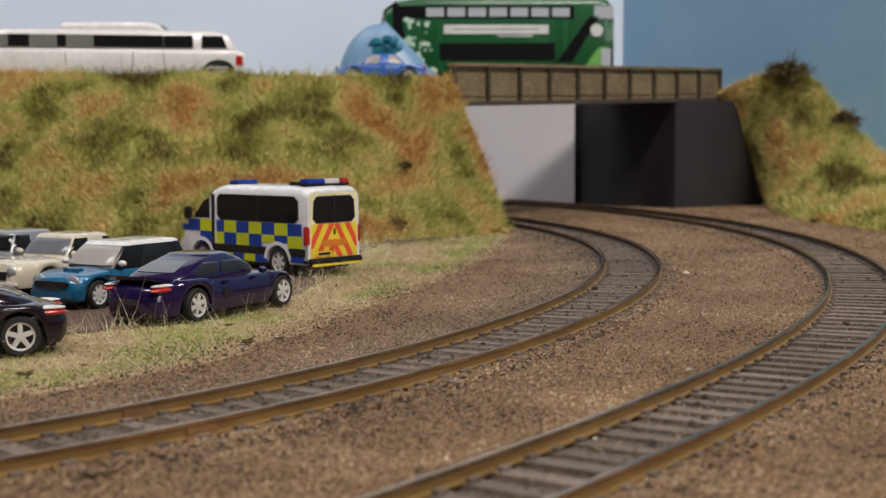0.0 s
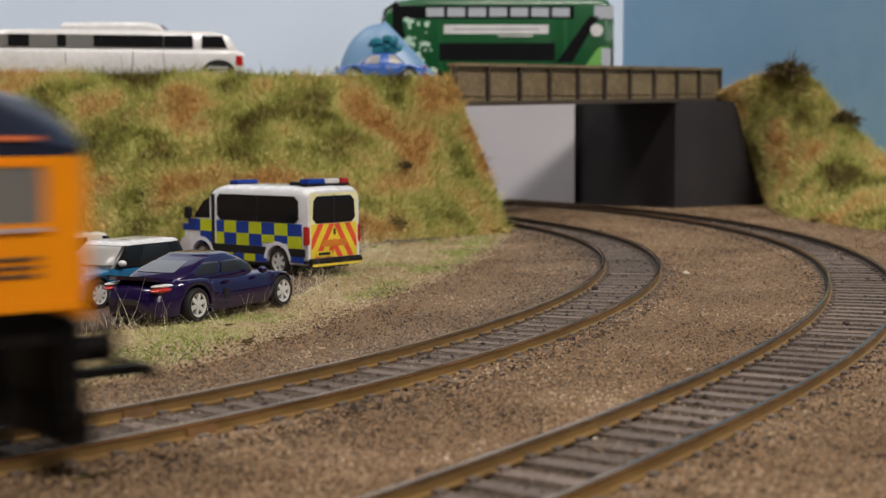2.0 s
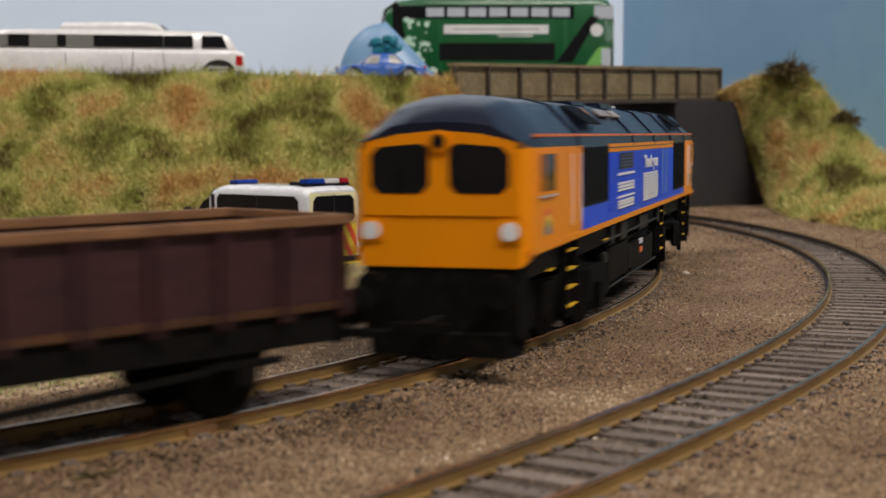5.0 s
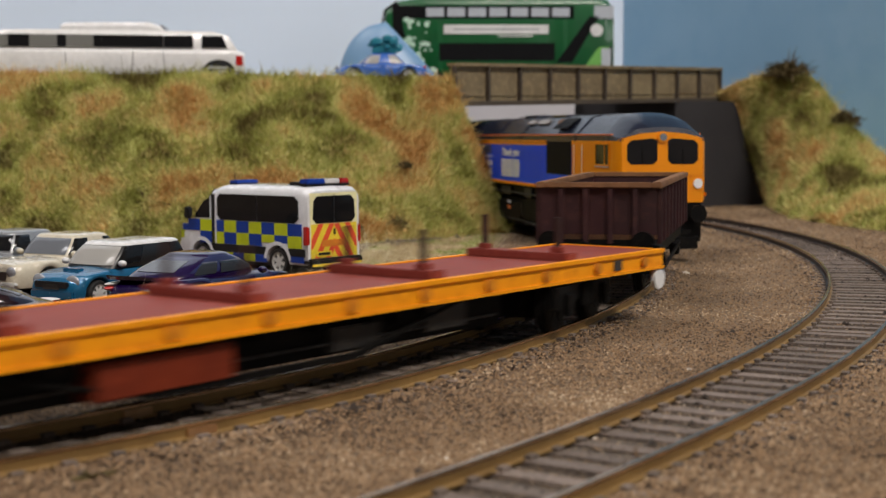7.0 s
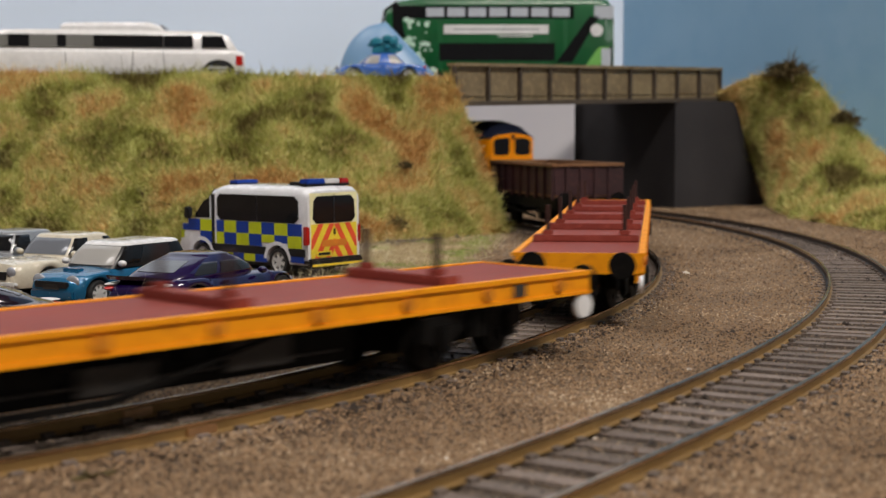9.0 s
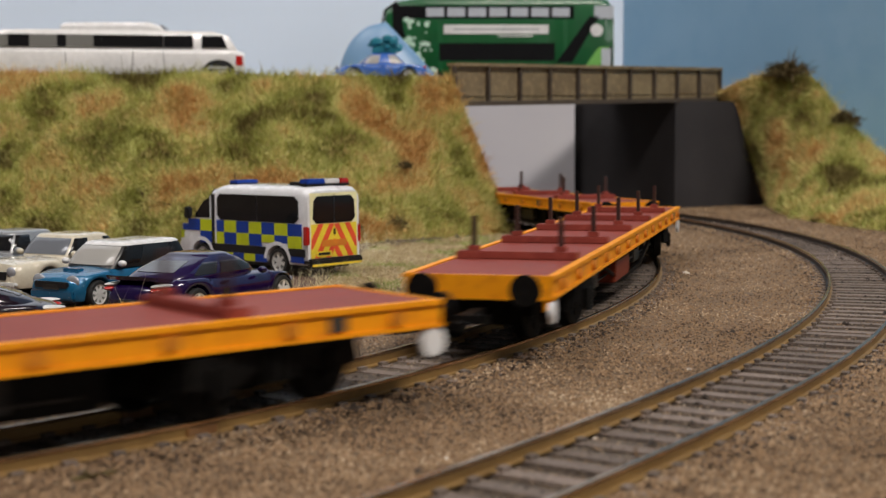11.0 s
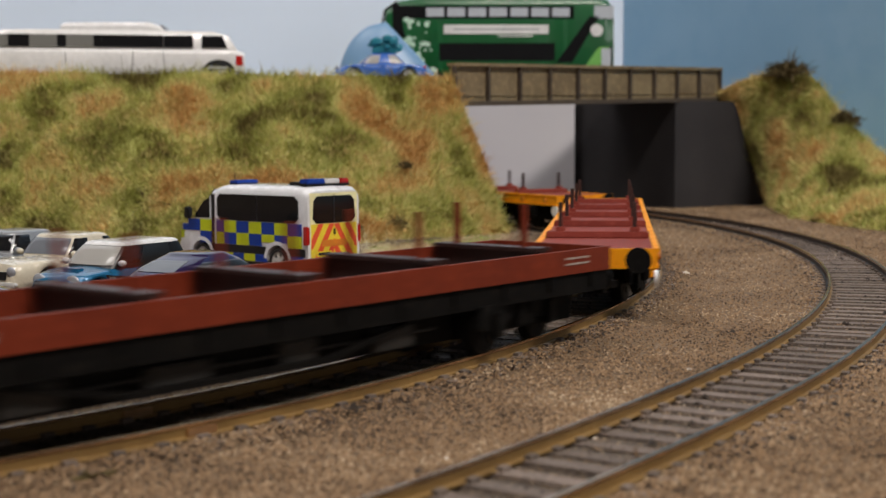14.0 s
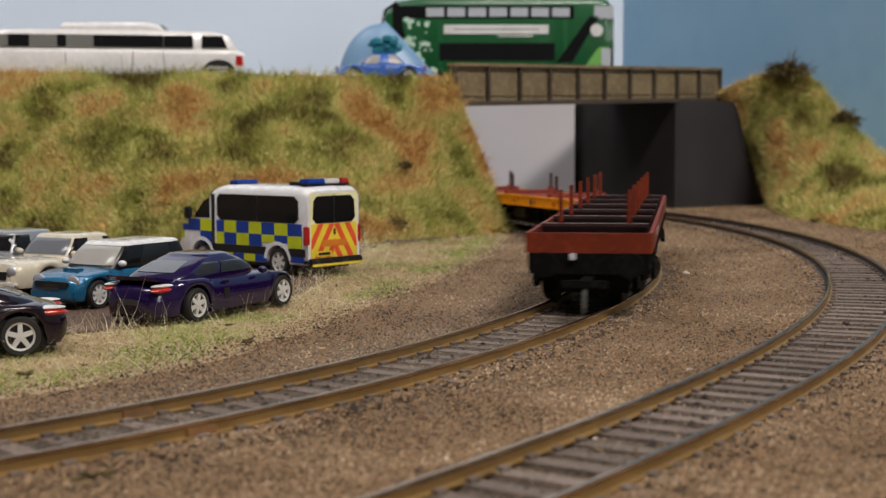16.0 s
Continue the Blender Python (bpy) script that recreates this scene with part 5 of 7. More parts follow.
def chrome_grille(t, L, W, H, top, half):
    part("grille", boxes((L * 0.49, L * 0.512, -W * 0.27, W * 0.27, H * 0.30, H * 0.44), bevel=0.2), "trim", t)
    part("front_bumper", boxes((L * 0.49, L * 0.525, -W * 0.47, W * 0.47, H * 0.20, H * 0.27), bevel=0.3), "rim", t)
    for s in (1, -1):
        part("flash", boxes((-L * 0.46, L * 0.10, *sorted((s * half(0) * 0.98, s * (half(0) + 0.06))), H * 0.47, H * 0.52)), "p_flash", t, "dark green side flash")


M["p_flash"] = mat("flash_green", (0.03, 0.08, 0.02, 1), None, 0.3, scale=6)
COUPE = dict(L=55.0, W=21.2, H=15.0, wb=33.0, r=3.9, ax=0.8, paint="p_purple", taper=0.32, sill=0.13,
             top=[(-0.5, 0.48), (-0.47, 0.60), (-0.40, 0.66), (-0.25, 0.68), (0.0, 0.64), (0.22, 0.63), (0.36, 0.57), (0.45, 0.48), (0.5, 0.30)],
             base=(-0.42, 0.21), roof=(-0.17, 0.055), belt=0.63, wr_in=0.62, wb_in=0.87, e=0.66, round=1.75, glass="coupe_glass", rear_glass="screen_grey", corner=36, pane_v=(0.30, 0.76), rear_v=(0.46, 0.84), rear_corner=27,
             sides=[(54, 93), (95, 118)], lampz=(0.42, 0.535), lampw=(0.13, 0.17), lampx=(0.86, 0.86), tail_len=0.075, lamp_h=0.055, bumper=None,
             extra=(spoiler, side_intake, lamp_strip), spokes=6)
# grey tint holds the pale interior and the reflection in the glass
M["screen_grey"] = glass("grey_screen", (0.14, 0.15, 0.17, 1), 0.06)
M["coupe_glass"] = glass("coupe_glass", (0.02, 0.02, 0.022, 1), 0.04)
M["pane_sky"] = glass("sky_pane", (0.45, 0.48, 0.52, 1), 0.1)
GR = GROUND + 0.68
car(COUPE, (-57.2, 332.5, GR), 61, "glossy deep purple model sports coupe with silver wheels", group="parked model cars")
DARK = dict(COUPE, paint="p_aubergine", extra=(lamp_strip,), spokes=5, L=55, W=21.6, ax=-2.0)
car(DARK, (-102.6, 268.5, GR), 200, "glossy dark aubergine model sports coupe with silver wheels")
HATCH = dict(L=42.5, W=18.6, H=15.8, wb=26.8, r=3.5, ax=0.6, paint="p_blue", taper=0.14, sill=0.14,
             top=[(-0.5, 0.50), (-0.47, 0.60), (-0.3, 0.62), (0.1, 0.62), (0.22, 0.60), (0.42, 0.53), (0.48, 0.46), (0.5, 0.36)],
             base=(-0.47, 0.22), roof=(-0.43, 0.08), belt=0.63, wr_in=0.80, wb_in=0.93, e=0.30, glass="glass", screen="pane_pale", pillar="trim", roofpaint="p_white",
             rooflabel="white roof", mirror="p_white", lampz=(0.44, 0.48), lampw=(0.24, 0.14), lampx=(0.925, 0.96), lamp_h=0.10, extra=(scoop,), spokes=8, bumper="p_blue")
# pale tint paints in a bright windscreen reflection and light interior
M["pane_pale"] = glass("pale_screen", (0.34, 0.33, 0.31, 1), 0.08)
car(HATCH, (-85.5, 356.5, GR), 239.5, "metallic blue model hatchback with white roof")
SALOON = dict(L=52.0, W=20.0, H=15.6, wb=30.0, r=3.5, paint="p_cream", taper=0.06, sill=0.16,
              top=[(-0.5, 0.52), (-0.48, 0.62), (-0.2, 0.63), (0.15, 0.62), (0.40, 0.60), (0.48, 0.56), (0.5, 0.40)],
              base=(-0.27, 0.17), roof=(-0.19, 0.07), belt=0.63, wr_in=0.78, wb_in=0.92, e=0.32, glass="glass", screen="screen_grey", lampz=(0.44, 0.5), lampw=(0.16, 0.1),
              lampx=(0.985, 0.985), lamp_h=0.09, extra=(chrome_grille,), spokes=5)
car(SALOON, (-106.5, 388, GR), 239.5, "cream vintage model saloon with dark green side flash")
GREY = dict(SALOON, paint="p_grey", screen="glass", extra=(), wr_in=0.70, L=50, roof=(-0.20, 0.09))
car(GREY, (-126, 402, GR), 239.5, "silver-grey model saloon in the car park row")
TOY = dict(L=49.0, W=21.0, H=15.5, wb=29.0, r=3.6, paint="p_toyblue", taper=0.12, sill=0.15,
           top=[(-0.5, 0.45), (-0.42, 0.60), (-0.2, 0.64), (0.2, 0.64), (0.4, 0.56), (0.5, 0.35)], base=(-0.30, 0.26), roof=(-0.16, 0.10), wr_in=0.66, e=0.45,
           glass="pane_pale", lamp_h=0.07, spokes=5)
car(TOY, (-33, 740, ROAD_Z), 186, "bright blue toy car with pale windows on the road", name="toy_car", group="vehicles on the road")


def ribbon_bow():
    bm = bmesh.new()
    rs = random.Random(4)
    for k in range(26):
        a = rs.uniform(0, 6.28)
        rr = rs.uniform(1.5, 7.5)
        b2 = bmesh.new()
        bmesh.ops.create_icosphere(b2, subdivisions=1, radius=rs.uniform(1.6, 3.0))
        bmesh.ops.scale(b2, vec=(rs.uniform(0.7, 1.6), rs.uniform(0.5, 1.2), rs.uniform(0.5, 1.0)), verts=b2.verts)
        bmesh.ops.translate(b2, vec=(rr * math.cos(a), rr * 0.8 * math.sin(a), 4.5 + rs.uniform(-2.2, 3.2)), verts=b2.verts)
        me = bpy.data.meshes.new("tmp")
        b2.to_mesh(me)
        b2.free()
        bm.from_mesh(me)
        bpy.data.meshes.remove(me)
    box(bm, -6.5, 6.5, -4, 4, -0.2, 3.0, bevel=0.6)
    ob = part("ribbon_bow", bm, "teal")
    ob.matrix_basis = at(-30.5, 740, ROAD_Z + 15.5)
    tagged(ob, "crumpled teal ribbon bow on the toy car roof", "bow")


ribbon_bow()


def dome():
    bm = bmesh.new()
    rows = []
    for v in np.linspace(0, 1, 16):
        lo, hi = -27 + 27 * (1 - math.sqrt(max(1 - v * v, 0))), 31 - 31 * v ** 1.1
        c, rad = (lo + hi) / 2, (hi - lo) / 2 + 0.05
        rows.append([(c + rad * math.cos(a), rad * 0.4 * math.sin(a), 35.0 * v) for a in np.linspace(0, 2 * math.pi, 36, endpoint=False)])
    loft(bm, rows)
    ob = part("plastic_dome", bm, "dome", sharp=60)
    ob.matrix_basis = at(-31, 776, ROAD_Z)
    tagged(ob, "smooth pale blue plastic dome behind the toy car", "dome")


dome()


def slab_side(t, name, x0, x1, z0, z1, w, material, label="", d=0.14, sides=(1, -1), bevel=0.0, lean=0.0):
    """Thin panels on both flanks of a boxy vehicle."""
    out = []
    for s in sides:
        bm = boxes((x0, x1, *sorted((s * (w - 0.3), s * (w + d))), z0, z1), bevel=bevel)
        out.append(part(name, bm, material, t, label))
    return out


def boxy(t, L, W, H, prof, z0, axles, r, material, name="body", round_top=0.12):
    """A van or bus shell lofted along its length; prof gives the roof line as (x/L, z/H)."""
    px, pz = [p[0] * L for p in prof], [p[1] * H for p in prof]
    ra = r * 1.22
    xs = sorted(set(np.round(np.concatenate([np.linspace(-L / 2, L / 2, 40)] + [a + ra * np.sin(np.linspace(-1.57, 1.57, 11)) for a in axles]), 2)))
    rings = []
    for x in xs:
        u = abs(2 * x / L)
        zb = z0
        for a in axles:
            if abs(x - a) < ra:
                zb = max(zb, r + math.sqrt(max(ra * ra - (x - a) ** 2, 0)))
        zt = float(np.interp(x, px, pz))
        w = W / 2 * (1 - 0.05 * u ** 10)
        rt = round_top * W
        hp = [(w * 0.98, zb), (w, zb + 0.5), (w, zt - rt * 1.1), (w - rt * 0.12, zt - rt * 0.55), (w - rt * 0.45, zt - rt * 0.15), (w - rt * 1.1, zt), (0, zt + 0.2)]
        rings.append([(x, y, z) for y, z in hp] + [(x, -y, z) for y, z in hp[-2::-1]])
    bm = bmesh.new()
    loft(bm, rings)
    return part(name, bm, material, t, sharp=40)


def police_van(place, heading, L=61.0, W=22.6, H=27.0):
    t = tagged(new("police_van"), "white model police van with blue and yellow checks", "van", "parked model cars")
    t.matrix_basis = at(*place, heading)
    r, ax = 4.1, (18.5, -17.5)
    body = boxy(t, L, W, H, [(-0.5, 0.95), (-0.47, 1.0), (0.14, 1.0), (0.22, 0.95), (0.37, 0.62), (0.47, 0.52), (0.5, 0.36)], 3.6, ax, r, "p_van")
    part("chassis", boxes((-L * 0.47, L * 0.46, -W * 0.36, W * 0.36, 2.2, 9)), "trim", t)
    w = W / 2
    # checks: two rows that start behind the bonnet
    cw = 5.9
    for k in range(9):
        x1 = 25.0 - k * cw
        for row in range(2):
            z0 = 12.2 - row * 3.7
            if k == 0 and row == 1:
                continue
            m = "b_blue" if (k + row) % 2 == 0 else "b_yellow"
            lo = max(x1 - cw, -L / 2 + 1.2)
            zz0 = z0
            if row == 1 and abs((x1 + lo) / 2 + 17.5) < 4.5:
                zz0 = z0 + 1.3
            slab_side(t, "check_panel", lo + 0.02, x1 - 0.02, zz0, z0 + 3.68, w, m, "blue reflective check" if m == "b_blue" else "yellow reflective check")
    slab_side(t, "check_panel", 25.05, 29.2, 9.6, 12.1, w - 0.35, "b_yellow", "yellow reflective check")
    slab_side(t, "check_panel", 25.05, 28.2, 12.15, 14.2, w - 0.2, "b_blue", "blue reflective check")
    slab_side(t, "rub_strip", -12.2, 13.6, 6.0, 8.4, w, "trim", "dark grey rubbing strip")
    slab_side(t, "rub_strip", -L / 2 + 1.0, -22.6, 6.0, 8.4, w, "trim", "dark grey rubbing strip")
    for k in range(5):
        x1 = 13.5 - k * 5.2
        slab_side(t, "check_panel", x1 - 5.18, x1, 3.7, 5.95, w, "b_yellow" if k % 2 else "b_blue")
    slab_side(t, "check_panel", -L / 2 + 1.6, -23.2, 4.2, 6.2, w, "b_blue")
    # windows
    for s in (1, -1):
        for x0, x1 in ((-8.2, 10.6), (-26.8, -8.4)):
            q = [(x0 if x0 > -20 else x0 + 1.6, 16.0), (x1 if x1 < 0 else x1 - 1.6, 16.0)]
            q += [(x1, 16.0 if x1 < 0 else 17.4), (x1, 24.2 if x1 < 0 else 22.8), (x1 if x1 < 0 else x1 - 1.4, 24.2), (x0 if x0 > -20 else x0 + 1.6, 24.2), (x0, 24.2 if x0 > -20 else 22.6), (x0, 16.0 if x0 > -20 else 17.6)]
            out = [p for i, p in enumerate(q) if p != q[i - 1]]
            bm = bmesh.new()
            solid(bm, out, "y", *sorted((s * (w - 0.3), s * (w + 0.15))))
            part("side_window", bm, "glass", t)
        part("pillar", boxes((11.0, 11.7, *sorted((s * (w - 0.2), s * (w + 0.16))), 8.4, 24.4)), "p_van", t)
    slab_side(t, "sliding_door_gap", 11.8, 13.4, 5.0, 24.0, w, "trim")
    for s in (1, -1):
        bm = bmesh.new()
        solid(bm, [(14.4, 16.4), (22.4, 16.4), (17.2, 21.8), (14.4, 22.8)], "y", *sorted((s * (w - 0.3), s * (w + 0.15))))
        part("cab_window", bm, "glass", t)
        part("mirror", boxes((22.6, 24.6, *sorted((s * (w + 0.2), s * (w + 2.4))), 16.0, 19.8), bevel=0.4), "trim", t)
        for a in ax:
            wheel(t, a, s * (w - 0.2), r, s, 6)
            bm = bmesh.new()
            ring = [((r * 1.24) * math.cos(q), r + (r * 1.24) * math.sin(q)) for q in np.linspace(0.15, 2.99, 14)]
            ring += [((r * 1.52) * math.cos(q), r + (r * 1.52) * math.sin(q)) for q in np.linspace(2.99, 0.15, 14)]
            solid(bm, [(a + x, z) for x, z in ring], "y", *sorted((s * (w - 0.2), s * (w + 0.2))))
            part("arch_trim", bm, "p_van", t)
        part("tail_lamp", boxes((-L / 2 - 0.15, -L / 2 + 1.5, *sorted((s * (w - 1.3), s * (w + 0.16))), 9.6, 15.2), bevel=0.2), "lamp_red", t)
        part("headlamp", boxes((L * 0.45, L * 0.485, *sorted((s * (w - 4.5), s * (w - 0.4))), 10.2, 12.8), bevel=0.5), "lamp_clear", t)
    bm = bmesh.new()
    solid(bm, [(L * 0.225, 25.3), (L * 0.365, 17.0), (L * 0.37, 17.1), (L * 0.232, 25.6)], "y", -w * 0.84, w * 0.84)
    part("windscreen", bm, "glass", t)
    # rear: two panes, chevrons, plate, bumper
    xr = -L / 2
    for s in (1, -1):
        bm = bmesh.new()
        solid(bm, [(s * y, z) for y, z in ((0.12, 16.0), (7.4, 16.0), (8.9, 17.4), (8.5, 22.8), (7.0, 24.2), (0.12, 24.2))], "x", xr - 0.2, xr + 0.3)
        part("rear_window", bm, "glass", t)
    part("door_split", boxes((xr - 0.24, xr + 0.2, -0.2, 0.2, 16.0, 24.6)), "trim", t)
    part("rear_panel", boxes((xr - 0.08, xr + 0.3, -10.0, 10.0, 5.6, 25.2), bevel=0.1), "b_pale", t, "yellow reflective rear panel")
    part("rear_panel", boxes((xr - 0.11, xr + 0.2, -9.6, 9.6, 5.6, 15.8)), "b_amber", t, "yellow reflective rear panel")
    for s in (1, -1):
        for k in range(5):
            y0 = -3.2 + k * 4.6
            a0, a1 = y0, y0 - 6.2
            b0, b1 = y0 + 2.2, y0 + 2.2 - 6.2
            q = []
            zs = np.linspace(5.6, 15.8, 12)
            left = [(a0 + (a1 - a0) * (z - 5.6) / 10.2, z) for z in zs]
            right = [(b0 + (b1 - b0) * (z - 5.6) / 10.2, z) for z in zs]
            for (l, z), (rr, z2), in zip(zip([p[0] for p in left], zs), zip([p[0] for p in right], zs)):
                l2, r2 = max(l, 0.05), min(rr, 9.55)
                if r2 - l2 > 0.12:
                    q.append((l2, r2, z))
            if len(q) < 2:
                continue
            outline = [(s * l, z) for l, _, z in q] + [(s * rr, z) for _, rr, z in reversed(q)]
            bm = bmesh.new()
            solid(bm, outline, "x", xr - 0.16, xr + 0.1)
            part("chevron", bm, "b_red", t, "red reflective chevron")
    part("lettering_bar", boxes((xr - 0.22, xr, -5.2, 5.2, 8.9, 10.9)), "p_letter", t)
    part("number_plate", boxes((xr - 0.3, xr, 1.2, 7.4, 6.0, 7.6)), "b_amber", t)
    part("plate_bar", boxes((xr - 0.36, xr, 1.9, 6.7, 6.4, 7.2)), "trim", t)
    part("door_handle", boxes((xr - 0.5, xr, -0.3, 0.3, 12.4, 14.2)), "trim", t)
    part("rear_bumper", boxes((xr - 1.5, xr + 2, -w + 0.2, w - 0.2, 3.4, 5.5), bevel=0.5), "trim", t, "black rear bumper")
    part("step_stripe", boxes((xr - 1.62, xr - 1.4, -w + 1, w - 1, 3.2, 3.9)), "b_amber", t)
    # roof light bar
    bar = part("light_bar", boxes((xr + 2.2, xr + 5.6, -9.0, 9.0, H + 0.1, H + 0.9), bevel=0.2), "trim", t)
    for y0, y1, m in ((-8.8, -5.0, "lamp_red"), (-4.9, 1.2, "p_white"), (1.3, 8.8, "b_blue")):
        part("light_lens", boxes((xr + 2.0, xr + 5.8, y0, y1, H + 0.7, H + 2.3), bevel=0.35), m, bar)
    part("roof_pod", boxes((xr + 7, xr + 15, -5, 5, H, H + 1.2), bevel=0.5), "trim", t)
    bar = part("light_bar", boxes((L * 0.09, L * 0.145, -1.4, 7.5, H, H + 0.4)), "trim", t)
    part("light_lens", boxes((L * 0.085, L * 0.15, -1.5, 7.6, H + 0.3, H + 1.4), bevel=0.35), "b_blue", bar)
    bm = bmesh.new()
    cyl(bm, (L * 0.19, 3, H - 1), "z", 0.15, 4.5, 6)
    part("aerial", bm, "trim", t)
    return t


M["b_pale"] = mat("pale_yellow_rear", (0.90, 0.86, 0.50, 1), None, 0.35, scale=8)
M["p_letter"] = mat("faded_orange", (0.75, 0.24, 0.03, 1), None, 0.4, scale=5)
police_van((-56.0, 439.5, GR), 138.7)


def white_van(place, heading, L=69, W=24, H=34):
    t = tagged(new("panel_van"), "plain white model high-roof panel van", "van", "vehicles on the road")
    t.matrix_basis = at(*place, heading)
    boxy(t, L, W, H, [(-0.5, 0.97), (-0.47, 1.0), (0.18, 1.0), (0.28, 0.93), (0.42, 0.60), (0.5, 0.40)], 4, (19, -18), 4.2, "p_white")
    for s in (1, -1):
        for a in (19, -18):
            wheel(t, a, s * 11.8, 4.2, s, 6)
        part("side_window", boxes((12, 20, *sorted((s * 11.8, s * 12.15)), 19, 26)), "glass", t)
        part("rear_window", boxes((-31.2, -30.7, *sorted((s * 1, s * 10)), 20, 31), bevel=0.1), "glass", t)
    bm = bmesh.new()
    solid(bm, [(L * 0.27, 32.0), (L * 0.405, 21.5), (L * 0.41, 21.6), (L * 0.278, 32.4)], "y", -10, 10)
    part("windscreen", bm, "glass", t)


white_van((-171, 764, ROAD_Z), 2)


def limousine(place, heading, L=128, W=25, H=26.5):
    t = tagged(new("stretch_limousine"), "white stretched model limousine with long dark windows", "car", "vehicles on the road")
    t.matrix_basis = at(*place, heading)
    ax, r = (48, -53.5), 4.8
    boxy(t, L, W, H * 0.64, [(-0.5, 0.90), (-0.48, 1.0), (0.30, 1.0), (0.44, 0.95), (0.5, 0.70)], 4.2, ax, r, "p_white", "body", 0.09)
    bm = bmesh.new()
    rows = []
    for x, zt, w in ((-61, 0.66, 11.6), (-58, 0.90, 11.2), (-52, 0.985, 10.8), (-20, 1.0, 10.7), (20, 1.0, 10.7), (30, 0.985, 10.7), (37, 0.86, 11), (44, 0.64, 11.6)):
        z0, z1 = H * 0.6, H * zt
        rows.append([(x, y, z) for y, z in ((w, z0), (w * 0.94, z0 + (z1 - z0) * 0.75), (w * 0.8, z1), (0, z1 + 0.25), (-w * 0.8, z1), (-w * 0.94, z0 + (z1 - z0) * 0.75), (-w, z0))])
    loft(bm, rows)
    part("cabin", bm, "p_white", t, sharp=40)
    for s in (1, -1):
        # the lighter panes carry a grey reflection in their colour
        for x0, x1, m in ((-57, -47, "glass"), (-43.5, -31.9, "glass"), (-31.7, -20, "glass"), (-19.98, -8, "glass"), (-7.98, -4.5, "glass"), (-4.48, 6, "clear"), (6.02, 9.5, "glass"), (9.52, 20, "clear"), (20.02, 27.96, "glass")):
            bm = bmesh.new()
            yb, yt = 11.55, 10.85
            zb = 0.665
            vs = [(x0, s * yb, H * zb), (x1, s * yb, H * zb), (x1, s * yt, H * 0.90), (x0 + (1.6 if x0 < -50 else 0), s * yt, H * 0.90)]
            loft(bm, [vs, [(x, y - s * 0.8, z) for x, y, z in vs]])
            part("side_window", bm, m, t)
        bm = bmesh.new()
        vs = [(28, s * 11.6, H * 0.655), (39, s * 11.6, H * 0.655), (33.5, s * 11.0, H * 0.88), (28, s * 10.9, H * 0.90)]
        loft(bm, [vs, [(x, y - s * 0.8, z) for x, y, z in vs]])
        part("side_window", bm, "clear", t)
        for a in ax:
            bm = bmesh.new()
            ring = [(r * 1.05 * math.cos(q), r + r * 1.05 * math.sin(q)) for q in np.linspace(0, math.pi, 14)]
            ring += [(r * 1.42 * math.cos(q), r + r * 1.42 * math.sin(q)) for q in np.linspace(math.pi, 0, 14)]
            solid(bm, [(a + x, z) for x, z in ring], "y", *sorted((s * 11.8, s * 12.75)))
            part("arch_trim", bm, "trim", t, "black wheel arch")
            wheel(t, a, s * 12.3, r, s, 5)
        part("tail_lamp", boxes((-63.3, -60.5, *sorted((s * 10.2, s * 12.4)), 8.6, 13.6), bevel=0.2), "lamp_red", t)
        part("headlamp", boxes((60, 63.2, *sorted((s * 7.5, s * 12.0)), 9, 12), bevel=0.3), "lamp_clear", t)
        part("chrome_strip", boxes((-57, 44, *sorted((s * 12.4, s * 12.7)), 7.2, 7.9)), "rim", t)
        for x in (-31.7, -19.7, 6.3):
            part("door_seam", boxes((x - 0.12, x + 0.12, *sorted((s * 12.3, s * 12.58)), 5.5, 15.2)), "trim", t)
    part("rear_bumper", boxes((-63.6, -60, -11.5, 11.5, 4, 7), bevel=0.5), "p_white", t)
    part("front_bumper", boxes((60, 63.8, -11.5, 11.5, 4, 7), bevel=0.5), "p_white", t)
    # stretched about its tail
    for ch in t.children:
        if ch.name.startswith("wheel"):
            ch.location.x = (-64 + (ch.location.x / MM + 64) * 1.27) * MM
        else:
            ch.data.transform(Matrix.Translation((-64 * MM, 0, 0)) @ Matrix.Diagonal((1.27, 1, 1, 1)) @ Matrix.Translation((64 * MM, 0, 0)))


limousine((-167, 718, ROAD_Z - 0.2), 193)


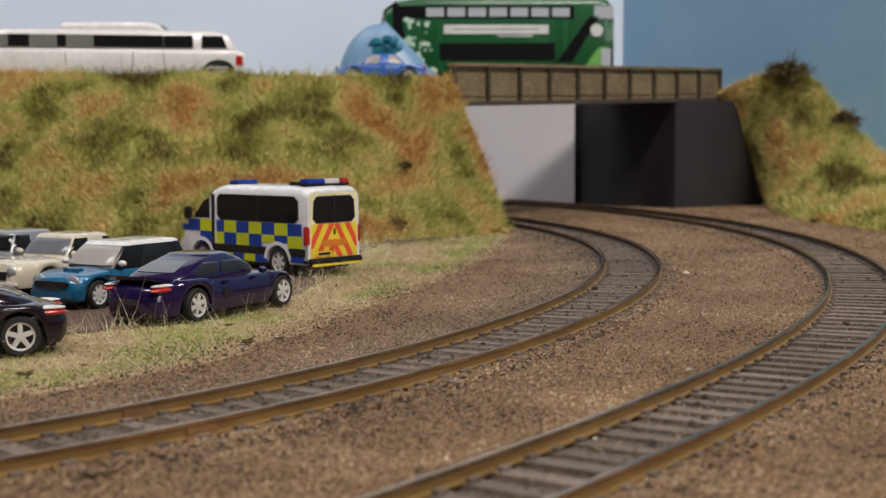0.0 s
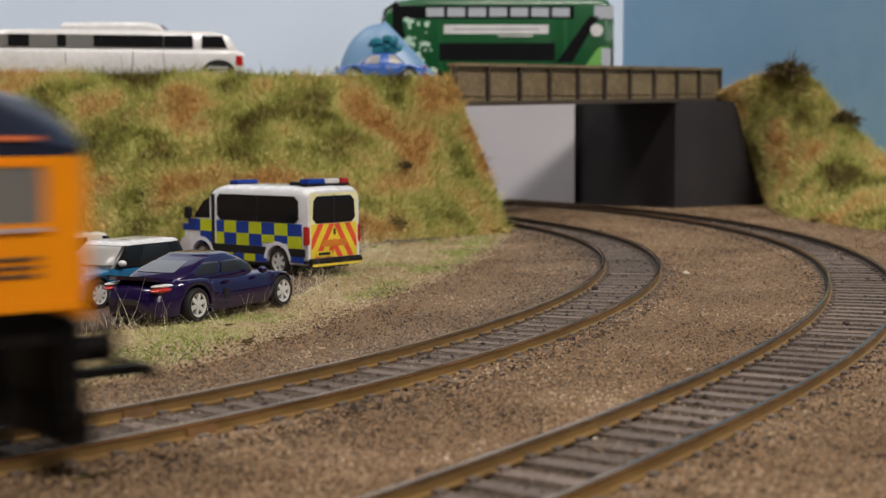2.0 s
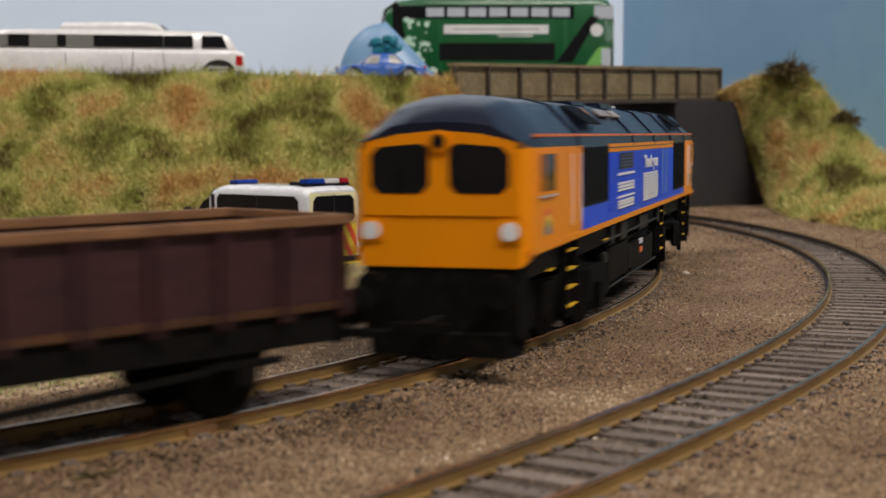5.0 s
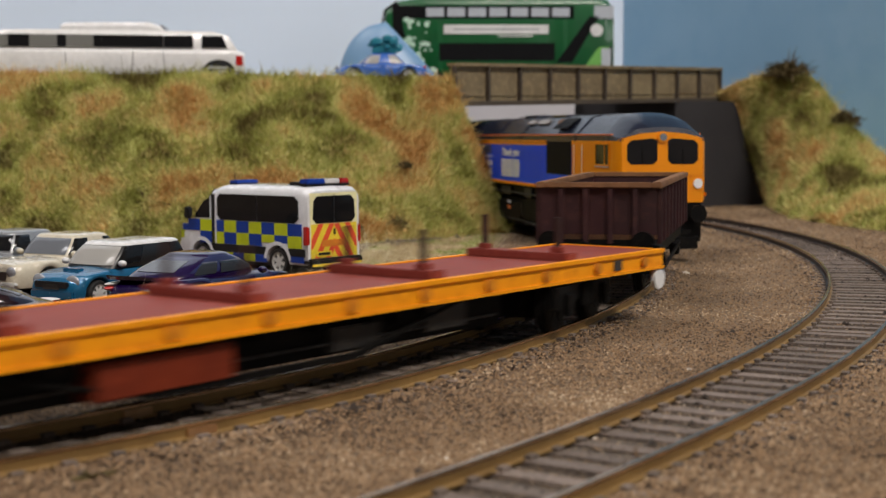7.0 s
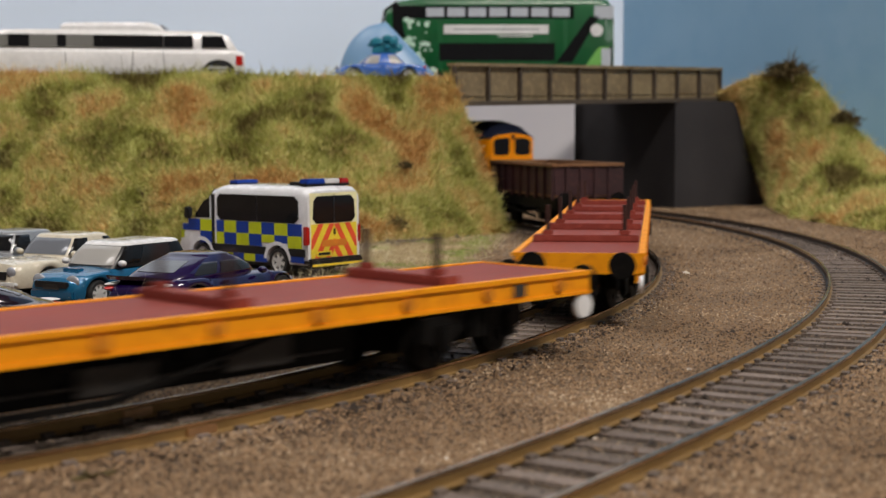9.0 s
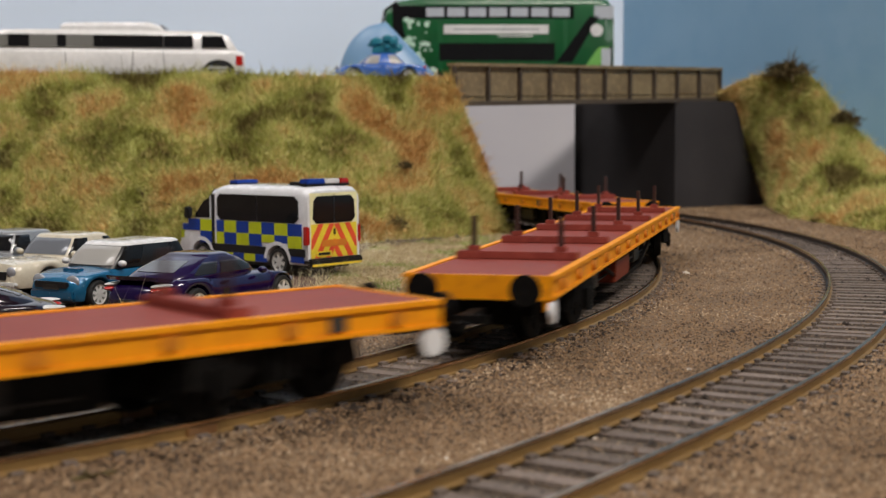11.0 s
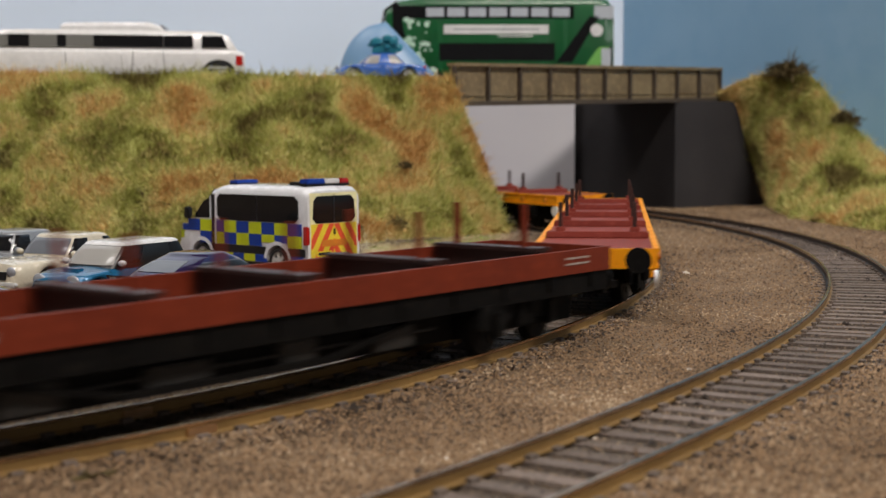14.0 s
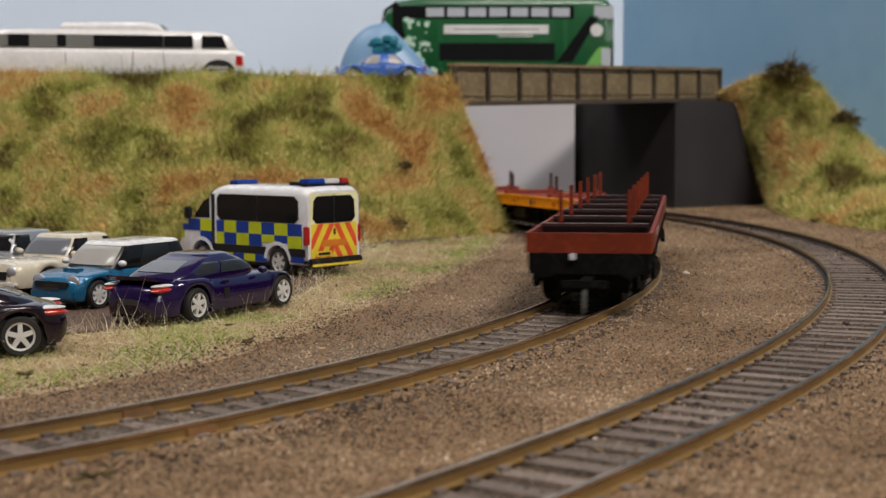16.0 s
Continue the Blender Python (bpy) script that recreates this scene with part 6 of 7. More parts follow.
def bus(place, heading, L=147, W=33, H=58):
    t = tagged(new("double_decker_bus"), "green model double-decker bus with white advert and floral print", "bus", "vehicles on the road")
    t.matrix_basis = at(*place, heading)
    ax, r = (43, -36), 6.6
    boxy(t, L, W, H, [(-0.5, 0.90), (-0.48, 0.97), (-0.44, 1.0), (0.32, 1.0), (0.42, 0.965), (0.475, 0.86), (0.495, 0.6), (0.5, 0.3)], 4.5, ax, r, "p_green", "body", 0.13)
    w = W / 2
    side = lambda n, x0, x1, z0, z1, m, lab="", bev=0.0, d=0.14: slab_side(t, n, x0, x1, z0, z1, w, m, lab, d, bevel=bev)
    side("window_band", -48, 64, 44.6, 52.6, "glass", "dark upper window band", 0.1)
    for k in range(7):
        x0 = 45 - k * 13.2
        side("upper_window", x0 - 11.2, x0, 45.8, 51.4, "pane_sky", "", 0.1, 0.22)
    side("window_band", -36, 37, 18.5, 29.5, "glass", "dark lower window band", 0.1)
    for k in range(4):
        side("lower_window", 19.4 - k * 17.5, 35.0 - k * 17.5, 19.5, 28.7, "glass", "", 0.1, 0.2)
    side("advert_panel", -32, 34, 35.2, 40.8, "p_white", "white advert strip with faint grey lines", 0.0, 0.2)
    side("lettering_bar", -26, 28, 37.6, 38.5, "p_grey", "", 0.0, 0.26)
    side("lettering_bar", -22, 0, 33.4, 34.3, "p_white", "", 0.0, 0.2)
    for s in (1, -1):
        # slanted stair window and pale green slash towards the rear
        for nm, a, b, wd, m in (("stair_window", (-37, 17.5), (-58, 46), 10, "glass"), ("pale_slash", (-50, 8), (-64, 27), 11, "p_lime")):
            bm = bmesh.new()
            solid(bm, [(a[0], a[1]), (b[0], b[1]), (b[0] - wd * 0.6, b[1]), (a[0] - wd, a[1])], "y", *sorted((s * (w - 0.3), s * (w + 0.18))))
            part(nm, bm, m, t)
        part("rear_window", boxes((-73.2, -61, *sorted((s * (w - 0.2), s * (w + 0.14))), 44.6, 52.6)), "pane_sky", t)
        part("rear_door", boxes((-72.4, -63, *sorted((s * (w - 0.2), s * (w + 0.16))), 8, 27)), "glass", t)
        part("rear_door_pane", boxes((-71.6, -65.5, *sorted((s * (w - 0.2), s * (w + 0.24))), 15, 26)), "pane_sky", t)
        bm = bmesh.new()
        cyl(bm, (-62.5, s * (w - 0.1), 37.5), "y", 4.0, s * 0.3, 20)
        part("round_emblem", bm, "p_white", t, "plain white round emblem")
        # printed blossom spots near the front
        rs = random.Random(11)
        for cx, cz, rr in ((49, 40, 6.5), (53, 31, 5), (45.5, 27, 4.2), (50, 20, 3.6), (44, 9.5, 6.5), (56, 43, 2.6)):
            for k in range(9):
                a = rs.uniform(0, 6.28)
                d = rs.uniform(0.2, 1.0) * rr
                bm = bmesh.new()
                cyl(bm, (cx + d * math.cos(a), s * (w - 0.1), cz + d * math.sin(a)), "y", rs.uniform(0.6, 1.6), s * rs.uniform(0.24, 0.34), 8)
                part("blossom_spot", bm, "p_blossom", t)
        bm = bmesh.new()
        solid(bm, [(46.5, 10), (50.5, 10), (51.5, 24), (48.5, 24)], "y", *sorted((s * (w - 0.2), s * (w + 0.22))))
        part("blossom_stem", bm, "p_blossom", t)
        # front slash
        bm = bmesh.new()
        solid(bm, [(58, 33), (66, 33), (66, 54), (62, 54)], "y", *sorted((s * (w - 0.5), s * (w + 0.05))))
        part("front_side_glass", bm, "glass", t)
        for a in ax:
            wheel(t, a, s * (w - 0.3), r, s, 8)
    bm = bmesh.new()
    solid(bm, [(0.425 * L, 55.2), (0.477 * L, 49.5), (0.494 * L, 36), (0.502 * L, 36), (0.485 * L, 50.2), (0.43 * L, 56)], "y", -w * 0.85, w * 0.85)
    part("front_glass", bm, "glass", t)
    part("chassis", boxes((-70, 70, -13, 13, 3, 12)), "trim", t)


M["p_blossom"] = mat("blossom_print", (0.42, 0.62, 0.48, 1), (0.55, 0.7, 0.6, 1), 0.35, scale=3)
bus((34.0, 892, ROAD_Z), 184)


# ---- loose ground cover ----
def pieces(name, centres, sizes, material, label, category, flat=0.75, seed=1):
    """Many small angular grains as one mesh: small uneven pyramids."""
    rs = np.random.default_rng(seed)
    n = len(centres)
    base = np.array([(1, 0, -0.25), (0, 1, -0.25), (-1, 0, -0.25), (0, -1, -0.25), (0, 0, 1)], float)
    v = base[None] * rs.uniform(0.65, 1.25, (n, 5, 1)) + rs.normal(0, 0.16, (n, 5, 3))
    a = rs.uniform(0, 2 * np.pi, n)
    c, s = np.cos(a), np.sin(a)
    x, y = v[..., 0] * c[:, None] - v[..., 1] * s[:, None], v[..., 0] * s[:, None] + v[..., 1] * c[:, None]
    v = np.stack([x * rs.uniform(0.7, 1.2, (n, 1)), y, v[..., 2] * flat], -1) * sizes[:, None, None] + centres[:, None]
    f = np.array([(0, 1, 4), (1, 2, 4), (2, 3, 4), (3, 0, 4)])
    f = (f[None] + 5 * np.arange(n)[:, None, None]).reshape(-1, 3)
    ob = raw(name, v.reshape(-1, 3), f, material)
    return tagged(ob, label, category, "", "stuff")


def inside(poly, x, y):
    r = np.zeros(len(x), bool)
    n = len(poly)
    for i in range(n):
        (x0, y0), (x1, y1) = poly[i], poly[(i + 1) % n]
        c = (y0 > y) != (y1 > y)
        with np.errstate(divide="ignore", invalid="ignore"):
            r ^= c & (x < (x1 - x0) * (y - y0) / (y1 - y0 + 1e-12) + x0)
    return r


def off_track(line, x, y):
    """Distance of points from a track's centre line."""
    sel = (line[0] > -430) & (line[0] < 760)
    px, py = line[1][sel][::2], line[2][sel][::2]
    out = np.empty(len(x))
    for i in range(0, len(x), 20000):
        d = (x[i:i + 20000, None] - px) ** 2 + (y[i:i + 20000, None] - py) ** 2
        out[i:i + 20000] = np.sqrt(d.min(1))
    return out


def ballast():
    n = 620000
    y = 95 + (820 - 95) * rng.random(n) ** 1.15
    x = (rng.random(n) * 2 - 1) * (0.36 * y + 14)
    jx, jy = rng.normal(7, 7, n), rng.normal(0, 8, n)
    keep = ~inside(PARK, x, y) & ~inside(VERGE_NEAR + VERGE_FAR, x + jx, y + jy)
    near = np.clip((420 - y) / 300, 0, 1)
    keep &= rng.random(n) < 0.45 + 0.55 * near
    x, y = x[keep], y[keep]
    a, b = off_track(INNER, x, y), off_track(OUTER, x, y)
    d = np.minimum(a, b)
    keep = (abs(d - 8.6) > 1.2) & ((d > 9.6) | (rng.random(len(x)) < 0.4))
    x, y, d, a, b = x[keep], y[keep], d[keep], a[keep], b[keep]
    size = rng.gamma(3.2, 0.048, len(x)) + 0.085 + np.clip((y - 350) / 450, 0, 1) * 0.3
    size = np.where(d < 9.6, size * 0.8, size)
    ash = (d < 40) & (b - a > 50) & (rng.random(len(x)) < np.clip(1.15 - (d - 12) / 26, 0, 1) * 0.8)
    ash |= (d < 7.6) & (rng.random(len(x)) < 0.85)
    hump = 0.95 * np.exp(-(np.maximum(d - 13.0, 0) / 6.0) ** 2)
    z = GROUND + 0.1 + hump + rng.random(len(x)) * 0.25
    # loose grains on and between the sleepers lie a little higher
    z = np.where(d < 9.6, np.where(a < b, -2.5, -2.7) + rng.random(len(x)) * 0.35, z)
    at_all = np.stack([x, y, z], 1)
    pieces("ballast_grains", at_all[~ash], size[~ash], "ballast", "loose brown ballast grains between and beside the tracks", "ballast", seed=3)
    pieces("ash_grains", at_all[ash], size[ash], "ash", "dark grey-brown ash beside the inner track", "ballast", seed=4)
    print("grains", len(x))


ballast()


def blades(name, base, direction, length, width, material, label, category, seed=2, bend=0.35):
    """Thin curved fibres, two quads each, as one mesh."""
    rs = np.random.default_rng(seed)
    n = len(base)
    direction = direction / np.linalg.norm(direction, axis=1)[:, None]
    side = np.cross(direction, rs.normal(size=(n, 3)))
    side /= np.linalg.norm(side, axis=1)[:, None]
    sag = rs.normal(size=(n, 3)) * bend
    p0 = base
    p1 = base + direction * length[:, None] * 0.5 + sag * length[:, None] * 0.12
    p2 = base + direction * length[:, None] + sag * length[:, None] * 0.5
    w = side * width[:, None]
    v = np.stack([p0 - w, p0 + w, p1 - w * 0.8, p1 + w * 0.8, p2 - w * 0.15, p2 + w * 0.15], 1)
    f = np.array([(0, 1, 3, 2), (2, 3, 5, 4)])
    f = (f[None] + 6 * np.arange(n)[:, None, None]).reshape(-1, 4)
    ob = raw(name, v.reshape(-1, 3), f, material)
    return tagged(ob, label, category, "", "stuff")


def pick(rows, n, vlo=0.0, vhi=1.0):
    """Random points on a bank's grid, with outward directions."""
    nv, nu, _ = rows.shape
    j = (vlo + (vhi - vlo) * rng.random(n)) * (nv - 1.001)
    i = rng.random(n) * (nu - 1.001)
    j0, i0 = j.astype(int), i.astype(int)
    fj, fi = (j - j0)[:, None], (i - i0)[:, None]
    p = rows[j0, i0] * (1 - fj) * (1 - fi) + rows[j0 + 1, i0] * fj * (1 - fi) + rows[j0, i0 + 1] * (1 - fj) * fi + rows[j0 + 1, i0 + 1] * fj * fi
    du = rows[j0, i0 + 1] - rows[j0, i0]
    dv = rows[j0 + 1, i0] - rows[j0, i0]
    nrm = np.cross(du, dv)
    nrm /= np.linalg.norm(nrm, axis=1)[:, None] + 1e-9
    nrm[nrm[:, 2] < 0] *= -1
    return p, nrm


def turf():
    for nm, rows, n, lab in (("turf_left", LEFT, 210000, "mottled green and orange turf fibres on the embankment"), ("turf_right", RIGHT, 60000, "rough green and brown turf fibres on the bank")):
        p, nrm = pick(rows, n)
        vis = (p[:, 0] > -0.36 * p[:, 1]) & (p[:, 0] < 0.38 * p[:, 1])
        p, nrm = p[vis], nrm[vis]
        d = nrm * 0.8 + np.array([0, -0.15, 0.35]) + rng.normal(0, 0.8, p.shape)
        L = rng.gamma(4, 0.65, len(p)) + 0.9 + 2.2 * (rng.random(len(p)) < 0.1)
        blades(nm, p - nrm * 0.3, d, L, rng.uniform(0.09, 0.24, len(p)), "turf", lab, "grass", seed=5)
        p, nrm = pick(rows, n // 45)
        vis = (p[:, 0] > -0.36 * p[:, 1]) & (p[:, 0] < 0.38 * p[:, 1])
        p, nrm = p[vis], nrm[vis]
        pieces(nm.replace("turf", "scatter"), p + nrm * 0.6, rng.gamma(3, 0.10, len(p)) + 0.15, "turf", "crumbly foam scatter on the turf", "scatter", 0.9, seed=6)


turf()


def verge_grass():
    n = 230000
    x = rng.uniform(-150, 34, n)
    y = rng.uniform(195, 640, n)
    k = inside(VERGE_NEAR + VERGE_FAR, x, y) & (x > -0.36 * y)
    x, y = x[k], y[k]
    near = np.array(VERGE_NEAR)
    line = resample(np.c_[near, np.zeros(len(near))], 240)
    edge = np.sqrt(((np.stack([x, y], 1)[:, None] - line[None, :, :2]) ** 2).sum(2).min(1))
    thick = rng.random(len(x)) < np.clip(edge / 12, 0.12, 1)       # thins out towards the ballast
    x, y, edge = x[thick], y[thick], edge[thick]
    base = np.stack([x, y, np.full(len(x), GROUND + 0.3)], 1)
    patch = np.array([noise.noise((a * 0.045, b * 0.045, 2.0)) for a, b in zip(x, y)])
    g = patch * 1.0 + 0.40 * np.exp(-((edge - 9) / 7) ** 2) + 0.36 * np.clip((285 - y) / 45, 0, 1) + rng.normal(0, 0.14, len(x)) > 0.27
    for nm, sel, m, lab in (("moss_grass", g, "green", "short green moss and grass fibres on the verge"), ("dry_grass", ~g, "straw", "short straw-coloured dry grass fibres on the verge")):
        b = base[sel]
        d = rng.normal(0, 0.8, b.shape) + np.array([0, 0, 0.7])
        d[:, 2] = abs(d[:, 2]) * 0.7
        blades(nm, b, d, rng.gamma(4, 0.22 if m == "green" else 0.15, len(b)) + 0.35, rng.uniform(0.035, 0.08, len(b)), m, lab, "grass", seed=8)
    # long wisps along the car park edge
    far = resample([(a, b, 0) for a, b in VERGE_FAR], 400)
    k = rng.integers(0, 400, 2400)
    b = far[k] + np.stack([rng.normal(2, 5, 2400), rng.normal(-3, 6, 2400), np.full(2400, GROUND + 0.3)], 1)
    d = rng.normal(0, 0.7, b.shape)
    d[:, 2] = abs(d[:, 2]) * 0.8 + 0.15
    blades("grass_wisps", b, d, rng.gamma(4, 0.95, 2400) + 0.8, rng.uniform(0.03, 0.065, 2400), "wisp", "long wispy dry grass stalks along the car park edge", "grass", seed=9, bend=0.6)
    # longer stalks all over the verge
    n = 2600
    x, y = rng.uniform(-130, 30, n), rng.uniform(200, 560, n)
    k = inside(VERGE_NEAR + VERGE_FAR, x, y)
    b = np.stack([x[k], y[k], np.full(k.sum(), GROUND + 0.4)], 1)
    d = rng.normal(0, 0.8, b.shape)
    d[:, 2] = abs(d[:, 2]) * 0.45 + 0.08
    blades("verge_stalks", b, d, rng.gamma(4, 0.7, len(b)) + 0.8, rng.uniform(0.03, 0.06, len(b)), "wisp", "pale dry stalks lying over the verge grass", "grass", seed=19, bend=0.7)
    # crumbs spilled over the verge and under the bank
    n = 9000
    x = rng.uniform(-150, 34, n)
    y = rng.uniform(195, 660, n)
    k = inside([(a + 4, b - 5) for a, b in VERGE_NEAR] + [(a - 10, b + 30) for a, b in VERGE_FAR], x, y)
    x, y = x[k], y[k]
    pieces("verge_crumbs", np.stack([x, y, np.full(len(x), GROUND + 0.5)], 1), rng.gamma(3, 0.07, len(x)) + 0.08, "ballast", "brown crumbs of earth scattered on the verge", "scatter", 0.8, seed=10)
    # ballast spilled over the edge of the grass
    n = 60000
    x, y = rng.uniform(-120, 40, n), rng.uniform(195, 560, n)
    e = np.sqrt(((np.stack([x, y], 1)[:, None] - line[None, ::2, :2]) ** 2).sum(2).min(1))
    k = (e < 16) & (rng.random(n) < np.exp(-(e / 7.5) ** 2)) & (off_track(INNER, x, y) > 14)
    x, y = x[k], y[k]
    dark = rng.random(len(x)) < 0.35
    q = np.stack([x, y, np.full(len(x), GROUND + 0.45)], 1)
    pieces("edge_crumbs", q[~dark], rng.gamma(3, 0.06, (~dark).sum()) + 0.09, "ballast", "brown ballast spilled over the grass edge", "scatter", 0.8, seed=31)
    pieces("edge_ash", q[dark], rng.gamma(3, 0.06, dark.sum()) + 0.09, "ash", "dark ash spilled over the grass edge", "scatter", 0.8, seed=32)
    n = 7000
    x, y = rng.uniform(-160, 0, n), rng.uniform(260, 590, n)
    k = inside(PARK, x, y)
    x, y = x[k], y[k]
    pieces("car_park_grit", np.stack([x, y, np.full(len(x), GROUND + 0.68)], 1), rng.gamma(3, 0.10, len(x)) + 0.1, "earth", "fine reddish-brown grit on the car park", "grit", 0.7, seed=12)

    # dark crumbs along the foot of the embankment
    n = 16000
    x, y = rng.uniform(-110, 40, n), rng.uniform(535, 665, n)
    k = inside([(-100, 575), (-30, 548), (-14, 548), (37, 640), (22, 655), (-36, 566), (-100, 590)], x + rng.normal(0, 4, n), y + rng.normal(0, 4, n))
    x, y = x[k], y[k]
    pieces("foot_crumbs", np.stack([x, y, np.full(len(x), GROUND + 0.6)], 1), rng.gamma(3, 0.22, len(x)) + 0.2, "ash", "dark earth crumbs along the embankment foot", "scatter", 0.8, seed=21)
    # coal-dark lumps lying along both tracks
    u = rng.uniform(-190, 330, 1500)
    v = np.where(rng.random(1500) < 0.5, rng.uniform(-7, 7, 1500), rng.choice([-1, 1], 1500) * (10.5 + rng.gamma(2, 1.6, 1500)))
    c = np.array([on_line(INNER if i % 3 else OUTER, a, b)[:2] for i, (a, b) in enumerate(zip(u, v))])
    z = np.where(abs(v) < 8, -2.25, GROUND + 1.0)
    pieces("dark_lumps", np.c_[c, z], rng.gamma(2.2, 0.13, 1500) + 0.12, "bush_lump", "small black lumps of grit along the rails", "grit", 0.7, seed=23)


M["bush_lump"] = mat("black_grit", (0.026, 0.020, 0.016, 1), (0.05, 0.037, 0.028, 1), 0.6, scale=2, spec=0.2)
verge_grass()


# ---- single tufts and litter ----
def tuft(place, r, label, material="bush", n=1500, seed=1, tall=1.0, name="bush"):
    """A ragged clump of twigs and small leaves."""
    rs = np.random.default_rng(seed)
    d = rs.normal(size=(n, 3))
    d /= np.linalg.norm(d, axis=1)[:, None]
    d[:, 2] = abs(d[:, 2]) * tall
    rad = r * rs.uniform(0.15, 1.0, n) ** 0.6
    base = d * rad[:, None] * rs.uniform(0.4, 0.9, (n, 1))
    base[:, :2] += rs.normal(0, r * 0.25, (n, 2))
    w = rs.uniform(0.02, 0.06, n) * r
    dr = d + rs.normal(0, 0.7, d.shape)
    dr /= np.linalg.norm(dr, axis=1)[:, None]
    side = np.cross(dr, rs.normal(size=(n, 3)))
    side /= np.linalg.norm(side, axis=1)[:, None]
    L = (rs.gamma(3, 0.12, n) * r)[:, None]
    v = np.stack([base - side * w[:, None] * 0.3, base + dr * L * 0.5 - side * w[:, None], base + dr * L, base + dr * L * 0.5 + side * w[:, None]], 1)
    f = (np.array([(0, 1, 2, 3)])[None] + 4 * np.arange(n)[:, None, None]).reshape(-1, 4)
    t = tagged(new(name), label, "bush", "bushes on the banks")
    t.matrix_basis = at(*place)
    ob = raw("foliage", v.reshape(-1, 3), f, material)
    ob.parent = t
    bm = bmesh.new()
    for k in range(7):
        a = rs.uniform(0, 6.28)
        q = Vector((math.cos(a) * r * 0.7, math.sin(a) * r * 0.7, r * rs.uniform(0.3, 0.9) * tall))
        sd = Vector((-q.y, q.x, 0)).normalized() * 0.16
        up = Vector((0, 0, 0.16))
        loft(bm, [[Vector((0, 0, -1.0)) + o for o in (sd, up, -sd, -up)], [q + o * 0.3 for o in (sd, up, -sd, -up)]])
    part("twig", bm, "black", t)
    return t


tuft((-121, 622, 52), 8.0, "dark brown scrubby bush high on the embankment", seed=2, n=2200)
tuft((-151, 610, 38), 7.0, "dark brown scrubby bush on the embankment slope", seed=3)
tuft((-170, 602, 33), 7.5, "dark olive scrubby bush on the embankment slope", seed=4)
tuft((-188, 596, 25), 7, "dark olive scrubby bush low on the embankment", seed=14)
tuft((-115, 568, 9), 9, "dark olive scrubby bush at the embankment foot", seed=5)
tuft((-16, 590, 26), 2.8, "dark olive scrubby tuft on the embankment slope", seed=6)
tuft((-14, 578, 8), 3.2, "dark brown scrubby tuft on the embankment slope", seed=16)
tuft((-19, 562, 2), 4.5, "dark olive scrubby tuft at the embankment foot", seed=7)
tuft((-38, 545, 2), 5.0, "dark scrubby tuft behind the police van", seed=17)
tuft((200, 808, 73), 11, "large dark brown bush on the bank crest", seed=8, n=1700, tall=0.7)
tuft((222, 768, 44), 8.0, "dark olive bush on the bank slope", seed=9)
tuft((181, 664, -1), 5.0, "small green tuft at the bank foot", "turf", seed=10)
tuft((189, 633, -1), 4.5, "small green tuft at the bank foot", "turf", seed=11)


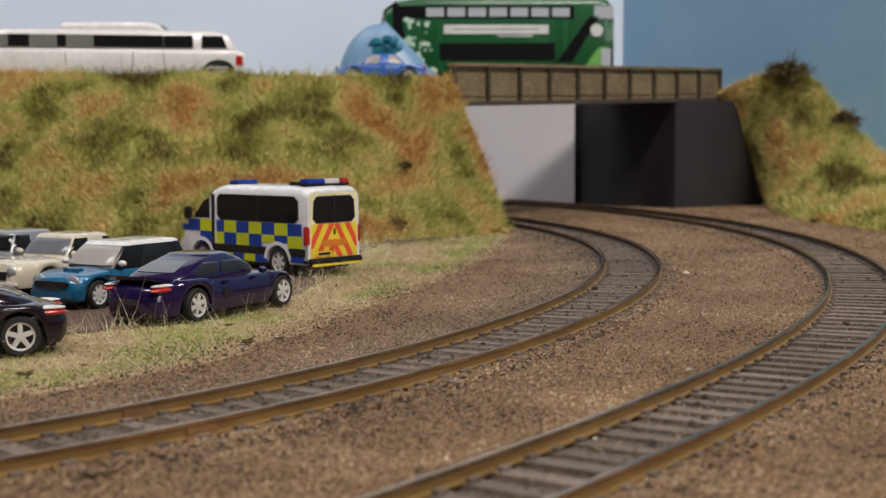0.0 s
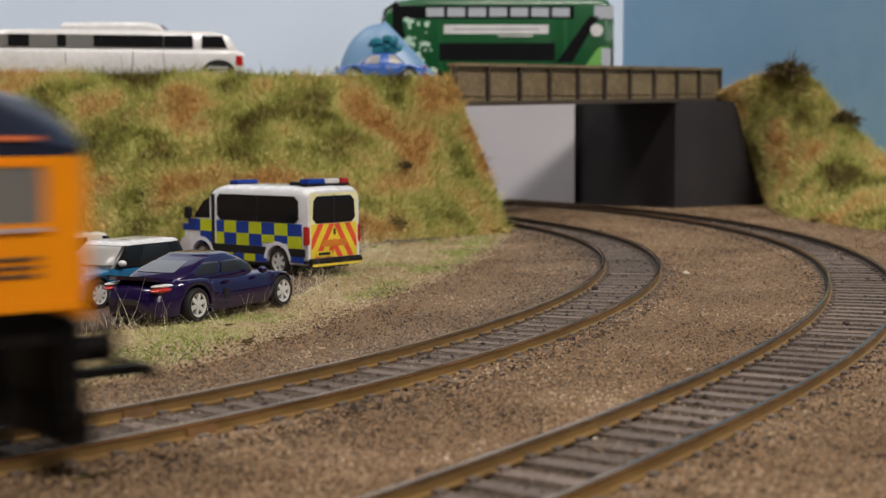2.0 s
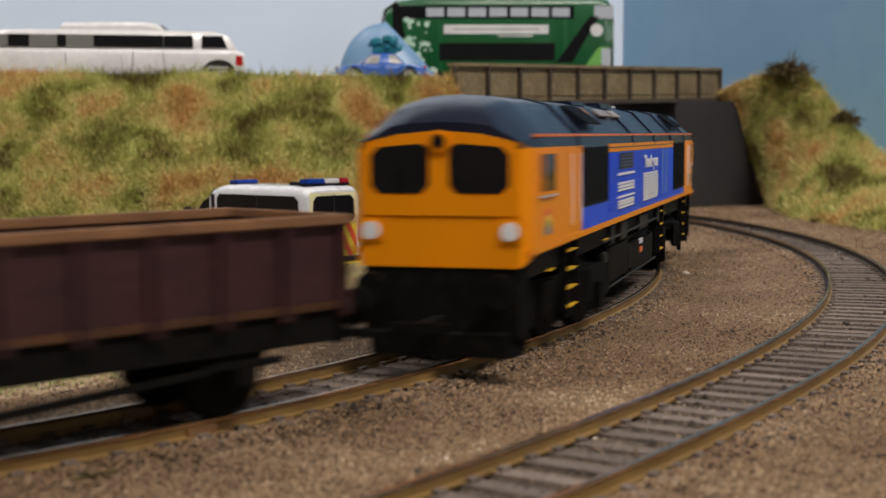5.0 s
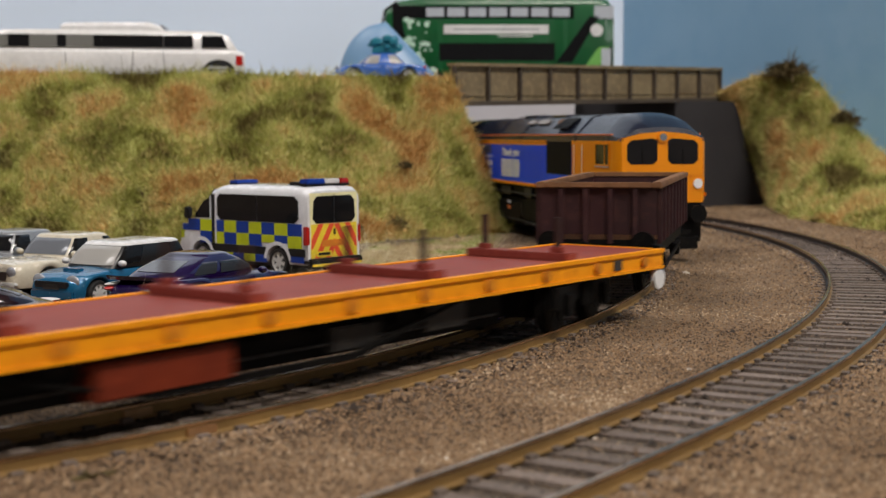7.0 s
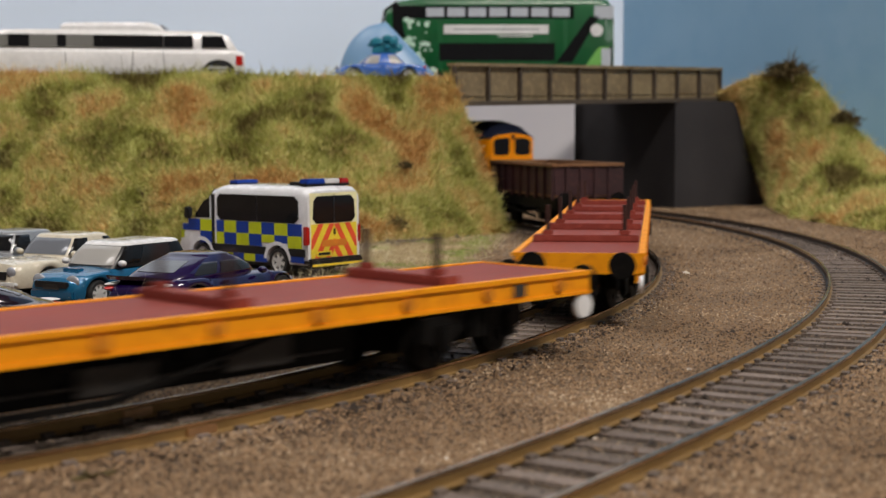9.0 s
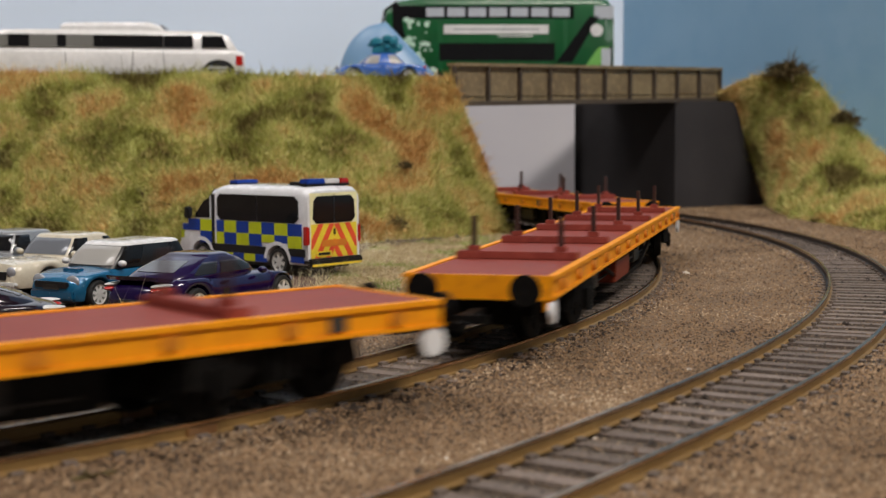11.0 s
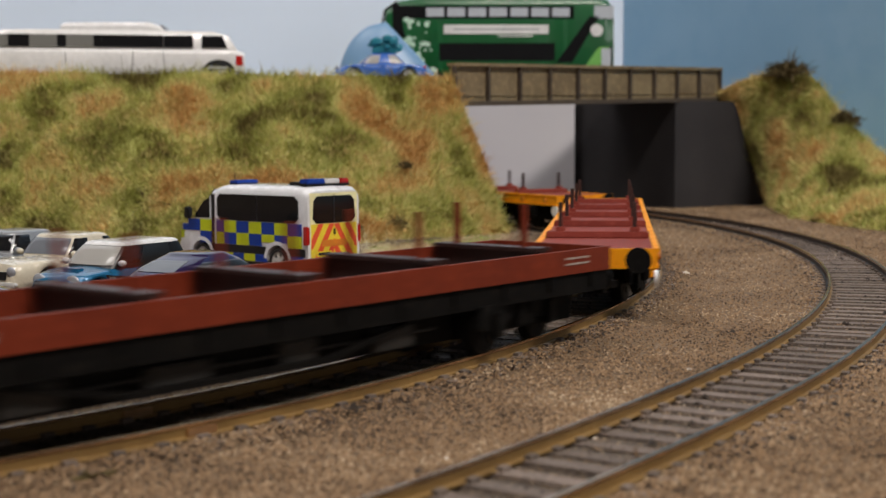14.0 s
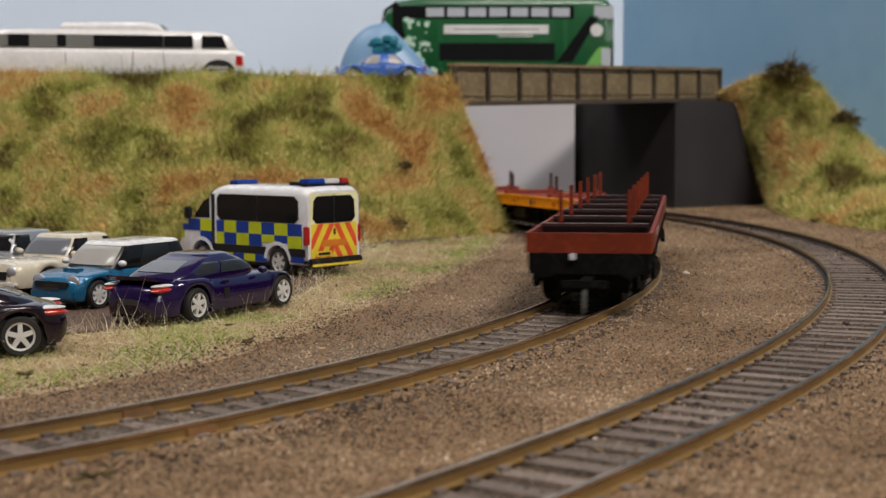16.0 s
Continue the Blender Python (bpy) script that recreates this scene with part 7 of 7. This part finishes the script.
def litter():
    rs = random.Random(3)
    spots = [(-40.5, 280, 2.0), (-34, 284, 1.3), (-74, 243, 2.4), (-66, 252, 1.2), (-44.6, 168, 2.2), (-42, 170, 1.6), (-30.5, 235.5, 1.6), (-48, 305, 1.5)]
    for x, y, r in spots:
        bm = bmesh.new()
        for k in range(9):
            a, b = rs.uniform(0, 6.28), rs.uniform(-0.2, 0.9)
            p = Vector((rs.uniform(-0.4, 0.4) * r, rs.uniform(-0.4, 0.4) * r, 0.2))
            q = p + Vector((math.cos(a), math.sin(a), b * 0.6)) * r * rs.uniform(0.4, 0.9)
            sd = Vector((-math.sin(a), math.cos(a), 0)) * r * 0.11
            up = Vector((0, 0, r * 0.11))
            loft(bm, [[p + o for o in (sd, up, -sd, -up)], [q + o * 0.5 for o in (sd, up, -sd, -up)]])
        ob = part("twig_scrap", bm, "bush")
        ob.matrix_basis = at(x, y, GROUND + 0.9)
        tagged(ob, "small dark dried twig scrap lying on the ground", "debris", "scraps on the ground")
    bm = bmesh.new()
    for k in range(5):
        b2 = bmesh.new()
        bmesh.ops.create_icosphere(b2, subdivisions=1, radius=rs.uniform(0.4, 0.7))
        bmesh.ops.translate(b2, vec=(rs.uniform(-0.8, 0.8), rs.uniform(-0.5, 0.5), 0.4 + rs.uniform(0, 0.4)), verts=b2.verts)
        me = bpy.data.meshes.new("tmp")
        b2.to_mesh(me)
        b2.free()
        bm.from_mesh(me)
        bpy.data.meshes.remove(me)
    ob = part("orange_crumb", bm, M["crumb"])
    ob.matrix_basis = at(83.5, 269, GROUND + 0.6)
    tagged(ob, "small orange-red crumb of scatter beside the rail", "debris")
    for x, y, r in ((73.5, 417, 1.5), (44, 246, 0.75), (-37.5, 188, 0.7), (0.3, 178, 0.6), (13.2, 301, 0.7), (50.3, 234, 0.6), (21, 190, 0.55)):
        bm = bmesh.new()
        bmesh.ops.create_icosphere(bm, subdivisions=1, radius=r)
        for v in bm.verts:
            v.co *= rs.uniform(0.6, 1.1)
            v.co.z *= 0.6
        ob = part("pale_stone", bm, M["stone"])
        ob.matrix_basis = at(x, y, GROUND + 0.7)
        tagged(ob, "small pale stone lying in the ballast", "stone", "pale stones")


M["crumb"] = mat("orange_scatter", (0.55, 0.09, 0.02, 1), None, 0.8, scale=2)
M["stone"] = mat("pale_stone", (0.62, 0.55, 0.46, 1), None, 0.6, scale=2)
litter()
# ---- what moves ----
def motions():
    """The train rolls along the inner track at an even speed; bogies steer and wheelsets turn."""
    for thing, s0, half, bogies, wheels in MOVING:
        rows, turn = [], {b: [] for b, _ in bogies}
        for i in range(81):
            t = i * 0.2
            s = s0 + SPEED * t
            ax, ay, ah = on_line(INNER, s + half)
            bx, by, bh = on_line(INNER, s - half)
            yaw = math.atan2(ay - by, ax - bx)
            rows.append((t, at((ax + bx) / 2, (ay + by) / 2, 0, math.degrees(yaw))))
            for b, x in bogies:
                h = on_line(INNER, s + x)[2]
                d = (math.degrees(h - yaw) + 180) % 360 - 180
                turn[b].append((t, at(x, 0, 0, d)))
        walk(thing, rows)
        for b in turn:
            walk(b, turn[b])
        for w, r in wheels:
            p = w.matrix_basis.translation / MM
            n = int(16 / 0.08)
            walk(w, [(k * 0.08, at(p.x, p.y, p.z, 0, 0, math.degrees(SPEED * k * 0.08 / r))) for k in range(n + 1)])


motions()
